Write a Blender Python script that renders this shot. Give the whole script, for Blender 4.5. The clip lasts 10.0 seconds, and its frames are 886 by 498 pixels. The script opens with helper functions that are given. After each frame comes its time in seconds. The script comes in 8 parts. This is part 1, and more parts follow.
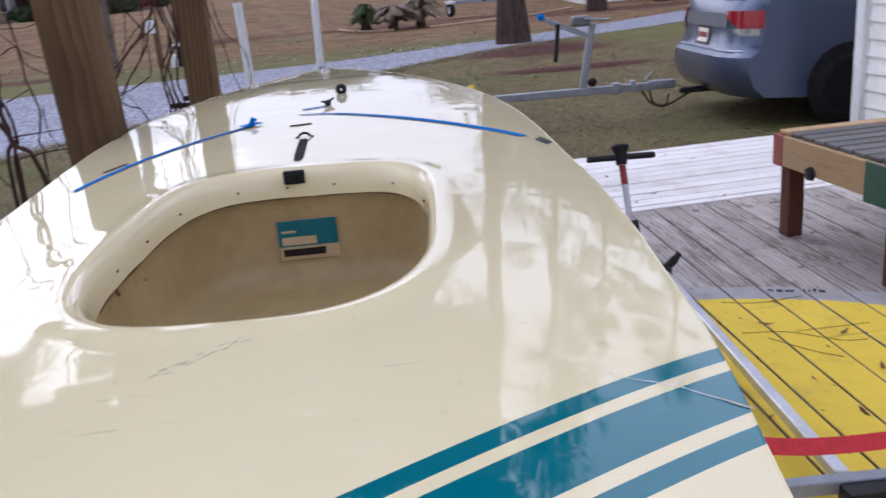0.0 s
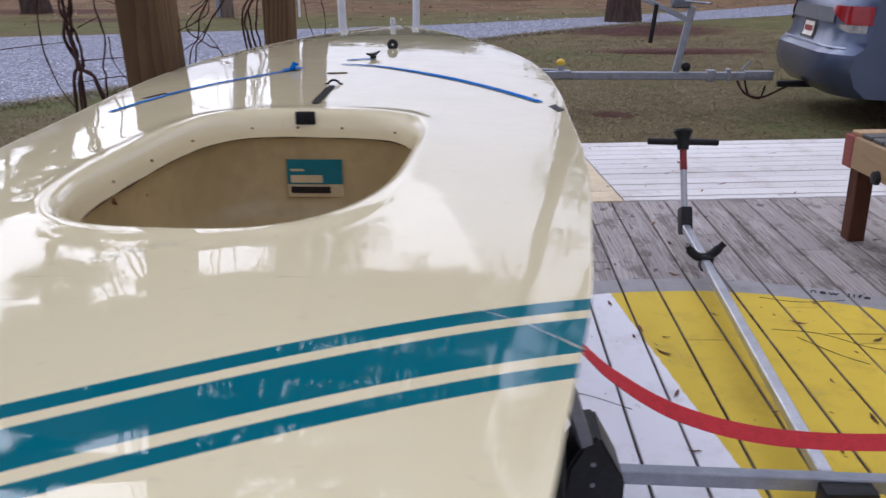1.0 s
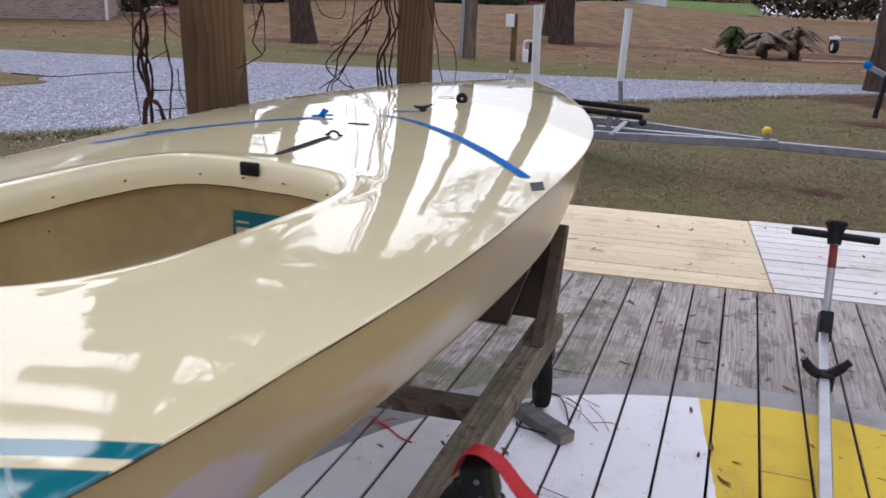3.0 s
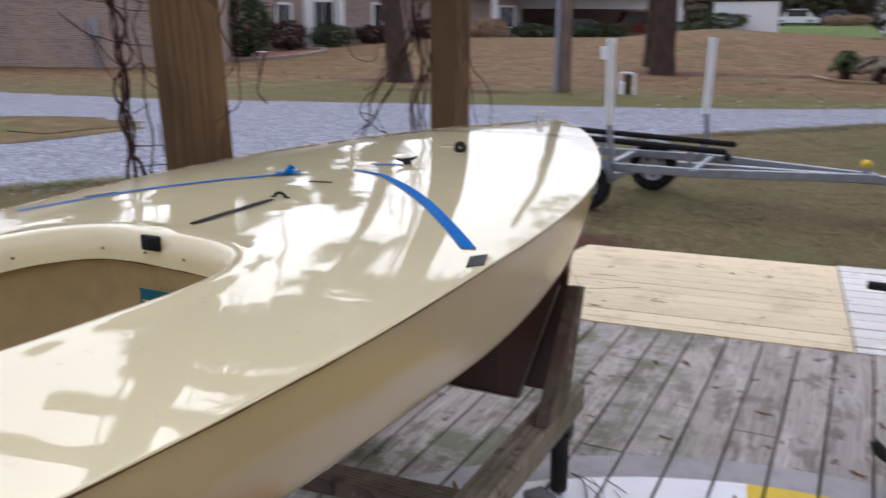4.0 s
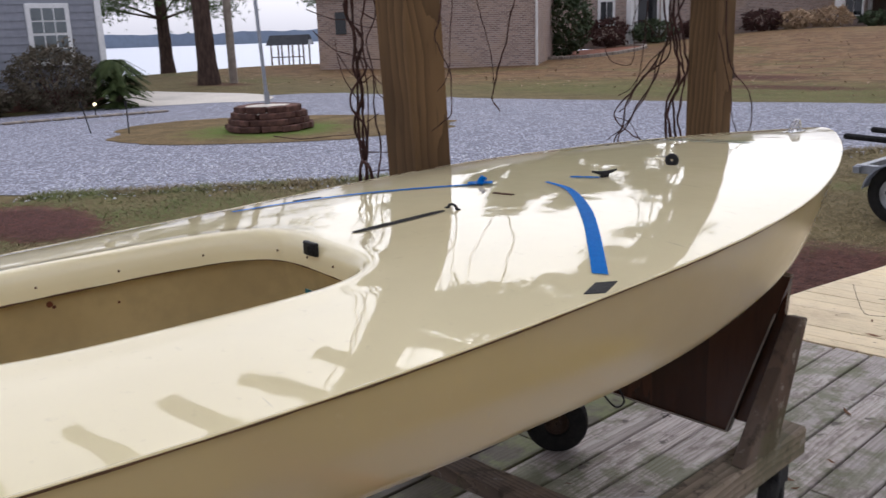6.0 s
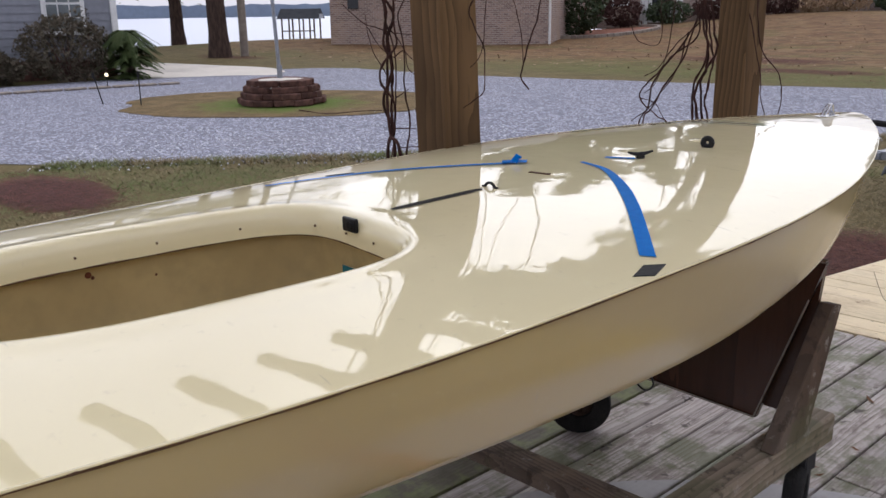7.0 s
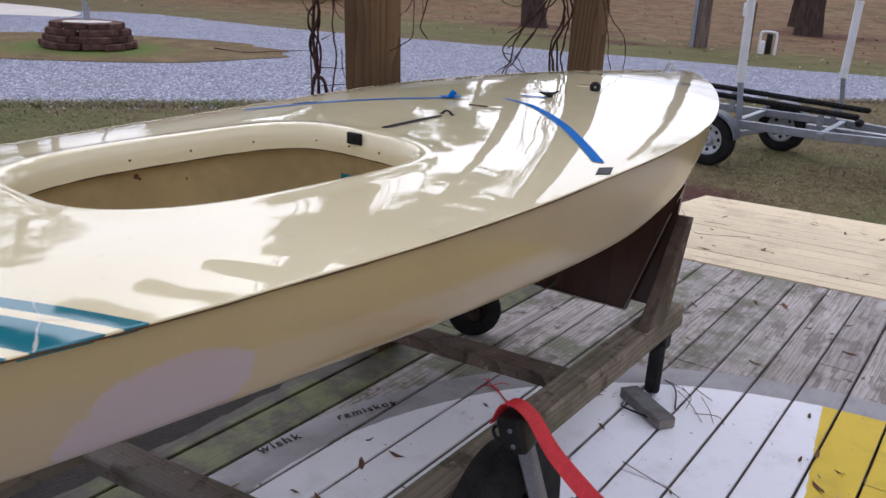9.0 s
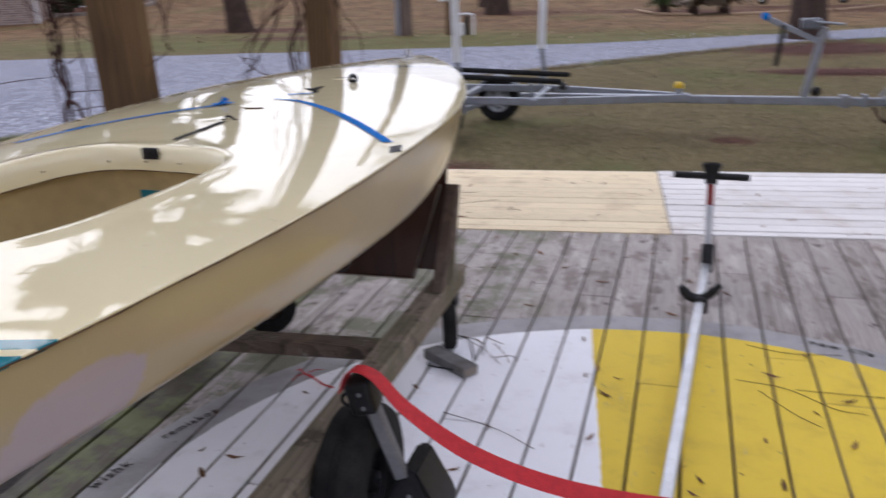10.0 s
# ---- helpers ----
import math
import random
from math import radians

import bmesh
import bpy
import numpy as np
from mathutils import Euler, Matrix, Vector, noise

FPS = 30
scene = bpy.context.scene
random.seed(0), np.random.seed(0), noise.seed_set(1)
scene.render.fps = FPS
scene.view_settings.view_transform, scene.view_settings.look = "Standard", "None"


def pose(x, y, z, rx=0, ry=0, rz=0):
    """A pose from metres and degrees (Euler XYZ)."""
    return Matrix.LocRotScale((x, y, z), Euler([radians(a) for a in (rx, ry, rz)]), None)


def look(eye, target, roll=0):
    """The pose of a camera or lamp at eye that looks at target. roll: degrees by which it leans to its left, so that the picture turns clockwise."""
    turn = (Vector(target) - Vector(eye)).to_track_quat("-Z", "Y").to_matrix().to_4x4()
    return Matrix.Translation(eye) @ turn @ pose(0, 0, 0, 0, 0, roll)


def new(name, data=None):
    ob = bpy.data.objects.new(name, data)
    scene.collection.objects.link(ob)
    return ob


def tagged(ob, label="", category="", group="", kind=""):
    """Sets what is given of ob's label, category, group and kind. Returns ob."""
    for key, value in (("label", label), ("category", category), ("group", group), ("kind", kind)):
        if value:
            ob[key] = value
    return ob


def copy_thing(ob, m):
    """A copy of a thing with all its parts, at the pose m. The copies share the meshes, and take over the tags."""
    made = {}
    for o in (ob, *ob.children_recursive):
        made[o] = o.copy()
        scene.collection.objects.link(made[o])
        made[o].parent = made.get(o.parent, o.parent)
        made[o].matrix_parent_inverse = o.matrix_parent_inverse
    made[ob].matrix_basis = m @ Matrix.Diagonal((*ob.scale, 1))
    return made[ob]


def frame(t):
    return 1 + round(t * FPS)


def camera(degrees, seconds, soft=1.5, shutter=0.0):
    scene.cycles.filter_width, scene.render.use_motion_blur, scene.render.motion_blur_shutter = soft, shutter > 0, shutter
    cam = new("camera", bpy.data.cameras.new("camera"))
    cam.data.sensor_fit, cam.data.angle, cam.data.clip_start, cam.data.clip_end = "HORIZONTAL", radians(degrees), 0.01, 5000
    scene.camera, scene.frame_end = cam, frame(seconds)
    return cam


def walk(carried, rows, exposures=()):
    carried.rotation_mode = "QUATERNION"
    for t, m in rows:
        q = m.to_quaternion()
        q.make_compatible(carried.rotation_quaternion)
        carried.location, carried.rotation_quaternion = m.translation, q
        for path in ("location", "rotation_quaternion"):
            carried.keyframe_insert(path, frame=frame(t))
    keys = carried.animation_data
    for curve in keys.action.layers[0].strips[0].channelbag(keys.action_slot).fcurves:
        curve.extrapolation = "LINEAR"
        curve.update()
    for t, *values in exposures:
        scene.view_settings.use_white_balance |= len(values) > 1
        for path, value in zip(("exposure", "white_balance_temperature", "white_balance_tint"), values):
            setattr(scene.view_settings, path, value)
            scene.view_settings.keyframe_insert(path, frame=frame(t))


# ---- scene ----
cam = camera(54.8, 10.0, 1.5, 0.35)
PATH = [
    (0, (0.171, 0.015, 1.428), (0.312, 1.919, 0.831), -4.9),
    (0.5, (0.176, -0.049, 1.429), (0.147, 1.861, 0.838), -1.3),
    (1, (0.39, -0.083, 1.402), (0.314, 1.806, 0.75), -0.5),
    (1.5, (0.609, -0.107, 1.432), (0.445, 1.801, 0.855), -1.7),
    (2, (0.657, 0.047, 1.41), (0.538, 1.963, 0.848), 1.5),
    (2.5, (0.778, 0.178, 1.41), (0.451, 2.069, 0.846), 1.0),
    (2.7, (0.879, 0.192, 1.414), (0.328, 2.024, 0.831), 3.3),
    (3.8, (1.13, 0.617, 1.435), (0.443, 2.422, 0.915), 1.3),
    (4, (1.196, 0.681, 1.44), (0.343, 2.421, 0.948), 0.1),
    (4.5, (1.395, 0.824, 1.465), (0.165, 2.307, 0.929), 0.7),
    (5, (1.46, 0.883, 1.469), (0.077, 2.238, 0.969), -0.7),
    (5.5, (1.474, 0.913, 1.465), (0.12, 2.299, 0.967), -1.5),
    (6, (1.458, 0.898, 1.473), (0.025, 2.205, 0.985), -1.9),
    (6.2, (1.448, 0.899, 1.469), (-0.004, 2.183, 0.976), -1.6),
    (7.3, (1.39, 0.813, 1.471), (-0.013, 2.122, 0.907), 0.6),
    (7.5, (1.39, 0.767, 1.467), (0.037, 2.12, 0.887), 2.9),
    (8, (1.276, 0.567, 1.447), (0.083, 2.056, 0.849), 2.5),
    (8.5, (1.281, 0.406, 1.462), (0.208, 1.968, 0.82), 2.9),
    (9, (1.378, 0.229, 1.461), (0.317, 1.808, 0.842), 3.1),
    (9.5, (1.381, 0.079, 1.485), (0.43, 1.738, 0.898), 1.1),
    (10, (1.302, -0.014, 1.465), (0.779, 1.816, 0.852), -1.7),
]
walk(cam, [(t, look(eye, target, roll)) for t, eye, target, roll in PATH],
     [(0.0, 0.67, 5750, 17), (0.5, 0.44, 5850, 17), (1.0, 0.45, 5860, 17), (1.5, 0.5, 5860, 15), (2.0, 0.55, 5960, 14), (2.5, 0.58, 6050, 14), (4.0, 0.6, 6100, 13), (4.5, 0.56, 6150, 13), (5.5, 0.52, 6320, 12), (6.5, 0.52, 6340, 12), (8.0, 0.5, 6330, 14), (8.6, 0.47, 6020, 15), (9.0, 0.54, 5980, 15), (9.5, 0.58, 6040, 15), (10.0, 0.55, 6080, 15)])

# ---- light: a bright overcast afternoon ----
world = bpy.data.worlds.new("overcast_sky")
scene.world = world
world.use_nodes = True
wn = world.node_tree
sky = wn.nodes.new("ShaderNodeTexSky")
sky.sky_type, sky.sun_disc = "NISHITA", False
sky.sun_elevation, sky.sun_rotation = radians(45), radians(325)
sky.air_density, sky.dust_density, sky.ozone_density = 1.0, 4.0, 1.0
pale = wn.nodes.new("ShaderNodeHueSaturation")
pale.inputs["Saturation"].default_value = 0.2
veil = wn.nodes.new("ShaderNodeMix")
veil.data_type = "RGBA"
veil.inputs[0].default_value = 0.7
# cloud cover: brighter overhead than at the horizon
up = wn.nodes.new("ShaderNodeSeparateXYZ")
wn.links.new(wn.nodes.new("ShaderNodeTexCoord").outputs["Generated"], up.inputs[0])
lift = wn.nodes.new("ShaderNodeMapRange")
lift.inputs["To Min"].default_value, lift.inputs["To Max"].default_value = 0.72, 1.08
wn.links.new(up.outputs["Z"], lift.inputs["Value"])
cloud = wn.nodes.new("ShaderNodeVectorMath")
cloud.operation = "SCALE"
cloud.inputs[0].default_value = (5.66, 5.7, 6.5)
wn.links.new(lift.outputs[0], cloud.inputs["Scale"])
wn.links.new(cloud.outputs[0], veil.inputs[7])
wn.links.new(sky.outputs[0], pale.inputs["Color"])
wn.links.new(pale.outputs[0], veil.inputs[6])
wn.links.new(veil.outputs[2], wn.nodes["Background"].inputs[0])
wn.nodes["Background"].inputs[1].default_value = 0.15
sun = new("sun", bpy.data.lights.new("sun", "SUN"))
sun.data.energy, sun.data.angle, sun.data.color = 0.6, radians(80), (1.0, 0.97, 0.93)
sun.matrix_basis = look((-5.7, 8.2, 10), (0, 0, 0))
scene.view_settings.exposure = 0.53

# ---- node helpers ----
def nd(nt, kind, **vals):
    n = nt.nodes.new("ShaderNode" + kind)
    for k, v in vals.items():
        key = k.replace("_", " ")
        if key in n.inputs:
            sock = n.inputs[key]
            if isinstance(v, bpy.types.NodeSocket):
                nt.links.new(v, sock)
            else:
                sock.default_value = v
    return n

def math_node(nt, op, a, b=0.0, clamp=False):
    n = nt.nodes.new("ShaderNodeMath")
    n.operation, n.use_clamp = op, clamp
    for i, v in enumerate((a, b)):
        if isinstance(v, bpy.types.NodeSocket):
            nt.links.new(v, n.inputs[i])
        else:
            n.inputs[i].default_value = v
    return n.outputs[0]

def col(c):
    return (c[0], c[1], c[2], 1.0)

def mix(nt, fac, a, b, mode="MIX"):
    n = nt.nodes.new("ShaderNodeMix")
    n.data_type, n.blend_type = "RGBA", mode
    for sock, v in ((n.inputs[0], fac), (n.inputs[6], a), (n.inputs[7], b)):
        if isinstance(v, bpy.types.NodeSocket):
            nt.links.new(v, sock)
        elif sock == n.inputs[0]:
            sock.default_value = v
        else:
            sock.default_value = col(v)
    return n.outputs[2]

def ramp(nt, fac, lo, hi):
    """0 below lo, 1 above hi."""
    n = nt.nodes.new("ShaderNodeMapRange")
    n.interpolation_type = "SMOOTHSTEP"
    nt.links.new(fac, n.inputs[0])
    n.inputs[1].default_value, n.inputs[2].default_value = lo, hi
    return n.outputs[0]

def coords(nt, space="Object", scale=(1, 1, 1), turn=(0, 0, 0)):
    if space == "World":
        src = nt.nodes.new("ShaderNodeNewGeometry").outputs["Position"]
    else:
        src = nt.nodes.new("ShaderNodeTexCoord").outputs[space]
    m = nt.nodes.new("ShaderNodeMapping")
    m.inputs["Scale"].default_value = scale
    m.inputs["Rotation"].default_value = [radians(a) for a in turn]
    nt.links.new(src, m.inputs[0])
    return m.outputs[0]

def noise_tex(nt, vec, scale, detail=4.0, rough=0.55):
    n = nd(nt, "TexNoise", Scale=scale, Detail=detail, Roughness=rough)
    nt.links.new(vec, n.inputs["Vector"])
    return n.outputs["Fac"]

def blank(name, rough=0.6, metal=0.0):
    m = bpy.data.materials.new(name)
    m.use_nodes = True
    nt = m.node_tree
    b = nt.nodes["Principled BSDF"]
    b.inputs["Roughness"].default_value, b.inputs["Metallic"].default_value = rough, metal
    return m, nt, b

def bump(nt, b, height, strength, distance):
    n = nd(nt, "Bump", Strength=strength, Distance=distance, Height=height)
    nt.links.new(n.outputs[0], b.inputs["Normal"])

def surf(name, c1, c2, scale=8.0, rough=0.6, metal=0.0, bumps=0.15, stretch=(1, 1, 1), grime=None, grime_at=(0.55, 0.75), space="Object", vary=0.0, fine=9.0, dist=0.004):
    """A plain surface with colour drift at two scales, optional grime and fine relief."""
    m, nt, b = blank(name, rough, metal)
    v = coords(nt, space, stretch)
    a = noise_tex(nt, v, scale, 5)
    f = noise_tex(nt, v, scale * fine, 3)
    c = mix(nt, ramp(nt, a, 0.3, 0.7), c1, c2)
    c = mix(nt, math_node(nt, "MULTIPLY", ramp(nt, f, 0.35, 0.75), 0.5), c, [k * 0.72 for k in c1])
    if grime:
        g = noise_tex(nt, v, scale * 0.45, 6, 0.65)
        c = mix(nt, math_node(nt, "MULTIPLY", ramp(nt, g, *grime_at), 0.8), c, grime)
    if vary:
        r = nt.nodes.new("ShaderNodeObjectInfo").outputs["Random"]
        hsv = nd(nt, "HueSaturation", Color=c)
        nt.links.new(math_node(nt, "ADD", math_node(nt, "MULTIPLY", r, 2 * vary), 1 - vary), hsv.inputs["Value"])
        c = hsv.outputs[0]
    nt.links.new(c, b.inputs["Base Color"])
    nt.links.new(math_node(nt, "ADD", math_node(nt, "MULTIPLY", f, 0.2), rough - 0.1, True), b.inputs["Roughness"])
    if bumps:
        bump(nt, b, f, bumps, dist)
    return m

def wood(name, c1, c2, along="Y", grey=None, vary=0.12, rough=0.75, paint=None, rings=95.0, warp=0.018, specks=0.0):
    """Sawn timber: growth rings about a slanting heart cut by the faces, checks and weathering; along: the axis of the grain."""
    m, nt, b = blank(name, rough)
    info = nt.nodes.new("ShaderNodeObjectInfo").outputs["Random"]
    sep = nd(nt, "SeparateXYZ", Vector=coords(nt, "Object"))
    ax = {"X": (1, 2, 0), "Y": (0, 2, 1), "Z": (0, 1, 2)}[along]
    st = {"X": (0.12, 1, 1), "Y": (1, 0.12, 1), "Z": (1, 1, 0.12)}[along]
    jump = nt.nodes.new("ShaderNodeVectorMath")
    jump.operation = "ADD"
    comb = nd(nt, "CombineXYZ", X=math_node(nt, "MULTIPLY", info, 37.0), Y=math_node(nt, "MULTIPLY", info, 11.0), Z=math_node(nt, "MULTIPLY", info, 23.0))
    nt.links.new(coords(nt, "Object", st), jump.inputs[0])
    nt.links.new(comb.outputs[0], jump.inputs[1])
    v = jump.outputs[0]
    w1, w2, slow = noise_tex(nt, v, 12.0, 3), noise_tex(nt, v, 70.0, 4), noise_tex(nt, v, 2.6, 3)
    across = math_node(nt, "SUBTRACT", sep.outputs[ax[0]], math_node(nt, "ADD", math_node(nt, "MULTIPLY", info, 0.16), math_node(nt, "MULTIPLY", slow, 0.10)))
    deep = math_node(nt, "ADD", math_node(nt, "ADD", sep.outputs[ax[1]], 0.035), math_node(nt, "MULTIPLY", sep.outputs[ax[2]], 0.008))
    r = math_node(nt, "SQRT", math_node(nt, "ADD", math_node(nt, "MULTIPLY", across, across), math_node(nt, "MULTIPLY", deep, deep)))
    r = math_node(nt, "ADD", r, math_node(nt, "MULTIPLY", w1, warp))
    ring = math_node(nt, "POWER", math_node(nt, "FRACT", math_node(nt, "MULTIPLY", r, rings)), 1.5)
    fine = w2
    c = mix(nt, math_node(nt, "MULTIPLY", ring, 0.8), c1, c2)
    c = mix(nt, math_node(nt, "MULTIPLY", ramp(nt, fine, 0.5, 0.72), 0.5), c, [k * 0.55 for k in c1])
    if grey:
        c = mix(nt, math_node(nt, "MULTIPLY", ramp(nt, slow, 0.4, 0.65), 0.7), c, grey)
    hsv = nd(nt, "HueSaturation", Color=c)
    nt.links.new(math_node(nt, "ADD", math_node(nt, "MULTIPLY", info, 2 * vary), 1 - vary), hsv.inputs["Value"])
    c = hsv.outputs[0]
    if specks:
        dots = noise_tex(nt, coords(nt, "World", (1, 1.6, 1)), 26.0, 2, 0.5)
        blot = noise_tex(nt, coords(nt, "World"), 2.6, 6, 0.7)
        c = mix(nt, math_node(nt, "MULTIPLY", ramp(nt, blot, 0.5, 0.68), specks * 0.5), c, (0.30, 0.20, 0.12))
        c = mix(nt, math_node(nt, "MULTIPLY", ramp(nt, dots, 0.68, 0.72), specks), c, (0.13, 0.075, 0.045))
    if paint:
        c = paint(nt, c, fine)
    nt.links.new(c, b.inputs["Base Color"])
    bump(nt, b, math_node(nt, "ADD", math_node(nt, "MULTIPLY", ring, 0.4), fine), 0.35, 0.002)
    return m

# ---- mesh helpers ----
def finish(name, bm, material, smooth=False, parent=None, label="", m=None):
    bmesh.ops.recalc_face_normals(bm, faces=bm.faces)
    me = bpy.data.meshes.new(name)
    bm.to_mesh(me)
    bm.free()
    for mt in (material if isinstance(material, (list, tuple)) else [material]):
        me.materials.append(mt)
    if smooth:
        for p in me.polygons:
            p.use_smooth = True
        me.set_sharp_from_angle(angle=radians(smooth if smooth is not True else 40))
    ob = new(name, me)
    if parent:
        ob.parent = parent
    if m is not None:
        ob.matrix_basis = m
    if label:
        ob["label"] = label
    return ob

def part(name, bm, material, parent, label="", smooth=False, m=None):
    return finish(name, bm, material, smooth, parent, label, m)

def thing(name, label, category, group="", kind="", m=None):
    ob = new(name)
    ob.empty_display_size = 0.1
    if m is not None:
        ob.matrix_basis = m
    return tagged(ob, label, category, group, kind)

def box(x0, x1, y0, y1, z0, z1, bevel=0.0, bm=None, m=None, segs=1):
    out = bm or bmesh.new()
    r = bmesh.ops.create_cube(out, size=1.0)["verts"]
    mat4 = Matrix.Translation(((x0 + x1) / 2, (y0 + y1) / 2, (z0 + z1) / 2)) @ Matrix.Diagonal((x1 - x0, y1 - y0, z1 - z0, 1))
    if m is not None:
        mat4 = m @ mat4
    bmesh.ops.transform(out, matrix=mat4, verts=r)
    if bevel:
        edges = list({e for v in r for e in v.link_edges})
        bmesh.ops.bevel(out, geom=edges, offset=bevel, segments=segs, affect="EDGES", profile=0.6)
    return out

def beam(a, b, w, h, bevel=0.004, roll=0.0, bm=None):
    """A squared timber or tube from a to b; w across, h in height."""
    a, b = Vector(a), Vector(b)
    d = b - a
    q = d.to_track_quat("Y", "Z").to_matrix().to_4x4()
    return box(-w / 2, w / 2, 0, d.length, -h / 2, h / 2, bevel, bm, Matrix.Translation(a) @ q @ pose(0, 0, 0, 0, roll, 0))

def tube(pts, r, seg=8, bm=None, closed=False):
    """A round tube swept along points; r: one radius or one per point."""
    out = bm or bmesh.new()
    pts = [Vector(p) for p in pts]
    n = len(pts)
    rs = r if isinstance(r, (list, tuple)) else [r] * n
    rings, up = [], None
    for i, p in enumerate(pts):
        d = (pts[(i + 1) % n] - pts[i - 1]) if closed else (pts[min(i + 1, n - 1)] - pts[max(i - 1, 0)])
        d.normalize()
        if up is None:
            up = Vector((0, 0, 1)) if abs(d.z) < 0.9 else Vector((1, 0, 0))
        side = d.cross(up).normalized()
        up = side.cross(d).normalized()
        rings.append([out.verts.new(p + rs[i] * (math.cos(a) * side + math.sin(a) * up)) for a in (2 * math.pi * k / seg for k in range(seg))])
    for i in range(n if closed else n - 1):
        A, B = rings[i], rings[(i + 1) % n]
        for k in range(seg):
            out.faces.new((A[k], A[(k + 1) % seg], B[(k + 1) % seg], B[k]))
    if not closed:
        out.faces.new(rings[0][::-1])
        out.faces.new(rings[-1])
    return out

def spline(ctrl, n):
    """Smooth points through ctrl (Catmull-Rom), n per stretch."""
    c = [Vector(p) for p in ctrl]
    c = [2 * c[0] - c[1]] + c + [2 * c[-1] - c[-2]]
    out = []
    for i in range(1, len(c) - 2):
        for k in range(n):
            t = k / n
            out.append(0.5 * ((2 * c[i]) + (c[i + 1] - c[i - 1]) * t + (2 * c[i - 1] - 5 * c[i] + 4 * c[i + 1] - c[i + 2]) * t * t + (3 * c[i] - c[i - 1] - 3 * c[i + 1] + c[i + 2]) * t ** 3))
    out.append(c[-2])
    return out

def curve_fn(table):
    """A smooth function through (x, y) rows."""
    xs, ys = np.array([a for a, _ in table]), np.array([b for _, b in table])
    slope = np.gradient(ys, xs)
    def f(x):
        x = min(max(x, xs[0]), xs[-1])
        i = min(int(np.searchsorted(xs, x, side="right")) - 1, len(xs) - 2)
        h = xs[i + 1] - xs[i]
        t = (x - xs[i]) / h
        return float((2 * t**3 - 3 * t**2 + 1) * ys[i] + (t**3 - 2 * t**2 + t) * h * slope[i] + (3 * t**2 - 2 * t**3) * ys[i + 1] + (t**3 - t**2) * h * slope[i + 1])
    return f

def lathe(profile, seg=24, bm=None, m=None, caps=True):
    """Turn (radius, height) rows about z."""
    out = bm or bmesh.new()
    rings = [[out.verts.new((r * math.cos(2 * math.pi * k / seg), r * math.sin(2 * math.pi * k / seg), h)) for k in range(seg)] for r, h in profile]
    for A, B in zip(rings, rings[1:]):
        for k in range(seg):
            out.faces.new((A[k], A[(k + 1) % seg], B[(k + 1) % seg], B[k]))
    if caps and profile[0][0] > 0:
        out.faces.new(rings[0][::-1])
    if caps and profile[-1][0] > 0:
        out.faces.new(rings[-1])
    if m is not None:
        bmesh.ops.transform(out, matrix=m, verts=[v for ring in rings for v in ring])
    return out

def sheet(outline, z, bm=None, inner=1):
    """A flat n-gon from (x, y) points."""
    out = bm or bmesh.new()
    f = out.faces.new([out.verts.new((x, y, z)) for x, y in outline])
    bmesh.ops.triangulate(out, faces=[f])
    return out

# ---- materials ----
GROUND = -0.15
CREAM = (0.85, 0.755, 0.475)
# topside cream: the deck's gelcoat, darkened for the shade on the hull's side
SHADED_CREAM = (0.435, 0.349, 0.199)

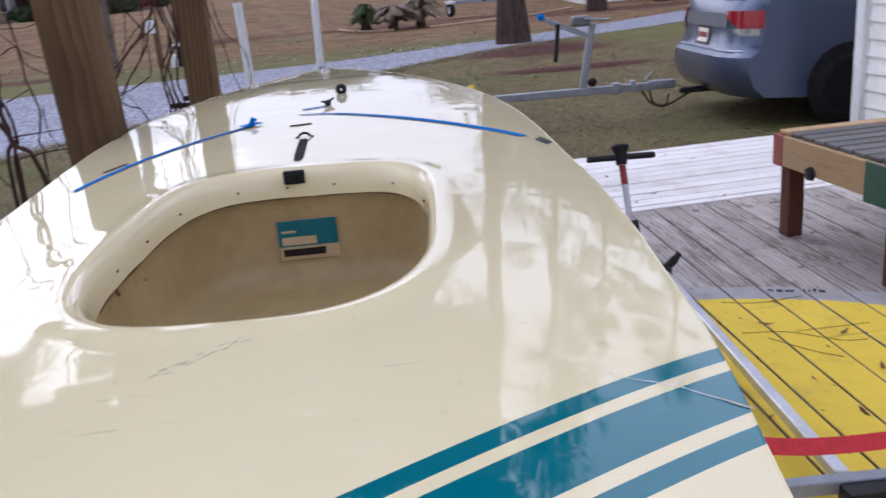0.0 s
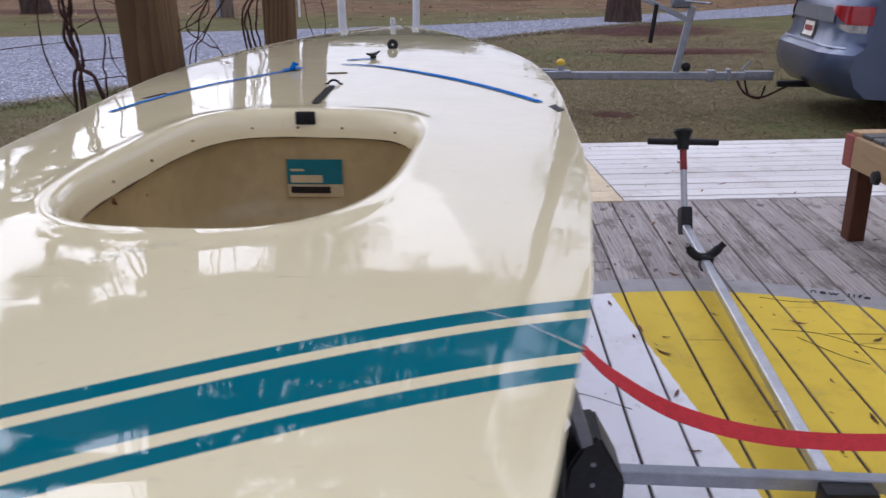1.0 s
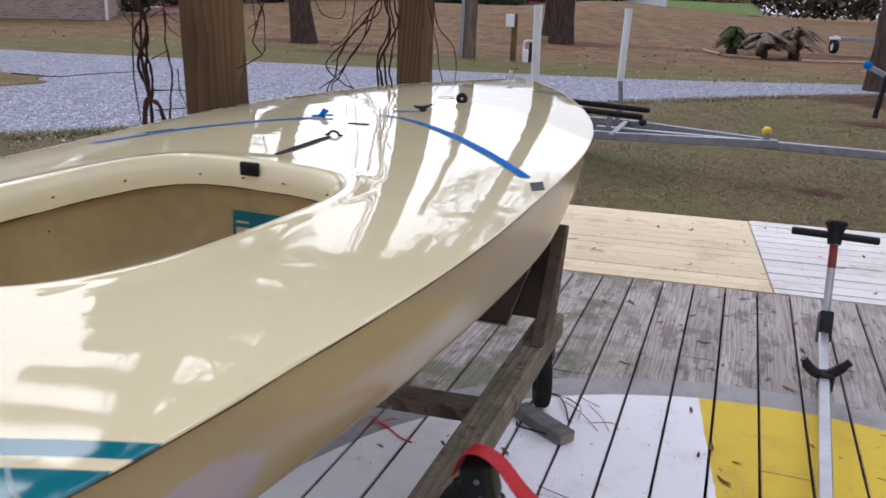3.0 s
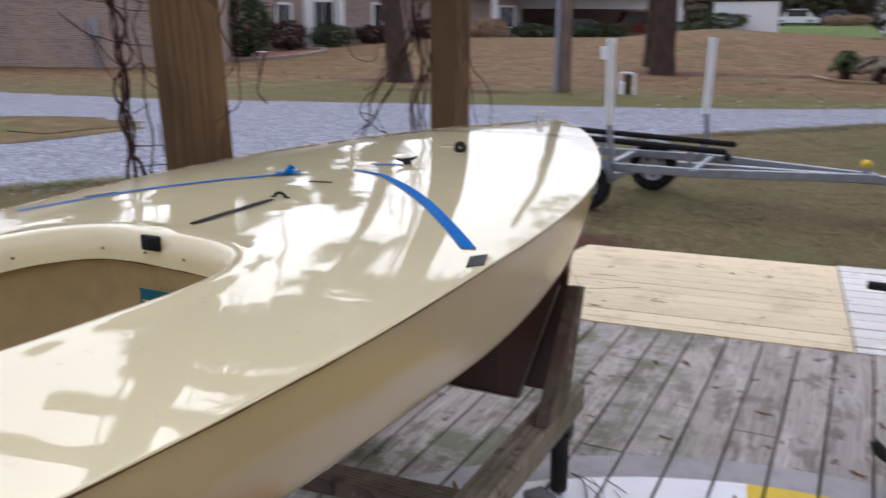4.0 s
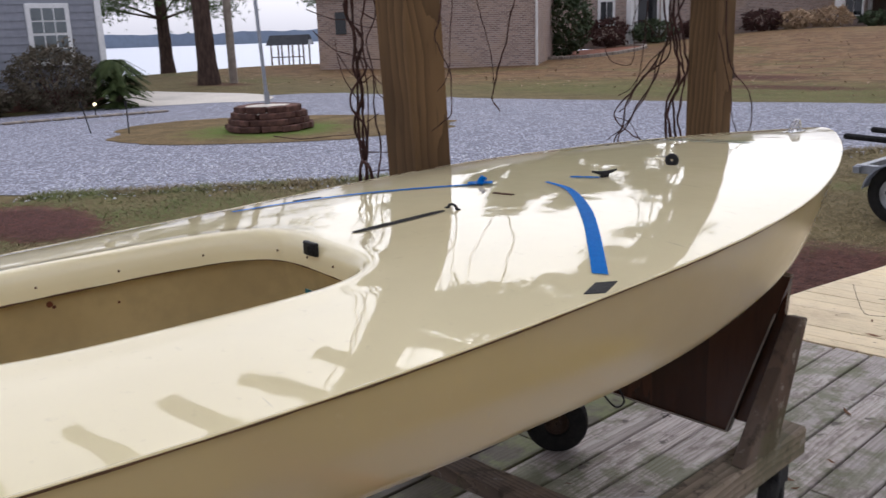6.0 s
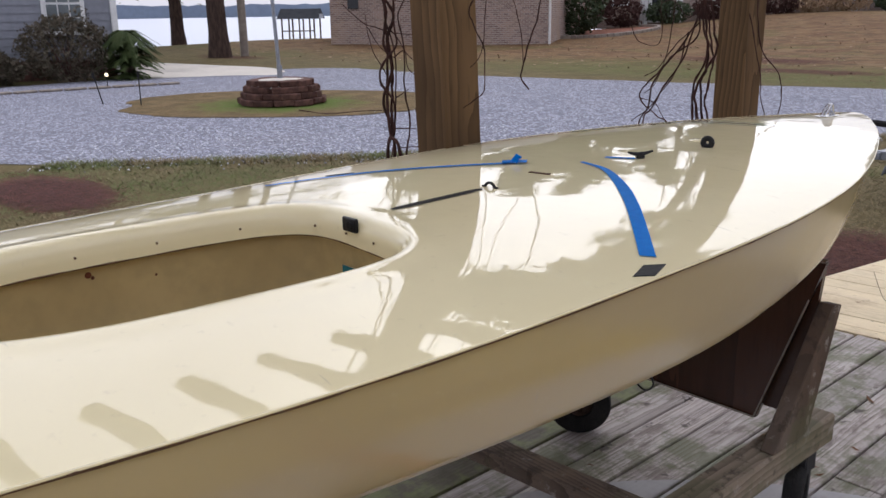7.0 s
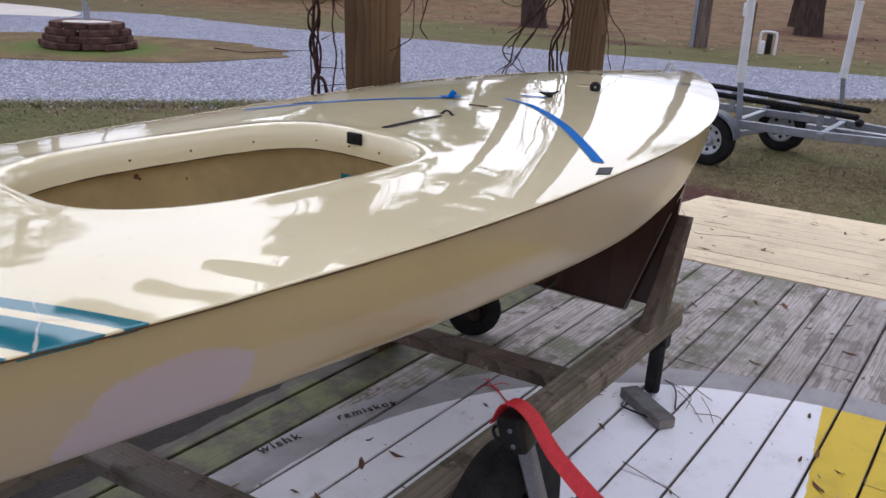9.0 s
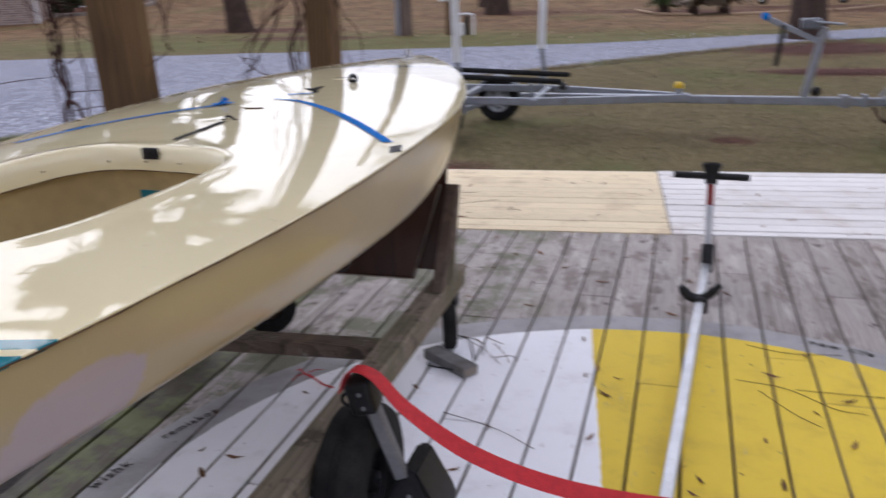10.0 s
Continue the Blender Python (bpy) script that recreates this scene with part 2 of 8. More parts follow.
def mural(nt, c, fine):
    """Round painted sign on the boards: grey rim, white and yellow fields, rubbed through along the grain."""
    p = nt.nodes.new("ShaderNodeNewGeometry").outputs["Position"]
    sep = nd(nt, "SeparateXYZ", Vector=p)
    dx = math_node(nt, "SUBTRACT", sep.outputs[0], 1.30)
    dy = math_node(nt, "SUBTRACT", sep.outputs[1], 1.88)
    r = math_node(nt, "SQRT", math_node(nt, "ADD", math_node(nt, "MULTIPLY", dx, dx), math_node(nt, "MULTIPLY", dy, dy)))
    wob = noise_tex(nt, coords(nt, "World"), 22.0, 3)
    r = math_node(nt, "ADD", r, math_node(nt, "MULTIPLY", math_node(nt, "SUBTRACT", wob, 0.5), 0.012))
    stain = noise_tex(nt, coords(nt, "World", (1.8, 0.7, 1)), 4.4, 7, 0.68)
    c = mix(nt, math_node(nt, "MULTIPLY", ramp(nt, stain, 0.52, 0.60), 0.6), c, (0.115, 0.085, 0.072))
    pale = noise_tex(nt, coords(nt, "World", (2.2, 0.35, 1)), 5.0, 5, 0.7)
    c = mix(nt, math_node(nt, "MULTIPLY", ramp(nt, pale, 0.52, 0.66), 0.55), c, (0.56, 0.52, 0.50))
    lines = noise_tex(nt, coords(nt, "World", (150, 3.2, 150)), 1.0, 3, 0.6)
    c = mix(nt, math_node(nt, "MULTIPLY", ramp(nt, lines, 0.54, 0.66), 0.65), c, (0.105, 0.082, 0.072))
    # moss, thickened towards the hull to paint in some of its shade
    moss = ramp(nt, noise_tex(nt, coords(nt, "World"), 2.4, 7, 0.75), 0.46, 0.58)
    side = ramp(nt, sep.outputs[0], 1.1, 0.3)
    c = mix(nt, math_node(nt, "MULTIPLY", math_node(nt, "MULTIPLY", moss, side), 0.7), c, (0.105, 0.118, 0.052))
    knots = noise_tex(nt, coords(nt, "World", (1, 0.8, 1)), 10.0, 3, 0.6)
    c = mix(nt, math_node(nt, "MULTIPLY", ramp(nt, knots, 0.655, 0.675), 0.8), c, (0.07, 0.055, 0.05))
    face = ramp(nt, nd(nt, "SeparateXYZ", Vector=nt.nodes.new("ShaderNodeNewGeometry").outputs["Normal"]).outputs[2], 0.4, 0.8)
    ring = math_node(nt, "MULTIPLY", ramp(nt, r, 1.705, 1.70), face)
    inside = math_node(nt, "MULTIPLY", ramp(nt, r, 1.557, 1.55), face)
    line = math_node(nt, "ADD", math_node(nt, "ADD", sep.outputs[0], math_node(nt, "MULTIPLY", sep.outputs[1], 0.132)), math_node(nt, "MULTIPLY", math_node(nt, "SUBTRACT", wob, 0.5), 0.012))
    yellow = ramp(nt, line, 1.424, 1.428)
    worn = noise_tex(nt, coords(nt, "World", (30, 3, 30)), 1.0, 5, 0.7)
    keep = math_node(nt, "SUBTRACT", 1.0, math_node(nt, "MULTIPLY", ramp(nt, worn, 0.64, 0.74), 0.6))
    dirt = noise_tex(nt, coords(nt, "World"), 5.0, 6, 0.7)
    white = mix(nt, ramp(nt, dirt, 0.48, 0.75), (0.90, 0.90, 0.935), (0.77, 0.76, 0.785))
    gold = mix(nt, ramp(nt, dirt, 0.45, 0.75), (0.76, 0.55, 0.05), (0.62, 0.44, 0.05))
    field = mix(nt, yellow, white, gold)
    grey = mix(nt, ramp(nt, dirt, 0.4, 0.7), (0.37, 0.36, 0.37), (0.28, 0.27, 0.27))
    c = mix(nt, math_node(nt, "MULTIPLY", math_node(nt, "MULTIPLY", ring, keep), 0.92), c, grey)
    c = mix(nt, math_node(nt, "MULTIPLY", inside, keep), c, field)
    # specks and dark dints over paint and bare wood alike
    spot = noise_tex(nt, coords(nt, "World", (1, 0.7, 1)), 34.0, 3, 0.55)
    c = mix(nt, math_node(nt, "MULTIPLY", ramp(nt, spot, 0.70, 0.73), 0.75), c, (0.10, 0.085, 0.08))
    smear = noise_tex(nt, coords(nt, "World", (2.4, 0.9, 1)), 7.0, 5, 0.7)
    c = mix(nt, math_node(nt, "MULTIPLY", ramp(nt, smear, 0.64, 0.70), 0.35), c, (0.24, 0.21, 0.19))
    # outer boards: green moss and black, with the hull's shade put into the colour
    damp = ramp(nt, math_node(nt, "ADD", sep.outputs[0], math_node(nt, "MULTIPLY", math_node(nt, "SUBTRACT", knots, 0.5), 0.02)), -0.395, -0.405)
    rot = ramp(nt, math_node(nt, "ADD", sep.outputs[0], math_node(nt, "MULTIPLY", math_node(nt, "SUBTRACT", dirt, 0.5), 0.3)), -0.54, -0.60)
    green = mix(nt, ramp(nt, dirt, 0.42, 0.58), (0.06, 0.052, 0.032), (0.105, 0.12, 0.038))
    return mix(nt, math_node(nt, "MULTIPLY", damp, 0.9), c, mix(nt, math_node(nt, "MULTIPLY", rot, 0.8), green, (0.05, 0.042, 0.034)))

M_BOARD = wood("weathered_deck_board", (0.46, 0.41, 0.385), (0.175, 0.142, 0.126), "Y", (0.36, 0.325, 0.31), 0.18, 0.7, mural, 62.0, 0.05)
M_PALE = wood("new_pine_board", (0.74, 0.62, 0.405), (0.63, 0.51, 0.325), "X", (0.72, 0.61, 0.415), 0.06, specks=0.75)
M_WHITE_BOARD = wood("whitewashed_board", (0.70, 0.68, 0.66), (0.60, 0.57, 0.54), "X", (0.72, 0.70, 0.69), 0.07, specks=0.6)
def post_mat(name, cx, cy):
    """Sawn treated pine: growth rings about a slanting heart, cut into arches by the faces, with drying checks."""
    m, nt, b = blank(name, 0.75)
    sep = nd(nt, "SeparateXYZ", Vector=coords(nt, "Object"))
    v = coords(nt, "Object", (1, 1, 0.12))
    w1, w2 = noise_tex(nt, v, 14.0, 3), noise_tex(nt, v, 60.0, 3)
    slow = noise_tex(nt, coords(nt, "Object", (1, 1, 0.5)), 3.0, 2)
    x = math_node(nt, "SUBTRACT", math_node(nt, "SUBTRACT", sep.outputs[0], cx), math_node(nt, "MULTIPLY", math_node(nt, "SUBTRACT", slow, 0.5), 0.09))
    y = math_node(nt, "SUBTRACT", math_node(nt, "ADD", sep.outputs[1], math_node(nt, "MULTIPLY", sep.outputs[2], 0.03)), cy)
    r = math_node(nt, "SQRT", math_node(nt, "ADD", math_node(nt, "MULTIPLY", x, x), math_node(nt, "MULTIPLY", y, y)))
    r = math_node(nt, "ADD", r, math_node(nt, "MULTIPLY", w1, 0.02))
    saw = math_node(nt, "FRACT", math_node(nt, "MULTIPLY", r, 52.0))
    ring = math_node(nt, "POWER", saw, 1.6)
    c = mix(nt, math_node(nt, "MULTIPLY", ring, 0.65), (0.175, 0.106, 0.052), (0.05, 0.027, 0.013))
    c = mix(nt, math_node(nt, "MULTIPLY", ramp(nt, slow, 0.4, 0.65), 0.6), c, (0.062, 0.036, 0.019))
    c = mix(nt, math_node(nt, "MULTIPLY", ramp(nt, w2, 0.55, 0.72), 0.5), c, (0.07, 0.042, 0.024))
    nt.links.new(c, b.inputs["Base Color"])
    bump(nt, b, math_node(nt, "ADD", math_node(nt, "MULTIPLY", ring, 0.4), w2), 0.4, 0.003)
    return m
M_POST = post_mat("treated_post", -0.75, 2.85)
M_POST2 = post_mat("treated_post_flat_sawn", -0.90, 4.62)
def worn(nt, c, fine):
    """Black rot, pale bare fibres and a bloom of moss on old timber."""
    n = noise_tex(nt, coords(nt, "World"), 13.0, 7, 0.72)
    m = noise_tex(nt, coords(nt, "World"), 3.4, 6, 0.7)
    c = mix(nt, math_node(nt, "MULTIPLY", ramp(nt, n, 0.54, 0.62), 0.6), c, (0.035, 0.026, 0.021))
    c = mix(nt, math_node(nt, "MULTIPLY", ramp(nt, n, 0.42, 0.35), 0.6), c, (0.33, 0.30, 0.27))
    return mix(nt, math_node(nt, "MULTIPLY", ramp(nt, m, 0.52, 0.62), 0.5), c, (0.095, 0.098, 0.05))

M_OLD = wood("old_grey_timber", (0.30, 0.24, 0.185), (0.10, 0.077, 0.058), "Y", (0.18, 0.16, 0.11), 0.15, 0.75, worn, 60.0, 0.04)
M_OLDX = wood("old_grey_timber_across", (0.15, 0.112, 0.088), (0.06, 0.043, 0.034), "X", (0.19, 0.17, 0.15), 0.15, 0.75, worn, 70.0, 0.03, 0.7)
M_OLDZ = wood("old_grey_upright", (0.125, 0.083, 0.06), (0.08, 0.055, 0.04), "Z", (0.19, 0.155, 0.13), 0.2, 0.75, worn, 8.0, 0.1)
M_LATH = wood("pale_lath", (0.26, 0.22, 0.18), (0.18, 0.15, 0.12), "Z", None, 0.1)
M_PLY = wood("dark_stained_plywood", (0.06, 0.022, 0.011), (0.028, 0.011, 0.006), "Z", None, 0.1, 0.22, None, 30.0, 0.06)
M_RED_END = wood("red_stained_wood", (0.30, 0.075, 0.06), (0.22, 0.05, 0.04), "Y", None, 0.1)
M_TAN = wood("raw_tan_wood", (0.46, 0.31, 0.16), (0.34, 0.21, 0.10), "Y", None, 0.1)
M_LEG = wood("brown_leg_wood", (0.115, 0.045, 0.025), (0.075, 0.03, 0.018), "Z", None, 0.1)
M_DARK_SLAT = wood("dark_wet_slat", (0.10, 0.095, 0.09), (0.06, 0.055, 0.05), "X", (0.15, 0.145, 0.14), 0.15, 0.45)
M_ALU = surf("brushed_aluminium", (0.62, 0.63, 0.66), (0.5, 0.51, 0.54), 14, 0.38, 0.85, 0.08, vary=0.05)
M_DULL = surf("dull_aluminium", (0.22, 0.225, 0.24), (0.17, 0.175, 0.19), 14, 0.55, 0.5, 0.08)
M_GALV = surf("galvanised_steel", (0.324, 0.342, 0.378), (0.252, 0.270, 0.302), 18, 0.5, 0.6, 0.12, grime=(0.225, 0.180, 0.144), vary=0.05)
M_RIM = surf("silver_wheel_paint", (0.58, 0.6, 0.63), (0.48, 0.5, 0.53), 12, 0.4, 0.3, 0.05, grime=(0.2, 0.17, 0.14))
M_BLACK = surf("black_plastic", (0.010, 0.010, 0.011), (0.018, 0.018, 0.02), 25, 0.45, 0, 0.15)
M_RUBBER = surf("tyre_rubber", (0.012, 0.012, 0.013), (0.024, 0.023, 0.022), 18, 0.8, 0, 0.25)
M_CARPET = surf("black_bunk_carpet", (0.012, 0.012, 0.013), (0.03, 0.03, 0.03), 30, 0.95, 0, 0.5)
M_STRAP = surf("red_webbing", (0.62, 0.018, 0.025), (0.50, 0.012, 0.02), 60, 0.6, 0, 0.4, fine=4.0)
M_CHROME = surf("polished_steel", (0.75, 0.75, 0.76), (0.68, 0.68, 0.7), 20, 0.2, 1.0, 0.03)
M_SCUFF = surf("grey_green_rub", (0.42, 0.44, 0.36), (0.5, 0.5, 0.4), 40, 0.5, 0, 0.0)
M_TAPE = surf("blue_masking_tape", (0.0, 0.16, 0.56), (0.004, 0.20, 0.64), 40, 0.6, 0, 0.25)
M_PVC = surf("white_pvc", (0.78, 0.79, 0.8), (0.7, 0.71, 0.72), 9, 0.4, 0, 0.05)
M_BARK = surf("pine_bark", (0.095, 0.064, 0.052), (0.04, 0.028, 0.024), 5, 0.9, 0, 0.9, stretch=(2.2, 2.2, 0.6), fine=4.0, dist=0.03)
M_VINE = surf("dry_vine", (0.085, 0.042, 0.036), (0.036, 0.02, 0.018), 30, 0.85, 0, 0.4, stretch=(1, 1, 0.4))
M_NEEDLE = surf("pine_needles", (0.045, 0.085, 0.025), (0.075, 0.11, 0.035), 3, 0.7, 0, 0.0)
M_TWIGGY = surf("winter_shrub_leaves", (0.125, 0.10, 0.075), (0.06, 0.056, 0.034), 6, 0.7, 0, 0.0)
M_LEAF = surf("dark_shrub_leaves", (0.03, 0.05, 0.022), (0.06, 0.075, 0.035), 6, 0.6, 0, 0.0)
M_DRY_FROND = surf("browning_fronds", (0.145, 0.085, 0.042), (0.065, 0.052, 0.026), 6, 0.6, 0, 0.0)
M_FROND = surf("sago_fronds", (0.035, 0.055, 0.017), (0.06, 0.08, 0.025), 6, 0.8, 0, 0.0)
M_REEDS = surf("dry_grasses", (0.42, 0.30, 0.19), (0.30, 0.20, 0.12), 9, 0.9, 0, 0.0)
M_CONCRETE = surf("pale_concrete", (0.594, 0.549, 0.486), (0.522, 0.486, 0.432), 0.8, 0.85, 0, 0.1, grime=(0.360, 0.333, 0.297))
M_STRAW = surf("pine_straw", (0.23, 0.085, 0.045), (0.14, 0.05, 0.03), 2.5, 0.95, 0, 0.8, fine=14.0, dist=0.02)
M_BLOCK = surf("brown_retaining_block", (0.15, 0.078, 0.062), (0.06, 0.033, 0.027), 9, 0.9, 0, 0.7, vary=0.25, dist=0.01)
M_SIDING = surf("white_vinyl_siding", (0.80, 0.79, 0.75), (0.74, 0.73, 0.69), 0.7, 0.5, 0, 0.03)
M_GREY_SIDING = surf("grey_clapboard", (0.235, 0.245, 0.285), (0.20, 0.21, 0.245), 0.7, 0.6, 0, 0.05)
M_TRIM = surf("white_trim", (0.78, 0.78, 0.78), (0.7, 0.7, 0.7), 2, 0.5, 0, 0.05)
M_ROOF = surf("grey_shingle", (0.16, 0.15, 0.15), (0.10, 0.10, 0.10), 3, 0.9, 0, 0.4)
M_METAL_ROOF = surf("weathered_metal_roof", (0.05, 0.052, 0.058), (0.035, 0.037, 0.043), 1, 0.9, 0.0, 0.1)
def car_paint():
    m, nt, b = blank("blue_grey_car_paint", 0.3, 0.55)
    dust = noise_tex(nt, coords(nt, "Object"), 2.5, 4)
    nt.links.new(mix(nt, dust, (0.075, 0.097, 0.158), (0.058, 0.078, 0.132)), b.inputs["Base Color"])
    b.inputs["Coat Weight"].default_value, b.inputs["Coat Roughness"].default_value = 0.5, 0.09
    return m
M_SILVER_BLUE = car_paint()
M_GREY_PANEL = surf("grey_plastic_trim", (0.16, 0.17, 0.19), (0.12, 0.13, 0.15), 3, 0.4, 0.2, 0.05)
M_RED_LENS = surf("red_lamp_lens", (0.30, 0.008, 0.010), (0.22, 0.006, 0.008), 6, 0.12, 0, 0.0)
M_CLEAR_LENS = surf("clear_lamp_lens", (0.42, 0.40, 0.36), (0.22, 0.21, 0.2), 12, 0.1, 0.3, 0.0)
M_GLASS_DARK = surf("dark_window_glass", (0.012, 0.014, 0.016), (0.02, 0.022, 0.025), 2, 0.04, 0, 0.0)
# cottage panes, the sky they mirror put into a paler colour
M_GLASS_PALE = surf("sky_toned_glass", (0.15, 0.175, 0.185), (0.11, 0.13, 0.14), 1.5, 0.06, 0, 0.0)
M_PLATE = surf("number_plate", (0.7, 0.68, 0.6), (0.6, 0.45, 0.35), 8, 0.4, 0, 0.0)
M_YELLOW = surf("yellow_rubber", (0.75, 0.5, 0.02), (0.65, 0.42, 0.02), 9, 0.5, 0, 0.1)
M_RED_PAINT = surf("dark_red_paint", (0.25, 0.02, 0.02), (0.18, 0.015, 0.015), 3, 0.35, 0, 0.0)
M_TEAL = surf("teal_print", (0.0, 0.155, 0.20), (0.0, 0.13, 0.17), 20, 0.35, 0, 0.03)
M_BUFF = surf("buff_print", (0.62, 0.50, 0.30), (0.56, 0.45, 0.27), 20, 0.45, 0, 0.03)
M_INK = surf("black_ink", (0.02, 0.018, 0.016), (0.035, 0.03, 0.028), 40, 0.7, 0, 0.0)
M_SHADE_GROUND = surf("shaded_ground", (0.013, 0.01, 0.008), (0.026, 0.019, 0.014), 9, 0.95, 0, 0.6, dist=0.01)
M_CEMENT = surf("dark_cement", (0.19, 0.185, 0.18), (0.115, 0.112, 0.108), 22, 0.9, 0, 0.5, grime=(0.12, 0.085, 0.06))
M_STONE = surf("grey_edging_stone", (0.30, 0.26, 0.22), (0.2, 0.165, 0.14), 4, 0.9, 0, 0.4)
M_GREEN_BOX = surf("dark_green_plastic", (0.015, 0.075, 0.045), (0.025, 0.09, 0.055), 10, 0.45, 0, 0.1)
M_WOODPOLE = surf("utility_pole_wood", (0.20, 0.15, 0.12), (0.09, 0.07, 0.06), 4, 0.9, 0, 0.5, stretch=(3, 3, 0.4))
M_LEAF_LITTER = surf("dead_leaf", (0.14, 0.07, 0.04), (0.22, 0.12, 0.07), 30, 0.9, 0, 0.2, vary=0.3)

def gelcoat(name, glossy):
    """Aged cream gelcoat, glossy, with teal bands across the stern and thin ones at the bow, faint scratches and dust."""
    m, nt, b = blank(name, 0.08)
    pos = coords(nt, "World")
    sep = nd(nt, "SeparateXYZ", Vector=pos)
    n1 = noise_tex(nt, pos, 1.6, 5)
    n2 = noise_tex(nt, pos, 45.0, 4)
    # the topside gets the darker pair, with its shade put into the colour
    c = mix(nt, ramp(nt, n1, 0.35, 0.7), CREAM if glossy else SHADED_CREAM, (0.815, 0.715, 0.44) if glossy else (0.395, 0.314, 0.179))
    c = mix(nt, math_node(nt, "MULTIPLY", ramp(nt, n2, 0.62, 0.8), 0.25), c, (0.5, 0.42, 0.28))
    k = math_node(nt, "SUBTRACT", sep.outputs[1], math_node(nt, "MULTIPLY", sep.outputs[0], 0.586))
    teal = None
    for lo, hi in ((0.362, 0.390), (0.411, 0.488), (0.508, 0.538)):
        band = math_node(nt, "MULTIPLY", math_node(nt, "GREATER_THAN", k, lo), math_node(nt, "LESS_THAN", k, hi))
        teal = band if teal is None else math_node(nt, "ADD", teal, band)
    kb = math_node(nt, "SUBTRACT", sep.outputs[1], math_node(nt, "MULTIPLY", sep.outputs[0], 0.15))
    for lo, hi in ((3.545, 3.556), (3.578, 3.603), (3.625, 3.636)):
        band = math_node(nt, "MULTIPLY", math_node(nt, "GREATER_THAN", kb, lo), math_node(nt, "LESS_THAN", kb, hi))
        teal = math_node(nt, "ADD", teal, math_node(nt, "MULTIPLY", band, 0.75))
    deck_only = math_node(nt, "GREATER_THAN", sep.outputs[2], 1.008)
    chipped = ramp(nt, noise_tex(nt, pos, 9.0, 6, 0.7), 0.70, 0.66)
    teal = math_node(nt, "MULTIPLY", math_node(nt, "MULTIPLY", teal, deck_only), chipped, True)
    c = mix(nt, teal, c, mix(nt, n1, (0.0, 0.13, 0.17), (0.01, 0.18, 0.22)))
    # lilac patch on the topside, and a tan rub mark
    px = math_node(nt, "DIVIDE", math_node(nt, "SUBTRACT", sep.outputs[1], 0.915), 0.165)
    pz = math_node(nt, "DIVIDE", math_node(nt, "SUBTRACT", sep.outputs[2], 0.885), 0.072)
    rr = math_node(nt, "ADD", math_node(nt, "MULTIPLY", px, px), math_node(nt, "MULTIPLY", pz, pz))
    rr = math_node(nt, "ADD", rr, math_node(nt, "MULTIPLY", math_node(nt, "SUBTRACT", noise_tex(nt, pos, 9.0, 5), 0.5), 3.2))
    c = mix(nt, math_node(nt, "MULTIPLY", math_node(nt, "MULTIPLY", ramp(nt, rr, 1.15, 0.75), math_node(nt, "GREATER_THAN", sep.outputs[0], 0.3)), 0.75), c, (0.40, 0.33, 0.385))
    scr = noise_tex(nt, coords(nt, "World", (6, 60, 10), (0, 0, 24)), 1.0, 2)
    c = mix(nt, math_node(nt, "MULTIPLY", ramp(nt, scr, 0.73, 0.78), 0.3), c, (0.35, 0.31, 0.25))
    nt.links.new(c, b.inputs["Base Color"])
    rgh = math_node(nt, "ADD", math_node(nt, "MULTIPLY", ramp(nt, n2, 0.4, 0.8), 0.03), math_node(nt, "MULTIPLY", ramp(nt, n1, 0.4, 0.75), 0.04))
    nt.links.new(math_node(nt, "ADD", rgh, 0.02 if glossy else 0.19), b.inputs["Roughness"])
    b.inputs["Coat Weight"].default_value = 0.1 if glossy else 0.0
    b.inputs["Coat Roughness"].default_value = 0.012
    b.inputs["IOR"].default_value = 1.54 if glossy else 1.48
    wav = noise_tex(nt, pos, 6.0, 2)
    bump(nt, b, wav, 0.13, 0.010)
    return m
M_GEL = gelcoat("cream_gelcoat_deck", True)
M_HULL = gelcoat("shaded_cream_topside", False)
# cockpit well gelcoat, toned down to hold the shade inside it
M_TUB = surf("shaded_tub_gelcoat", (0.49, 0.375, 0.18), (0.40, 0.30, 0.14), 3, 0.4, 0, 0.06)
M_RUST = surf("rust_stain", (0.16, 0.045, 0.02), (0.08, 0.028, 0.015), 60, 0.9, 0, 0.1)
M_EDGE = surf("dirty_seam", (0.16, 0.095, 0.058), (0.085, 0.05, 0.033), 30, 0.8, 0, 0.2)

BEDS = [(3.8, 18.9, 1.8, 2.1), (-29.2, 17.4, 2.0, 0.8), (-5.0, 33.5, 2.6, 1.3), (10.3, 33.5, 6.0, 1.8), (1.3, 34.2, 3.6, 1.6), (5.6, 37.0, 3.5, 1.3), (3.8, 14.4, 1.5, 0.6), (1.76, 8.57, 0.24, 0.18), (-0.85, 6.35, 0.75, 0.95), (-12.4, 26.3, 2.8, 1.4), (-7.1, 3.4, 1.2, 0.6), (-9.0, 22.6, 2.2, 0.8), (-28.5, 39.5, 3.2, 3.0)]

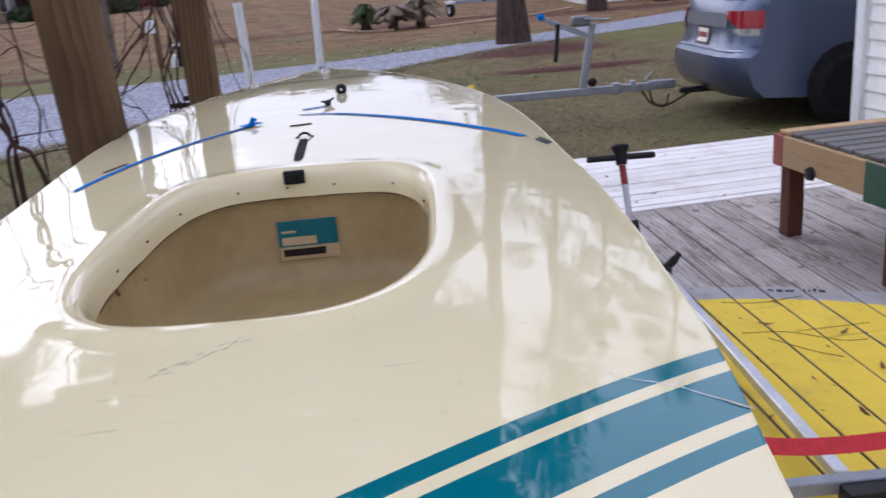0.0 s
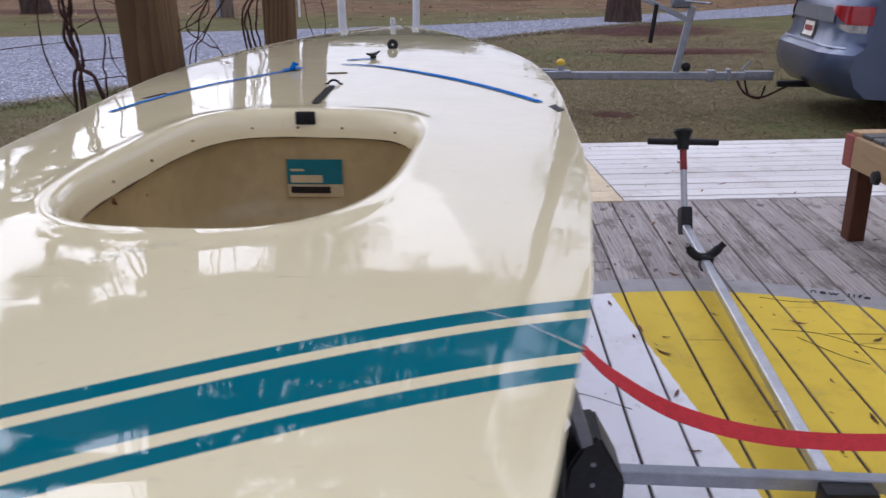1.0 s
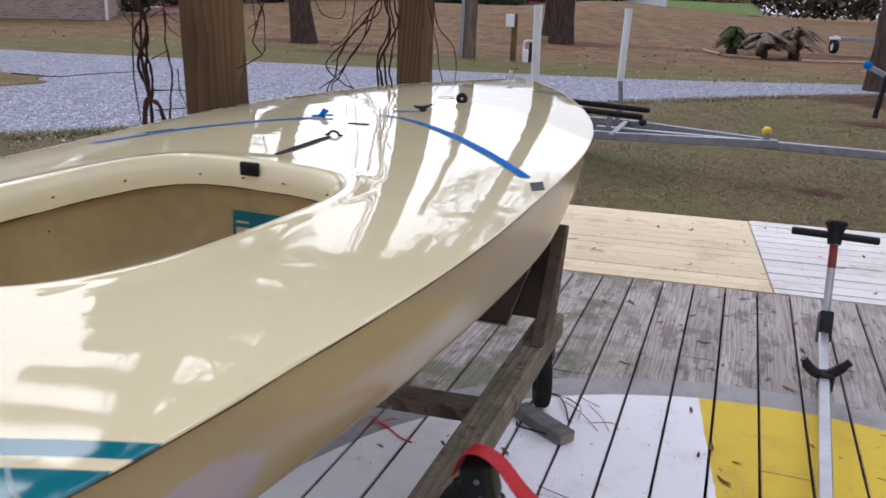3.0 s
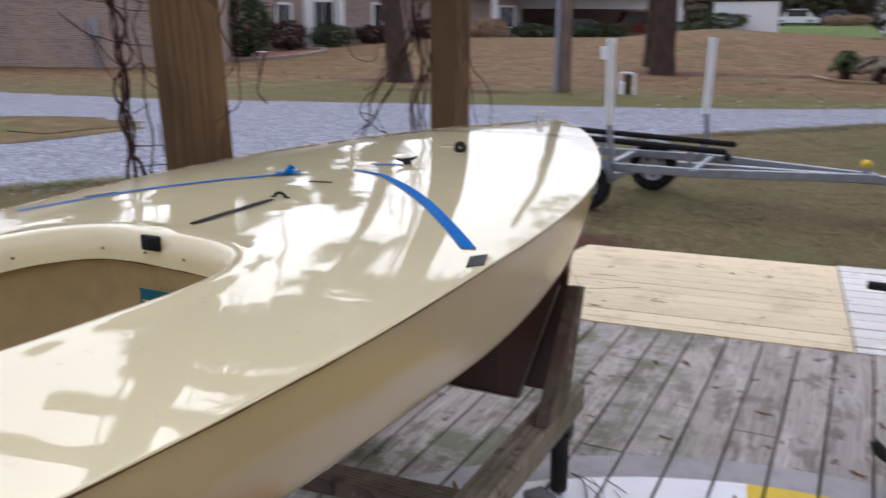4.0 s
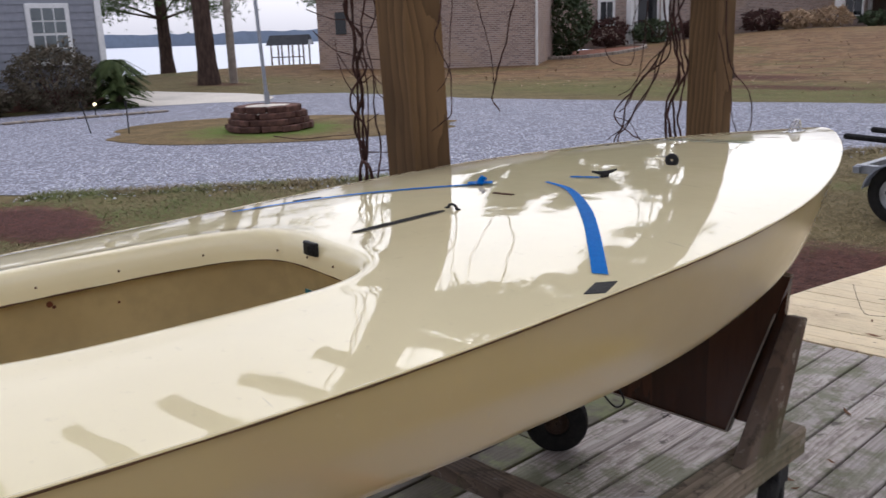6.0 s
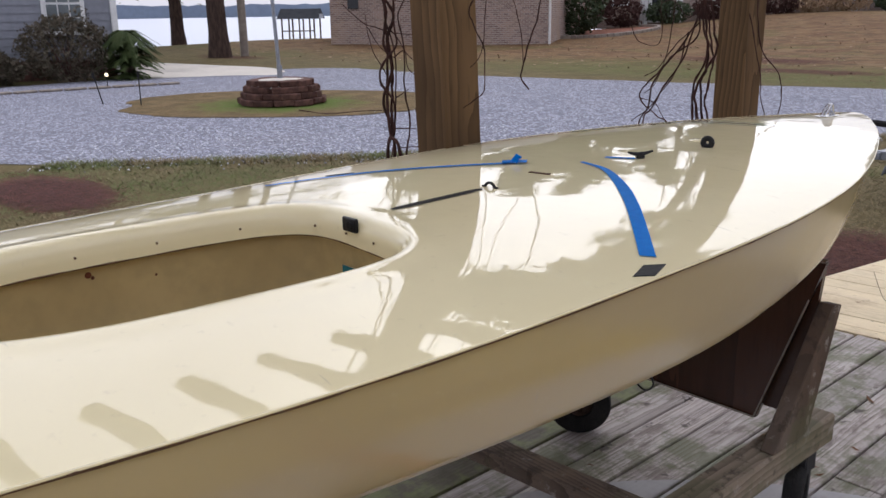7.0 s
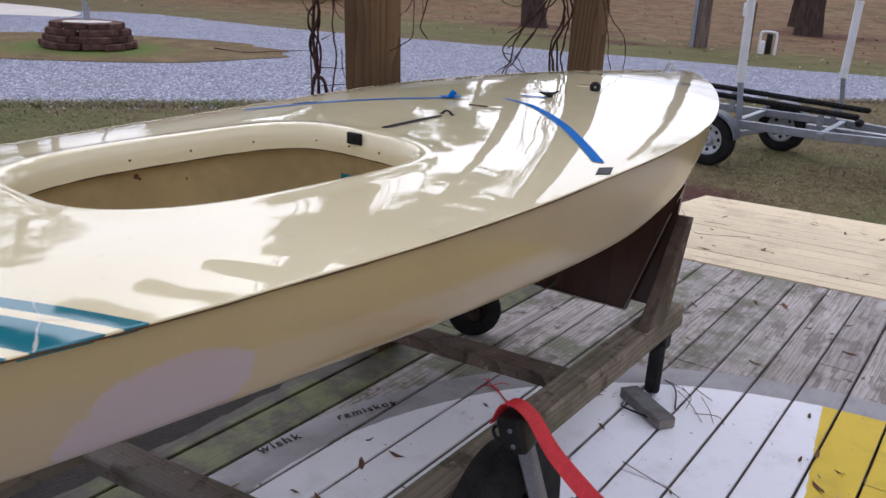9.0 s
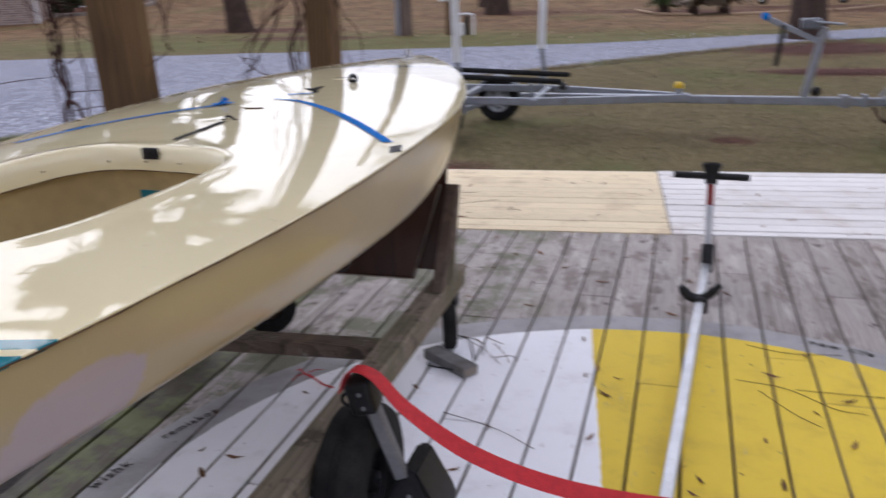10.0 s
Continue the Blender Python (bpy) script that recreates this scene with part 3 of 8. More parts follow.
def lawn_mat():
    """Winter lawn: straw-brown turf with green patches, leaf litter and beds of reddish pine straw."""
    m, nt, b = blank("winter_lawn", 0.95)
    p = coords(nt, "World")
    big = noise_tex(nt, p, 0.22, 5, 0.6)
    mid = noise_tex(nt, p, 1.7, 6, 0.7)
    fine = noise_tex(nt, p, 24.0, 5, 0.75)
    speck = noise_tex(nt, p, 7.0, 4, 0.8)
    sep = nd(nt, "SeparateXYZ", Vector=p)
    far = ramp(nt, sep.outputs[1], 17.0, 25.0)
    c = mix(nt, ramp(nt, mid, 0.35, 0.7), (0.145, 0.114, 0.054), (0.088, 0.073, 0.034))
    c = mix(nt, far, c, mix(nt, ramp(nt, mid, 0.35, 0.7), (0.205, 0.122, 0.062), (0.085, 0.052, 0.03)))
    verge = math_node(nt, "MULTIPLY", ramp(nt, sep.outputs[1], 17.5, 20.0), math_node(nt, "MULTIPLY", ramp(nt, sep.outputs[1], 27.0, 22.5), ramp(nt, sep.outputs[0], -23.0, -13.0)))
    green = math_node(nt, "MAXIMUM", math_node(nt, "MULTIPLY", ramp(nt, big, 0.5, 0.66), 0.55), math_node(nt, "MULTIPLY", verge, 0.9))
    c = mix(nt, math_node(nt, "MULTIPLY", green, ramp(nt, speck, 0.3, 0.6)), c, (0.086, 0.107, 0.030))
    c = mix(nt, math_node(nt, "MULTIPLY", ramp(nt, fine, 0.42, 0.7), 0.38), c, (0.052, 0.043, 0.023))
    c = mix(nt, math_node(nt, "MULTIPLY", ramp(nt, speck, 0.54, 0.66), 0.6), c, (0.241, 0.181, 0.103))
    patch = noise_tex(nt, p, 0.55, 6, 0.75)
    c = mix(nt, math_node(nt, "MULTIPLY", math_node(nt, "MULTIPLY", ramp(nt, patch, 0.5, 0.62), far), 0.55), c, (0.10, 0.05, 0.03))
    c = mix(nt, math_node(nt, "MULTIPLY", math_node(nt, "MULTIPLY", ramp(nt, patch, 0.45, 0.36), far), 0.5), c, (0.21, 0.15, 0.085))
    beds = None
    wob = math_node(nt, "MULTIPLY", math_node(nt, "ADD", noise_tex(nt, p, 1.6, 5, 0.7), noise_tex(nt, p, 7.0, 5, 0.75)), 0.5)
    for x, y, a, e in BEDS:
        dx = math_node(nt, "DIVIDE", math_node(nt, "SUBTRACT", sep.outputs[0], x), a)
        dy = math_node(nt, "DIVIDE", math_node(nt, "SUBTRACT", sep.outputs[1], y), e)
        d = math_node(nt, "SQRT", math_node(nt, "ADD", math_node(nt, "MULTIPLY", dx, dx), math_node(nt, "MULTIPLY", dy, dy)))
        k = ramp(nt, math_node(nt, "ADD", d, math_node(nt, "MULTIPLY", math_node(nt, "SUBTRACT", wob, 0.5), 3.2)), 1.3, 0.55)
        beds = k if beds is None else math_node(nt, "MAXIMUM", beds, k)
    straw = mix(nt, ramp(nt, math_node(nt, "ADD", math_node(nt, "MULTIPLY", fine, 0.5), math_node(nt, "MULTIPLY", speck, 0.5)), 0.42, 0.58), (0.105, 0.041, 0.028), (0.035, 0.015, 0.012))
    c = mix(nt, math_node(nt, "MULTIPLY", beds, 0.85), c, straw)
    nt.links.new(c, b.inputs["Base Color"])
    bump(nt, b, math_node(nt, "ADD", fine, speck), 0.35, 0.015)
    return m
M_LAWN = lawn_mat()

def island_mat():
    """Brown turf with fresh green grass close about the planter."""
    m, nt, b = blank("island_turf", 0.95)
    p = coords(nt, "World")
    sep = nd(nt, "SeparateXYZ", Vector=p)
    mid, fine = noise_tex(nt, p, 2.0, 6, 0.7), noise_tex(nt, p, 18.0, 5, 0.75)
    dx, dy = math_node(nt, "ADD", sep.outputs[0], 12.4), math_node(nt, "SUBTRACT", sep.outputs[1], 9.3)
    r = math_node(nt, "SQRT", math_node(nt, "ADD", math_node(nt, "MULTIPLY", dx, dx), math_node(nt, "MULTIPLY", dy, dy)))
    r = math_node(nt, "ADD", r, math_node(nt, "MULTIPLY", math_node(nt, "SUBTRACT", mid, 0.5), 3.0))
    c = mix(nt, ramp(nt, mid, 0.35, 0.65), (0.195, 0.135, 0.07), (0.12, 0.09, 0.045))
    c = mix(nt, math_node(nt, "MULTIPLY", ramp(nt, r, 1.9, 0.7), 0.85), c, (0.086, 0.146, 0.026))
    c = mix(nt, math_node(nt, "MULTIPLY", ramp(nt, fine, 0.45, 0.7), 0.55), c, (0.065, 0.047, 0.026))
    nt.links.new(c, b.inputs["Base Color"])
    bump(nt, b, fine, 0.8, 0.03)
    return m
M_ISLAND = island_mat()
M_FRESH = surf("fresh_green_grass", (0.10, 0.16, 0.04), (0.15, 0.18, 0.06), 0.6, 0.95, 0, 0.2)

def gravel_mat():
    """Blue-grey crushed stone: one cell per stone, each of its own shade."""
    m, nt, b = blank("crushed_gravel", 0.9)
    p = coords(nt, "World")
    v = nd(nt, "TexVoronoi", Scale=26.0)
    nt.links.new(p, v.inputs["Vector"])
    g = nd(nt, "SeparateColor", Color=v.outputs["Color"])
    big = noise_tex(nt, p, 0.5, 5, 0.6)
    c = mix(nt, math_node(nt, "POWER", g.outputs[0], 1.3), (0.105, 0.112, 0.15), (0.46, 0.475, 0.57))
    lump = noise_tex(nt, p, 5.0, 5, 0.75)
    c = mix(nt, math_node(nt, "MULTIPLY", ramp(nt, lump, 0.5, 0.7), 0.5), c, (0.447, 0.456, 0.532))
    c = mix(nt, math_node(nt, "MULTIPLY", ramp(nt, lump, 0.48, 0.3), 0.55), c, (0.112, 0.116, 0.145))
    c = mix(nt, math_node(nt, "MULTIPLY", ramp(nt, big, 0.5, 0.75), 0.35), c, (0.241, 0.228, 0.244))
    c = mix(nt, ramp(nt, v.outputs["Distance"], 0.35, 0.75), c, (0.138, 0.138, 0.163))
    nt.links.new(c, b.inputs["Base Color"])
    bump(nt, b, v.outputs["Distance"], -1.0, 0.03)
    return m
M_GRAVEL = gravel_mat()

def brick_mat():
    m, nt, b = blank("tan_brick", 0.9)
    p = coords(nt, "Object", (1, 1, 1), (90, 0, 0))
    t = nd(nt, "TexBrick", Color1=col((0.36, 0.255, 0.215)), Color2=col((0.205, 0.142, 0.125)), Mortar=col((0.40, 0.36, 0.33)), Scale=1.0)
    t.inputs["Brick Width"].default_value, t.inputs["Row Height"].default_value, t.inputs["Mortar Size"].default_value = 0.24, 0.09, 0.012
    nt.links.new(p, t.inputs["Vector"])
    n = noise_tex(nt, p, 0.5, 5)
    c = mix(nt, math_node(nt, "MULTIPLY", ramp(nt, n, 0.5, 0.7), 0.4), t.outputs["Color"], (0.430, 0.310, 0.215))
    nt.links.new(c, b.inputs["Base Color"])
    bump(nt, b, t.outputs["Fac"], -0.5, 0.01)
    return m
M_BRICK = brick_mat()

def water_mat():
    m, nt, b = blank("lake_water", 0.35)
    b.inputs["Base Color"].default_value = col((0.35, 0.39, 0.485))
    n = noise_tex(nt, coords(nt, "World", (0.25, 0.25, 1)), 1.0, 4)
    bump(nt, b, n, 0.3, 0.2)
    return m
M_WATER = water_mat()
# distance haze is put into the blue of the wooded shore
M_SHORE = surf("hazed_far_shore", (0.22, 0.27, 0.34), (0.18, 0.22, 0.29), 0.03, 1.0, 0, 0.0)

# ---- ground, drive and lake ----
def rise(x, y):
    """Height of the land: level by the deck, a low bank towards the houses, falling to the shore."""
    d = math.hypot(x, y)
    s = min(max((y - 28.0) / 26.0, 0.0), 1.0)
    up = (1.25 * s * s * (3 - 2 * s)) * min(max((x + 42) / 18.0, 0.0), 1.0) * min(max((4.0 - x) / 14.0, 0.0), 1.0)
    t = min(max((y - 38.0) / 27.0, 0.0), 1.0)
    u = min(max((x + 14.0) / 6.0, 0.0), 1.0)
    up += 0.75 * t * t * (3 - 2 * t) * u * u * (3 - 2 * u)
    lake = min(max((-x * 0.92 + y * 0.39 - 44.0) / 14.0, 0.0), 1.0)
    return GROUND + up - 1.6 * lake * lake * (3 - 2 * lake) + 0.03 * noise.noise((x * 0.25, y * 0.25, 0)) * min(max(d - 22.0, 0.0) / 12.0, 1.0) + 0.35 * math.exp(-((x + 39) ** 2 + (y - 27) ** 2) / 60.0)

def land():
    bm = bmesh.new()
    steps = [-900, -400, -200, -120, -90] + [-75 + 1.5 * i for i in range(91)] + [75, 110, 200, 450, 900]
    grid = [[bm.verts.new((x, y, rise(x, y))) for y in steps] for x in steps]
    for i in range(len(steps) - 1):
        for j in range(len(steps) - 1):
            bm.faces.new((grid[i][j], grid[i + 1][j], grid[i + 1][j + 1], grid[i][j + 1]))
    return tagged(finish("ground", bm, M_LAWN, True), "straw-brown winter lawn with green patches", "ground", kind="structure")
land()

def laid(name, outline, lift, material, label, category, grid=0.0):
    """A flat patch that follows the land."""
    bm = sheet(outline, 0.0)
    for _ in range(4):
        long = [e for e in bm.edges if e.calc_length() > 2.2]
        if long:
            bmesh.ops.subdivide_edges(bm, edges=long, cuts=1)
            bmesh.ops.triangulate(bm, faces=bm.faces)
    for v in bm.verts:
        v.co.z = rise(v.co.x, v.co.y) + lift
    return tagged(finish(name, bm, material, True), label, category, kind="structure")

def ragged(pts, amp, seed, step=0.5):
    """Closed outline with smoothed corners and an uneven edge."""
    c = [Vector((x, y, 0)) for x, y in pts]
    smooth = spline(c + [c[0]], 10)[:-1]
    out = []
    for p in smooth:
        k = amp * noise.noise((p.x * 1.3 + seed, p.y * 1.3, seed)) + 0.4 * amp * noise.noise((p.x * 5 + seed, p.y * 5, seed))
        out.append((p.x + k, p.y + k))
    return out

laid("gravel_drive", ragged([(-8.7, 3.9), (-6.7, 6.6), (-4.9, 9.1), (-2.3, 13.2), (1.16, 17.46), (4.3, 20.5), (8.0, 22.6), (15, 27.3), (24, 33), (22, 36), (12.5, 29.6), (7.2, 25.2), (3.0, 22.3), (-1.3, 20.0), (-5.8, 18.7), (-10.4, 17.4), (-15, 16.4), (-20.5, 15.8), (-21.5, 11.2), (-21.0, 8.2), (-20.5, 3.0), (-14, 0.5)], 0.28, 3), 0.008, M_GRAVEL, "blue-grey crushed gravel drive", "drive")
# near-black strip added in place of the shade below the deck's edge
laid("shade_strip", ragged([(-0.4, -3.2), (-0.4, 4.3), (-1.2, 4.2), (-1.55, 2.5), (-1.5, 0), (-1.3, -3.2)], 0.12, 6), 0.006, M_SHADE_GROUND, "near-black ground strip along the deck's edge, its shade painted in", "soil")
laid("grass_island", ragged([(-13.4, 6.67), (-12.0, 6.9), (-10.8, 7.9), (-9.95, 9.0), (-9.6, 10.2), (-9.85, 11.5), (-11.0, 12.3), (-13.0, 12.1), (-15.2, 10.4), (-15.6, 8.3)], 0.2, 8), 0.016, M_ISLAND, "patchy grass island in the gravel", "lawn")
laid("concrete_apron", ragged([(-20.8, 10.2), (-20.0, 12.2), (-19.2, 13.4), (-21.7, 14.75), (-25.1, 14.25), (-27.9, 13.75), (-34, 12.7), (-34, 11.4), (-27, 10.8)], 0.05, 5), 0.014, M_CONCRETE, "pale concrete driveway slab", "driveway")
def lake():
    bm = sheet([(-48, -60), (-30, 90), (-300, 900), (-1500, 900), (-1500, -600), (-300, -500)], -1.15)
    return tagged(finish("water", bm, M_WATER), "pale grey lake under an overcast sky", "lake", kind="structure")
lake()

def far_shore():
    bm = bmesh.new()
    prev = None
    for i in range(141):
        a = radians(118 + i * 0.55)
        d = 700
        top = 4.5 + 5.0 * noise.noise((i * 0.12, 0, 3)) + 1.8 * noise.noise((i * 0.7, 2, 3)) + 3.5
        lo, hi = bm.verts.new((d * math.cos(a), d * math.sin(a), -2)), bm.verts.new((d * math.cos(a), d * math.sin(a), top))
        if prev:
            bm.faces.new((prev[0], lo, hi, prev[1]))
        prev = (lo, hi)
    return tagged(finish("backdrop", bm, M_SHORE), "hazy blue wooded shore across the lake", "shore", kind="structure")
far_shore()

# ---- the boat: a small sailing dinghy, bow towards +y ----
BOW, STERN = 4.24, 0.0
half = curve_fn([(0, 0.36), (0.3, 0.415), (0.57, 0.468), (0.86, 0.526), (1.1, 0.556), (1.3, 0.580), (1.6, 0.604), (2.0, 0.614), (2.3, 0.618), (2.6, 0.606), (2.9, 0.566), (3.2, 0.490), (3.5, 0.388), (3.8, 0.266), (4.0, 0.170), (4.15, 0.090), (4.24, 0.028)])
gun = curve_fn([(0, 1.028), (0.6, 1.022), (1.2, 1.022), (1.9, 1.029), (2.4, 1.042), (3.0, 1.060), (3.6, 1.071), (4.24, 1.071)])
crown = curve_fn([(0, 0.02), (0.8, 0.03), (1.5, 0.034), (2.2, 0.031), (3.0, 0.021), (3.6, 0.014), (4.24, 0.003)])
chine_x = curve_fn([(0, 0.30), (0.6, 0.42), (1.2, 0.515), (1.9, 0.55), (2.5, 0.55), (3.0, 0.48), (3.5, 0.318), (3.8, 0.20), (4.0, 0.118), (4.15, 0.056), (4.24, 0.014)])
chine_z = curve_fn([(0, 0.855), (0.6, 0.836), (1.2, 0.832), (1.9, 0.806), (2.2, 0.803), (2.5, 0.812), (2.75, 0.826), (3.0, 0.842), (3.2, 0.858), (3.5, 0.892), (3.9, 0.935), (4.24, 0.98)])
keel_z = curve_fn([(0, 0.83), (0.6, 0.80), (1.2, 0.775), (1.9, 0.750), (2.5, 0.752), (3.0, 0.785), (3.5, 0.84), (3.9, 0.895), (4.24, 0.97)])

def deck_z(x, y):
    h = max(half(y), 1e-3)
    return gun(y) + crown(y) * max(0.0, 1 - (abs(x) / h) ** 3.0)

CX, CY, CA, CB = -0.004, 1.443, 0.257, 0.418     # cockpit opening
SLEW = radians(-4.5)     # it sits a little askew

def rim(a, grow=0.0):
    """Cockpit outline, a rounded shield: square in front, drawn in aft."""
    c, s = math.cos(a), math.sin(a)
    n = 3.9 if s > 0 else 3.9 - 0.75 * min(1.0, -2 * s)
    k = (abs(c) ** n + abs(s) ** n) ** (-1 / n)
    x, y = k * c, k * s
    width = 1.0 - 0.085 * max(0.0, -y) ** 2
    x, y = (CA * width + grow) * x, (CB + grow) * y
    return CX + math.cos(SLEW) * x - math.sin(SLEW) * y, CY + math.sin(SLEW) * x + math.cos(SLEW) * y

def boat():
    root = thing("sailing_dinghy", "cream fibreglass sailing dinghy with teal stern stripes, on a timber cradle", "boat")
    NA, NR = 300, 26
    # deck, drawn as rings from the cockpit rim out to the gunwale
    bm = bmesh.new()
    outer = []
    ys = [STERN + (BOW - STERN) * (0.5 - 0.5 * math.cos(math.pi * i / 200)) for i in range(201)]
    loop = [(half(y), y) for y in ys] + [(-half(y), y) for y in reversed(ys)]
    ang = [math.atan2((y - CY), (x - CX)) for x, y in loop]
    order = sorted(range(len(loop)), key=lambda i: ang[i])
    sa, sx, sy = [ang[i] for i in order], [loop[i][0] for i in order], [loop[i][1] for i in order]
    base = [2 * math.pi * i / 200 - math.pi for i in range(200)]
    dense = [math.pi / 2 + 0.24 * (i / 50 - 1) for i in range(101)]
    angs = sorted(set(base + dense))
    rings = []
    for a in angs:
        ox, oy = float(np.interp(a, sa, sx, period=2 * math.pi)), float(np.interp(a, sa, sy, period=2 * math.pi))
        col_ = []
        for down, inset in ((0.062, -0.002), (0.045, -0.001), (0.028, 0.001), (0.014, 0.006), (0.006, 0.013), (0.0015, 0.020)):
            x, y = rim(a, inset)
            col_.append(bm.verts.new((x, y, deck_z(x, y) + 0.004 - down)))
        ix, iy = rim(a, 0.03)
        for k in range(NR):
            t = (k / (NR - 1)) ** 1.15
            x, y = ix + (ox - ix) * t, iy + (oy - iy) * t
            d = math.hypot(x - ix, y - iy)
            col_.append(bm.verts.new((x, y, deck_z(x, y) + 0.004 * math.exp(-(d / 0.03) ** 2))))
        rings.append(col_)
    n = len(rings)
    for i in range(n):
        A, B = rings[i], rings[(i + 1) % n]
        for k in range(len(A) - 1):
            bm.faces.new((A[k], B[k], B[k + 1], A[k + 1]))
    part("deck", bm, M_GEL, root, "glossy cream gelcoat deck with teal stripes", 60)
    # hull shell
    bm = bmesh.new()
    sec = []
    for i in range(81):
        y = STERN + (BOW - STERN) * i / 80
        g, cx_, cz_, kz = (half(y) - 0.010, gun(y) - 0.006), chine_x(y), chine_z(y), keel_z(y)
        row = [g]
        for t in (0.15, 0.35, 0.55, 0.75, 0.88, 0.95):
            row.append((g[0] + (cx_ - g[0]) * t + 0.012 * math.sin(math.pi * t), g[1] + (cz_ - g[1]) * t))
        row += [(cx_ * 0.985, cz_ - 0.006), (cx_ * 0.93, cz_ - 0.016), (cx_ * 0.6, cz_ + (kz - cz_) * 0.55), (cx_ * 0.25, cz_ + (kz - cz_) * 0.9), (0, kz)]
        pts = [(x, z) for x, z in row] + [(-x, z) for x, z in reversed(row[:-1])]
        sec.append([bm.verts.new((x, y, z)) for x, z in pts])
    for A, B in zip(sec, sec[1:]):
        for k in range(len(A) - 1):
            bm.faces.new((A[k], A[k + 1], B[k + 1], B[k]))
    bm.faces.new(sec[0])
    part("hull", bm, M_HULL, root, "cream fibreglass hull with a lilac patch", 35)
    # gunwale: rolled lip over a dirty seam
    ring_pts = [(half(y), y) for y in ys] + [(-half(y), y) for y in reversed(ys)]
    bm = tube([(x, y, gun(y) - 0.0015) for x, y in ring_pts], 0.0022, 6, closed=True)
    part("gunwale", bm, M_GEL, root, "thin rounded deck edge", 60)
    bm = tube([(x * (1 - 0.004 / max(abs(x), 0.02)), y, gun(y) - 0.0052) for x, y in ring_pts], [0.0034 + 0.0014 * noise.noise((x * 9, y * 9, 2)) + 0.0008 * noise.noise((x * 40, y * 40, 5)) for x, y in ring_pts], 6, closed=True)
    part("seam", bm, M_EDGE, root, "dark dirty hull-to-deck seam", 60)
    # tub under the deck
    bm = bmesh.new()
    levels = [(0.014, 0.974), (0.02, 0.93), (0.015, 0.85), (0.0, 0.815), (-0.04, 0.80), (-0.12, 0.797)]
    rows = []
    for grow, z in levels:
        rows.append([bm.verts.new((*rim(2 * math.pi * k / 96, grow), z if z < 0.95 else deck_z(*rim(2 * math.pi * k / 96, 0.0)) - 0.057)) for k in range(96)])
    for A, B in zip(rows, rows[1:]):
        for k in range(96):
            bm.faces.new((A[k], A[(k + 1) % 96], B[(k + 1) % 96], B[k]))
    bm.faces.new(rows[-1])
    lid = [bm.verts.new((*rim(2 * math.pi * k / 96, 0.0), deck_z(*rim(2 * math.pi * k / 96, 0.0)) - 0.057)) for k in range(96)]
    for k in range(96):
        bm.faces.new((rows[0][k], rows[0][(k + 1) % 96], lid[(k + 1) % 96], lid[k]))
    part("cockpit_tub", bm, M_TUB, root, "tan cockpit well, its inner shade put into the colour", 50)
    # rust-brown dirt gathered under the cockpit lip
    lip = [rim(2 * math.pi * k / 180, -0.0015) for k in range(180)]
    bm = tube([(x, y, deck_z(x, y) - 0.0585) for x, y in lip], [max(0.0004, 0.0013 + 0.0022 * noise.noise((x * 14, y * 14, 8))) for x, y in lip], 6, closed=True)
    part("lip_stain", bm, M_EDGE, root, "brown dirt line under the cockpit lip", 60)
    return root
BOAT = boat()

def seat_on_deck(x, y, yaw=0.0, lift=0.0):
    e = 0.01
    nx, ny = -(deck_z(x + e, y) - deck_z(x - e, y)) / (2 * e), -(deck_z(x, y + e) - deck_z(x, y - e)) / (2 * e)
    q = Vector((nx, ny, 1)).to_track_quat("Z", "Y").to_matrix().to_4x4()
    nrm = Vector((nx, ny, 1)).normalized()
    side = Vector((math.cos(radians(yaw)), math.sin(radians(yaw)), 0))
    side = (side - nrm * side.dot(nrm)).normalized()
    fwd = nrm.cross(side)
    m = Matrix((side, fwd, nrm)).transposed().to_4x4()
    m.translation = Vector((x, y, deck_z(x, y) + lift))
    return m

def ribbon(ctrl, width, lift, n=8, taper=None):
    """A strip lying on the boat's deck through (x, y) points."""
    bm = bmesh.new()
    pts = spline([(x, y, 0) for x, y in ctrl], n)
    prev = None
    for i, p in enumerate(pts):
        d = (pts[min(i + 1, len(pts) - 1)] - pts[max(i - 1, 0)]).normalized()
        s = Vector((-d.y, d.x, 0)) * width / 2
        if taper:
            s *= taper(i / (len(pts) - 1))
        row = []
        for k in (-1, -0.3, 0.3, 1):
            q = p + s * k
            row.append(bm.verts.new((q.x, q.y, deck_z(q.x, q.y) + lift)))
        if prev:
            for k in range(3):
                bm.faces.new((prev[k], prev[k + 1], row[k + 1], row[k]))
        prev = row
    return bm

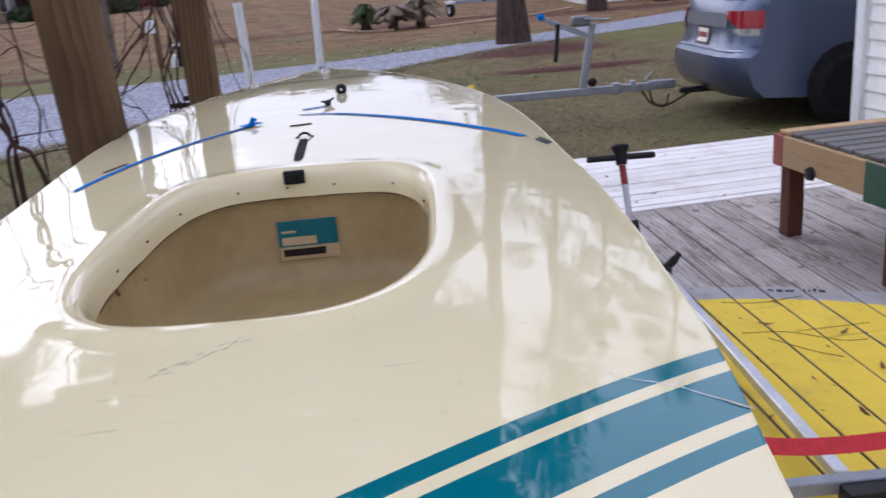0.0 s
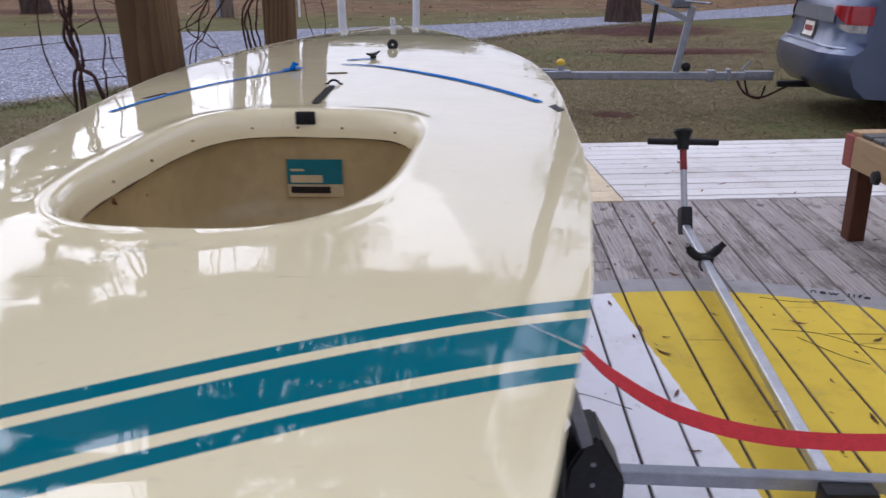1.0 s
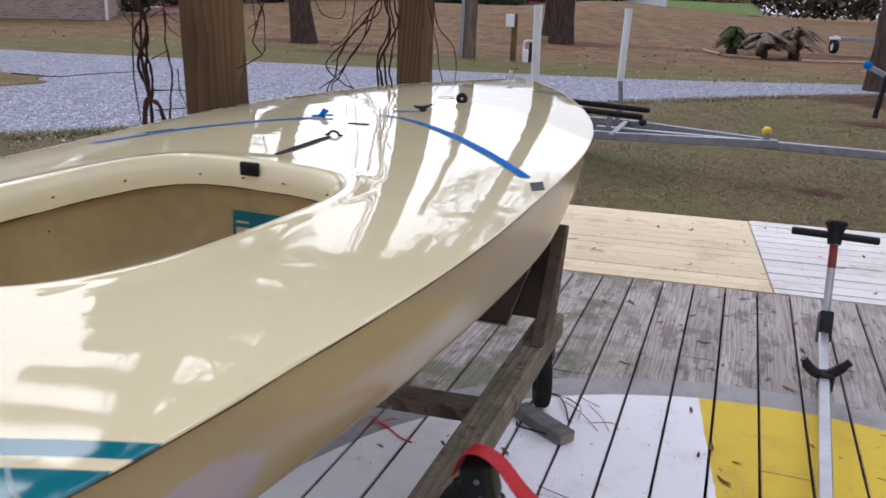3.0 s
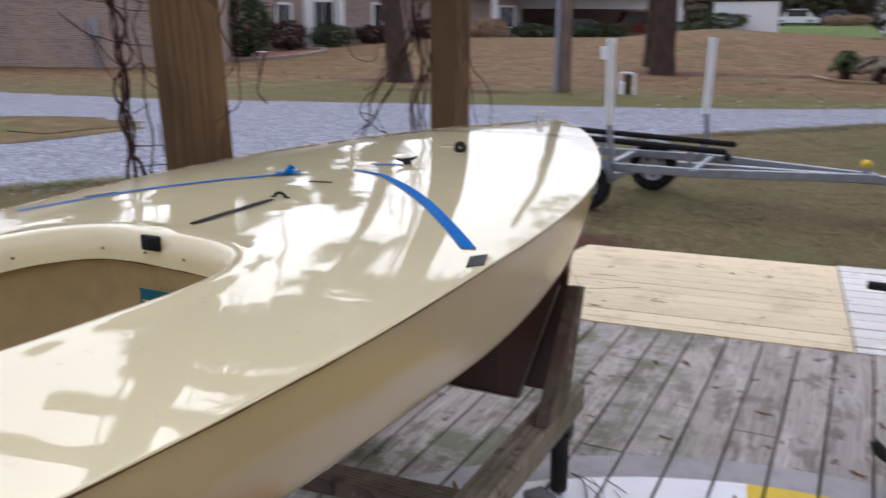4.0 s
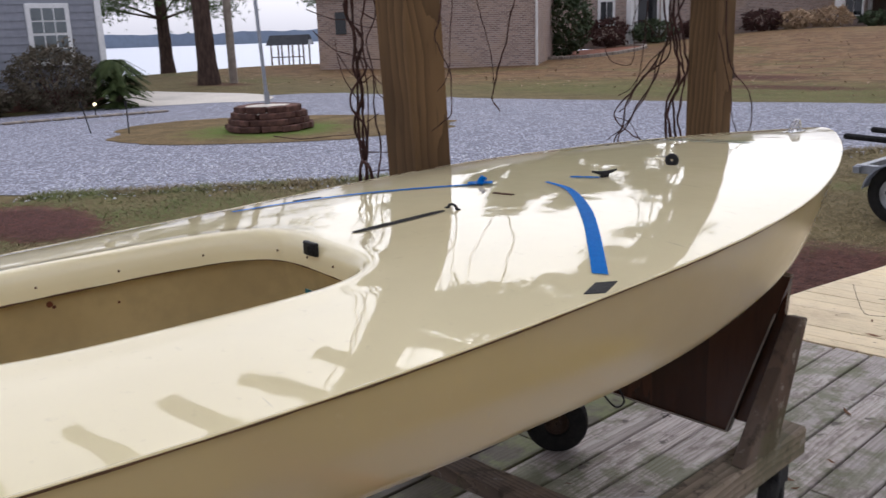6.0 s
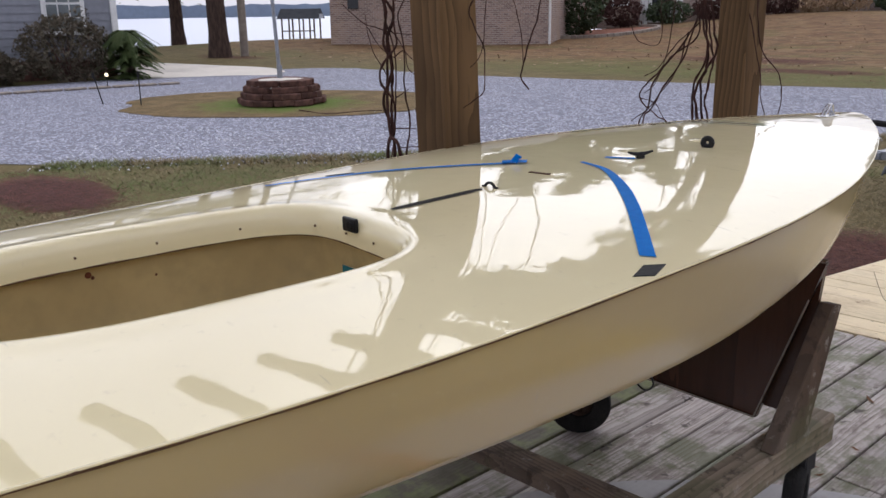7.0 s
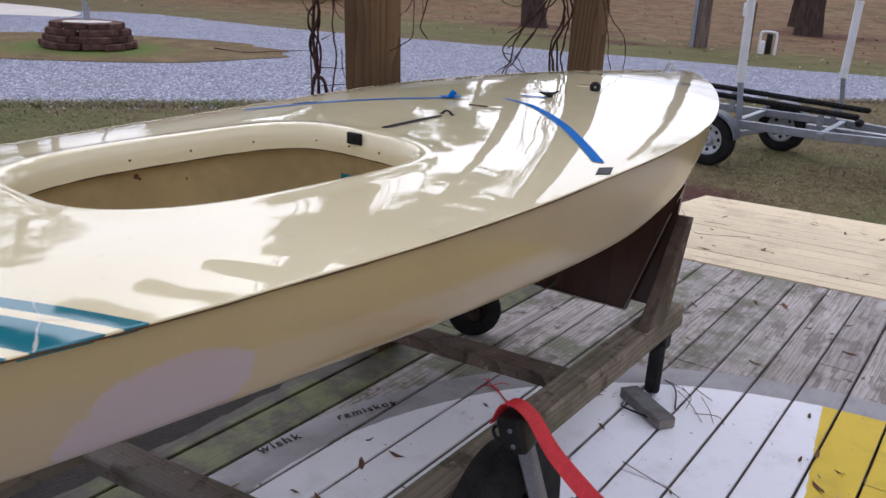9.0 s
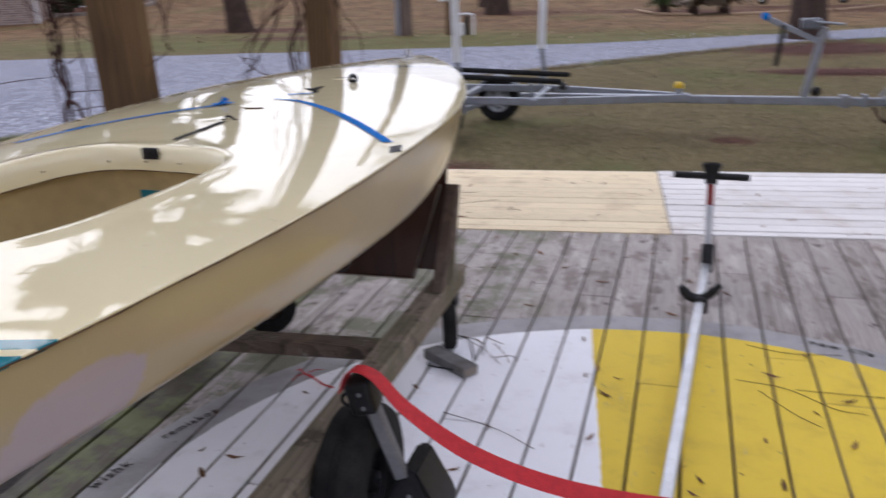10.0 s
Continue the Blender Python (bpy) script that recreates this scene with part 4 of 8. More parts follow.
def fittings():
    # daggerboard slot
    bm = bmesh.new()
    out = []
    for i in range(40):
        a = 2 * math.pi * i / 40
        x, y = 0.001 + 0.012 * math.copysign(abs(math.cos(a)) ** 0.5, math.cos(a)), 2.10 + 0.135 * math.copysign(abs(math.sin(a)) ** 0.4, math.sin(a))
        out.append(bm.verts.new((x, y, deck_z(x, y) + 0.0015)))
    bm.faces.new(out)
    part("daggerboard_slot", bm, M_INK, BOAT, "narrow dark daggerboard slot")
    # eyelet strap just ahead of the slot
    m = seat_on_deck(0.001, 2.262) @ Matrix.Scale(0.8, 4)
    bm = tube([m @ Vector((k * 0.02, 0, 0.013 * math.cos(k * math.pi / 2) ** 0.6 + 0.001)) for k in [i / 6 for i in range(-6, 7)]], 0.0035, 6)
    for s in (-1, 1):
        box(0.018 * s - 0.010 * (s < 0) - 0.002, 0.018 * s + 0.010 * (s > 0) + 0.002, -0.006, 0.006, 0, 0.004, 0.001, bm, m)
    part("eye_strap", bm, M_BLACK, BOAT, "small black eye strap", 40)
    # halyard cleat
    m = seat_on_deck(0.049, 2.79, 62) @ Matrix.Scale(0.7, 4)
    bm = box(-0.018, 0.018, -0.009, 0.009, 0, 0.016, 0.003, None, m)
    tube([m @ Vector(p) for p in spline([(-0.052, 0, 0.027), (-0.025, 0, 0.02), (0, 0, 0.018), (0.025, 0, 0.02), (0.052, 0, 0.027)], 4)], [0.003, 0.003, 0.004, 0.004, 0.005, 0.005, 0.005, 0.006, 0.006, 0.006, 0.005, 0.005, 0.005, 0.004, 0.004, 0.003, 0.003], 8, bm)
    part("cleat", bm, M_BLACK, BOAT, "black horn cleat", 40)
    # bullseye fairlead
    m = seat_on_deck(0.088, 3.06, 15) @ Matrix.Scale(0.66, 4)
    bm = tube([m @ Vector((0.018 * math.cos(a), 0, 0.021 + 0.018 * math.sin(a))) for a in [radians(k) for k in range(0, 360, 15)]], 0.0085, 8, closed=True)
    box(-0.024, 0.024, -0.012, 0.012, 0, 0.012, 0.003, bm, m)
    part("fairlead", bm, M_BLACK, BOAT, "black ring fairlead", 50)
    # mast hole collar
    m = seat_on_deck(0.0, 3.16)
    bm = lathe([(0.029, 0.0), (0.029, 0.0015), (0.027, 0.002), (0.0, 0.0015)], 28, None, m)
    part("mast_step_cap", bm, M_GEL, BOAT, "tan mast hole cap", 40)
    m = seat_on_deck(-0.02, 2.46, 8)
    part("scar", box(-0.03, 0.03, -0.006, 0.006, 0.0005, 0.0025, 0.0, None, m), M_EDGE, BOAT, "dark tape residue")
    # bow handle
    m = seat_on_deck(0.0, 4.03, 0)
    pts = spline([(-0.002, -0.06, 0.0), (0, -0.045, 0.008), (0, -0.012, 0.036), (0, 0.004, 0.042), (0, 0.012, 0.034), (0, 0.02, 0.01), (0.002, 0.03, 0.0)], 5)
    for s in (-0.006, 0.006):
        bm = tube([m @ (Vector((s, 0, 0)) + p) for p in pts], 0.0042, 7)
        part("handle_bar", bm, M_CHROME, BOAT, "polished bow handle bar", 60)
    part("handle_plate", box(-0.022, 0.022, -0.075, 0.04, 0, 0.003, 0.001, None, m), M_CHROME, BOAT, "steel bow plate")
    # bailer fitting on the cockpit front wall and its screw holes
    bm = box(-0.025, 0.021, 1.853, 1.863, 1.034, 1.064, 0.004, None, pose(0, 0, 0.0), 3)
    part("drain_fitting", bm, M_BLACK, BOAT, "black plastic fitting with worn centre", 40)
    part("drain_core", lathe([(0.008, 0), (0.008, 0.003), (0.0, 0.003)], 18, None, pose(0.004, 1.853, 1.049, 90, 0, 0)), M_RUBBER, BOAT, "dull grey plug")
    # black pad by the starboard gunwale, smaller one to port
    quad = [(0.572, 2.066), (0.592, 2.104), (0.610, 2.046), (0.590, 2.010)]
    def pad(quad):
        bm = bmesh.new()
        top = [bm.verts.new((x, y, deck_z(x, y) + 0.0015)) for x, y in quad]
        bot = [bm.verts.new((x, y, deck_z(x, y) + 0.0002)) for x, y in quad]
        bm.faces.new(top)
        for k in range(4):
            bm.faces.new((top[k], top[(k + 1) % 4], bot[(k + 1) % 4], bot[k]))
        return bm
    part("pad", pad(quad), M_BLACK, BOAT, "black adhesive pad")
    part("pad", pad([(-0.485, 2.13), (-0.445, 2.195), (-0.435, 2.187), (-0.475, 2.122)]), M_BLACK, BOAT, "black adhesive strip")
    # masking tape where the splash rail was
    part("tape", ribbon([(-0.035, 2.645), (0.07, 2.605), (0.19, 2.505), (0.32, 2.373), (0.45, 2.225), (0.553, 2.105)], 0.027, 0.002, 10, lambda t: 0.45 + 0.65 * min(1.0, t * 2)), M_TAPE, BOAT, "blue masking tape strip")
    part("tape", ribbon([(-0.50, 1.955), (-0.455, 2.08), (-0.39, 2.215), (-0.30, 2.35), (-0.165, 2.525)], 0.02, 0.002, 10), M_TAPE, BOAT, "blue masking tape strip")
    bm = ribbon([(-0.19, 2.50), (-0.165, 2.525), (-0.14, 2.545)], 0.04, 0.006, 5)
    tube([(-0.165, 2.52, deck_z(-0.165, 2.52) + 0.004), (-0.16, 2.53, deck_z(-0.16, 2.53) + 0.02), (-0.15, 2.53, deck_z(-0.15, 2.53) + 0.016)], [0.01, 0.008, 0.004], 6, bm)
    part("tape_end", bm, M_TAPE, BOAT, "crumpled tape end")
    part("tape", ribbon([(-0.03, 2.74), (0.045, 2.775)], 0.02, 0.002, 6), M_TAPE, BOAT, "short blue tape strip")
    # pale crack through the stern stripes and old rub marks
    part("crack", ribbon([(0.375, 0.785), (0.40, 0.768), (0.44, 0.752), (0.462, 0.735), (0.49, 0.716)], 0.002, 0.0009, 6, lambda t: 0.35 + 0.65 * t), M_TRIM, BOAT, "white crack in the gelcoat")
    part("crack", ribbon([(0.44, 0.752), (0.452, 0.762), (0.458, 0.775)], 0.0014, 0.0009, 4), M_TRIM, BOAT, "white crack in the gelcoat")
    part("scab", ribbon([(0.474, 0.728), (0.488, 0.717), (0.503, 0.706)], 0.005, 0.0009, 5, lambda t: 0.3 + 0.7 * math.sin(math.pi * t)), M_SCUFF, BOAT, "brown scab where the crack meets the edge")
    for k in range(16):
        x, y = -0.09 + 0.007 * k, 0.872 + 0.006 * k + 0.01 * math.sin(k * 2.3)
        part("rub_mark", ribbon([(x, y), (x + 0.008, y + 0.004)], 0.002, 0.001, 2), M_SCUFF, BOAT, "faint grey-green rub mark")
    # builder's plate on the forward tub wall, brand lettering as bars
    mm = pose(0.010, 1.874, 0.903, 90, 0, -1)
    part("label_plate", box(-0.066, 0.066, -0.046, 0.046, 0, 0.003, 0.001, None, mm), M_BUFF, BOAT, "teal and buff maker's plate")
    part("label_field", box(-0.066, 0.066, -0.014, 0.046, 0.003, 0.004, 0, None, mm), M_TEAL, BOAT, "teal upper field")
    part("label_bar", box(-0.058, 0.018, -0.010, 0.008, 0.004, 0.005, 0, None, mm), M_BUFF, BOAT, "pale bar")
    part("label_bar", box(-0.058, 0.036, -0.036, -0.020, 0.003, 0.005, 0, None, mm), M_INK, BOAT, "black bar")
    part("label_bar", box(-0.058, -0.026, 0.018, 0.023, 0.004, 0.005, 0, None, mm), M_BUFF, BOAT, "pale bar")
    # rivet holes round the coaming and chips along the gunwale
    for a in (28, 52, 78, 101, 122, 146, 168, 190):
        x, y = rim(radians(a), 0.0)
        part("screw_hole", lathe([(0.0026, 0), (0.0026, 0.002), (0, 0.002)], 8, None, Matrix.Translation((CX + (x - CX) * 0.994, CY + (y - CY) * 0.994, deck_z(x, y) - 0.035)) @ Vector((CX - x, CY - y, 0)).to_track_quat("Z", "Y").to_matrix().to_4x4()), M_EDGE, BOAT)
    for y, z, r in ((1.416, 0.975, 0.007), (1.424, 0.968, 0.004), (1.717, 0.975, 0.004), (1.55, 0.95, 0.003)):
        ring_ = [rim(radians(k), 0.0155) for k in range(150, 200)]
        x = float(np.interp(y, [p[1] for p in reversed(ring_)], [p[0] for p in reversed(ring_)]))
        bm = lathe([(r, 0), (r * 0.8, 0.001), (0, 0.001)], 9, None, Matrix.Translation((x, y, z)) @ pose(0, 0, 0, 0, 90, 0))
        part("rust_spot", bm, M_RUST, BOAT, "rust-brown spot on the well wall")
    rnd = random.Random(5)
    for y in (0.72, 0.83, 1.10, 1.505, 1.88, 2.245, 2.62):
        bm = bmesh.new()
        bmesh.ops.create_icosphere(bm, subdivisions=1, radius=1.0, matrix=Matrix.Translation((half(y) - 0.001, y, gun(y) - 0.0035)) @ Matrix.Diagonal((0.0035, rnd.uniform(0.006, 0.013), 0.0035, 1)))
        part("chip", bm, M_EDGE, BOAT, "brown chip in the gunwale")
fittings()

def wheel(name, centre, axis_yaw, r, w, rim_r, parent=None, label="", hub_mat=None, holes=False):
    """A pneumatic wheel with treaded tyre and dished steel rim."""
    m = Matrix.Translation(centre) @ pose(0, 0, 0, 0, 0, axis_yaw) @ pose(0, 0, 0, 0, 90, 0)
    h = w / 2
    prof = [(rim_r, -h * 0.75), (rim_r * 1.08, -h * 0.95), (r * 0.86, -h), (r * 0.95, -h * 0.86), (r, -h * 0.55), (r * 1.005, -h * 0.2), (r * 0.985, -h * 0.18), (r * 0.985, -h * 0.08), (r * 1.005, -h * 0.06), (r * 1.005, h * 0.06), (r * 0.985, h * 0.08), (r * 0.985, h * 0.18), (r * 1.005, h * 0.2), (r, h * 0.55), (r * 0.95, h * 0.86), (r * 0.86, h), (rim_r * 1.08, h * 0.95), (rim_r, h * 0.75)]
    wh = part(name, lathe(prof + [prof[0]], 36, None, m, False), M_RUBBER, parent, label, 35)
    disc = [(rim_r, -h * 0.6), (rim_r * 0.93, -h * 0.62), (rim_r * 0.86, -h * 0.2), (rim_r * 0.5, -h * 0.1), (rim_r * 0.32, -h * 0.3), (rim_r * 0.3, -h * 0.75), (rim_r * 0.12, -h * 0.8), (rim_r * 0.12, h * 0.8), (rim_r * 0.3, h * 0.75), (rim_r * 0.32, h * 0.3), (rim_r * 0.5, h * 0.1), (rim_r * 0.86, h * 0.2), (rim_r * 0.93, h * 0.62), (rim_r, h * 0.6)]
    part("rim", lathe(disc, 30, None, m, False), hub_mat or M_GALV, wh, "dished wheel rim", 35)
    if holes:
        for k in range(8):
            a = 2 * math.pi * k / 8
            for s in (-1, 1):
                part("rim_hole", lathe([(rim_r * 0.13, 0), (rim_r * 0.13, 0.002), (0, 0.002)], 10, None, m @ Matrix.Translation((rim_r * 0.68 * math.cos(a), rim_r * 0.68 * math.sin(a), s * h * 0.18))), M_BLACK, wh, "dark hole in the rim")
    return wh

# ---- timber cradle under the boat ----
def cradle():
    root = thing("boat_cradle", "weathered grey timber cradle with a dark plywood bunk, under the bow", "cradle")
    for k in (1, -1):
        part("rail", beam((0.424 * k, 0.9, 0.285), (0.426 * k, 3.22, 0.28), 0.089, 0.089, 0.006), M_OLD, root)
    part("crosspiece", beam((-0.38, 2.34, 0.30), (0.379, 2.425, 0.285), 0.09, 0.045, 0.004), M_OLDX, root)
    part("crosspiece", beam((-0.34, 1.305, 0.278), (0.379, 1.37, 0.278), 0.105, 0.045, 0.006), M_OLDX, root)
    def slanted(y0, y1, low, high, z0, z1):
        """A board across the cradle, wider at its top."""
        bm = bmesh.new()
        rows = [[bm.verts.new((x, y, z)) for x, z in ((-low, z0), (low, z0), (high, z1), (-high, z1))] for y in (y0, y1)]
        for f in (rows[0], rows[1][::-1]):
            bm.faces.new(f)
        for k in range(4):
            bm.faces.new((rows[0][k], rows[1][k], rows[1][(k + 1) % 4], rows[0][(k + 1) % 4]))
        return bm
    part("bunk_board", slanted(3.095, 3.113, 0.288, 0.448, 0.288, 0.80), M_PLY, root, "dark varnished plywood bunk")
    part("bunk_back", slanted(3.117, 3.135, 0.40, 0.436, 0.326, 0.80), M_PLY, root, "dark plywood backing board")
    for k in (1, -1):
        bm = bmesh.new()
        side = [[bm.verts.new((x * k, y, z)) for y, z in ((2.85, 0.327), (3.04, 0.327), (3.055, 0.39), (3.168, 0.672), (3.118, 0.684))] for x in (0.43, 0.472)]
        bm.faces.new(side[0])
        bm.faces.new(side[1][::-1])
        for q in range(5):
            bm.faces.new((side[0][q], side[0][(q + 1) % 5], side[1][(q + 1) % 5], side[1][q]))
        bmesh.ops.bevel(bm, geom=bm.edges[:], offset=0.003, segments=1, affect="EDGES")
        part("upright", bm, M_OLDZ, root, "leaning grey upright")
    for x, y in ((0.43, 3.10), (0.43, 1.05), (-0.43, 1.05)):
        wheel("caster", (x, y, 0.105), 18, 0.105, 0.055, 0.05, root, "black caster tyre", M_BLACK)
        part("caster_fork", box(x - 0.036, x + 0.036, y - 0.03, y + 0.03, 0.18, 0.238, 0.004), M_BLACK, root, "black caster fork")
    part("lath", beam((0.286, 3.088, 0.292), (0.414, 3.088, 0.69), 0.0045, 0.0045, 0.001), M_LATH, root, "thin pale lath edge")
    part("lath", beam((-0.25, 3.088, 0.292), (0.286, 3.088, 0.292), 0.005, 0.005, 0.001), M_LATH, root, "thin pale lath edge")
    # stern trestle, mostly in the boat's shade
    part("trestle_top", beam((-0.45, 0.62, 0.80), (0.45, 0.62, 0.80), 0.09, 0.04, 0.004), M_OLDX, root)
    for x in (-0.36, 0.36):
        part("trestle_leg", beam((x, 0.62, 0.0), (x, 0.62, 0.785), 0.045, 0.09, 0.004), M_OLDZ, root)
    return root
cradle()

def block_and_twigs():
    b = thing("paving_block", "grey concrete edging block lying on the boards", "block", m=pose(0.478, 2.925, 0, 0, 0, -126))
    part("body", box(-0.036, 0.036, -0.125, 0.125, 0.0, 0.040, 0.006, None, None, 2), M_CEMENT, b)
    part("worn_end", box(-0.031, 0.031, 0.125, 0.128, 0.005, 0.035, 0.001), M_STONE, b)
    for ctrl in (((0.51, 3.155), (0.59, 3.06), (0.665, 2.973)), ((0.513, 3.196), (0.567, 3.139)), ((0.461, 3.208), (0.57, 3.121), (0.585, 3.036)), ((0.62, 3.02), (0.70, 3.03), (0.73, 3.01)), ((0.60, 3.16), (0.66, 3.06), (0.70, 2.99)), ((0.55, 3.22), (0.64, 3.16))):
        bm = tube(spline([(x, y, 0.004 + 0.012 * math.sin(math.pi * k / (len(ctrl) - 1))) for k, (x, y) in enumerate(ctrl)], 6), 0.0014, 5)
        tagged(finish("pine_twig", bm, M_LEAF_LITTER, 60), "dry pine needle twig beside the block", "twig", "twigs on the deck")
    bm = tube(spline([(0.388, 2.926, 0.005), (0.40, 2.887, 0.012), (0.435, 2.868, 0.018), (0.492, 2.86, 0.018), (0.56, 2.866, 0.006)], 6), 0.0036, 6)
    tagged(finish("wire", bm, M_BLACK, 60), "short black wire curling round the block", "wire")
    bm = tube(spline([(0.443, 3.202, 0.006), (0.49, 3.164, 0.012), (0.523, 3.101, 0.012), (0.556, 3.003, 0.005)], 6), 0.003, 6)
    tagged(finish("wire", bm, M_BLACK, 60), "loose black wire beside the caster", "wire")
block_and_twigs()

# ---- launching dolly on the boards ----
def dolly():
    root = thing("launching_dolly", "folding aluminium launching dolly with black fittings and a red sling strap", "dolly")
    ax_y, ax_z = 1.90, 0.105
    part("axle", beam((0.72, ax_y - 0.03, ax_z), (2.55, ax_y - 0.11, ax_z), 0.04, 0.04, 0.003), M_GALV, root, "square aluminium axle tube")
    part("axle_clamp", box(1.27, 1.405, ax_y - 0.13, ax_y - 0.065, 0.05, 0.118, 0.008, None, None, 2), M_BLACK, root, "black drawbar clamp", 40)
    part("handle_tube", beam((1.305, ax_y - 0.03, ax_z), (1.452, 4.10, 0.085), 0.038, 0.038, 0.004), M_ALU, root, "long aluminium drawbar")
    part("stem", tube([(1.452, 4.12, 0.10), (1.455, 4.17, 0.20), (1.455, 4.29, 0.46)], 0.017, 14), M_ALU, root, "aluminium T-handle stem", 50)
    part("stem_label", tube([(1.455, 4.237, 0.345), (1.455, 4.28, 0.44)], 0.0178, 14), M_RED_PAINT, root, "worn red sticker", 50)
    j = part("joint", box(-0.028, 0.028, -0.05, 0.05, -0.09, 0.045, 0.01, None, pose(1.455, 4.13, 0.13, -25, 0, 0), 2), M_BLACK, root, "black folding joint", 40)
    g = part("grip", tube([(1.275, 4.30, 0.482), (1.28, 4.30, 0.482), (1.39, 4.30, 0.48), (1.52, 4.30, 0.478), (1.63, 4.30, 0.475), (1.635, 4.30, 0.475)], [0.014, 0.017, 0.017, 0.017, 0.017, 0.014], 14), M_BLACK, root, "black rubber T-grip", 50)
    part("grip_head", lathe([(0.028, -0.03), (0.032, 0.0), (0.034, 0.03), (0.05, 0.062), (0.046, 0.072), (0.0, 0.074)], 16, None, pose(1.455, 4.295, 0.47, -20, 0, 0)), M_BLACK, root, "flared black cap", 40)
    # bow yoke
    pts = spline([(1.335, 3.56, 0.165), (1.355, 3.56, 0.135), (1.385, 3.56, 0.114), (1.42, 3.56, 0.112), (1.455, 3.56, 0.135), (1.495, 3.56, 0.178)], 5)
    part("bow_yoke", tube(pts, [0.015] * 3 + [0.02] * (len(pts) - 6) + [0.015] * 3, 10), M_BLACK, root, "black V-shaped bow rest", 50)
    part("yoke_clamp", box(1.395, 1.45, 3.53, 3.59, 0.05, 0.125, 0.008), M_BLACK, root, "black clamp")
    # corner bracket, strut, swivel head with its shackle, and wheel; once each side
    for x, s in ((0.685, 1), (2.535, -1)):
        bm = bmesh.new()
        prof = [(-0.078, 0.055), (0.08, 0.05), (0.082, 0.148), (0.016, 0.272), (-0.018, 0.268), (-0.062, 0.185)]
        sides = [[bm.verts.new((x + s * u, y, z)) for u, z in prof] for y in (1.765, 1.92)]
        bm.faces.new(sides[0])
        bm.faces.new(sides[1][::-1])
        for k in range(6):
            bm.faces.new((sides[0][k], sides[0][(k + 1) % 6], sides[1][(k + 1) % 6], sides[1][k]))
        bmesh.ops.bevel(bm, geom=bm.edges[:], offset=0.008, segments=2, affect="EDGES")
        br = part("bracket", bm, M_BLACK, root, "black plastic corner bracket", 40)
        for dx, dz in ((0.0, 0.20), (0.0, 0.14), (-0.045, 0.085), (0.05, 0.085)):
            part("bolt", lathe([(0.007, 0), (0.007, 0.004), (0.0, 0.005)], 8, None, pose(x + s * dx, 1.765, dz, 90, 0, 0)), M_DULL, br)
        part("strut", beam((x - 0.02 * s, 1.775, 0.25), (x - 0.088 * s, 1.762, 0.462), 0.036, 0.036, 0.005), M_DULL, root, "dull aluminium strut")
        head = pose(x - 0.098 * s, 1.742, 0.492, 8, -12 * s, 0)
        hd = part("swivel_head", box(-0.033, 0.033, -0.032, 0.032, -0.046, 0.045, 0.014, None, head, 3), M_BLACK, root, "black swivel head", 40)
        part("shackle", tube([head @ Vector((-s * (0.034 + 0.016 * math.sin(math.pi * k / 8)), -0.02, 0.018 * math.cos(math.pi * k / 8))) for k in range(9)], 0.0045, 7), M_BLACK, hd, "black loop at the head's side", 50)
        for dz in (-0.022, 0.018):
            part("bolt", lathe([(0.006, 0), (0.006, 0.003), (0.0, 0.004)], 8, None, head @ pose(0.004, -0.032, dz, 90, 0, 0)), M_DULL, hd)
        wheel("wheel", (x - 0.145 * s, 1.80, 0.205), 0, 0.205, 0.125, 0.10, root, "black pneumatic dolly wheel", M_BLACK)
    pts = spline([(0.535, 1.735, 0.50), (0.56, 1.74, 0.555), (0.62, 1.735, 0.548), (0.71, 1.72, 0.47), (0.87, 1.72, 0.372), (1.09, 1.72, 0.312), (1.38, 1.72, 0.30), (1.75, 1.72, 0.33), (2.2, 1.72, 0.40), (2.6, 1.735, 0.54), (2.68, 1.735, 0.50)], 10)
    bm = bmesh.new()
    prev = None
    for i, p in enumerate(pts):
        d = (pts[min(i + 1, len(pts) - 1)] - pts[max(i - 1, 0)]).normalized()
        tw = Vector((0.1, 0.75, 0.66 * min(1.0, max(0.0, (p.x - 0.6) * 4)))).normalized()
        nrm = d.cross(tw).normalized()
        row = [bm.verts.new(p + tw * 0.021 * a + nrm * b) for a, b in ((-1, 0.0012), (1, 0.0012), (1, -0.0012), (-1, -0.0012))]
        if prev:
            for k in range(4):
                bm.faces.new((prev[k], prev[(k + 1) % 4], row[(k + 1) % 4], row[k]))
        prev = row
    part("sling_strap", bm, M_STRAP, root, "red woven sling strap, sagging", 40)
    return root
dolly()
cord = tube(spline([(0.10, 2.645, 0.004), (0.05, 2.66, 0.006), (0.0, 2.70, 0.004), (-0.05, 2.72, 0.01), (-0.09, 2.77, 0.004)], 6), 0.003, 6)
for dx, dy in ((0.03, 0.035), (-0.035, 0.02), (0.035, -0.015), (-0.02, -0.035)):
    tube([(-0.05, 2.725, 0.006), (-0.05 + dx, 2.725 + dy, 0.012), (-0.05 + 1.5 * dx, 2.725 + 1.6 * dy, 0.002)], 0.0016, 5, cord)
tagged(finish("cord", cord, M_STRAP, 60), "frayed red cord lying on the boards", "cord")
wheel_far = thing("cart_wheel", "black rubber wheel standing in the shade under the hull", "wheel")
wheel("tyre", (-0.37, 3.09, 0.112), -50, 0.112, 0.07, 0.045, wheel_far, "", M_BARK)
bm = tube(spline([(0.02, 2.75, 0.62), (0.04, 2.76, 0.5), (0.10, 2.78, 0.42), (0.15, 2.76, 0.46), (0.12, 2.73, 0.53), (0.06, 2.73, 0.50)], 8), 0.003, 6)
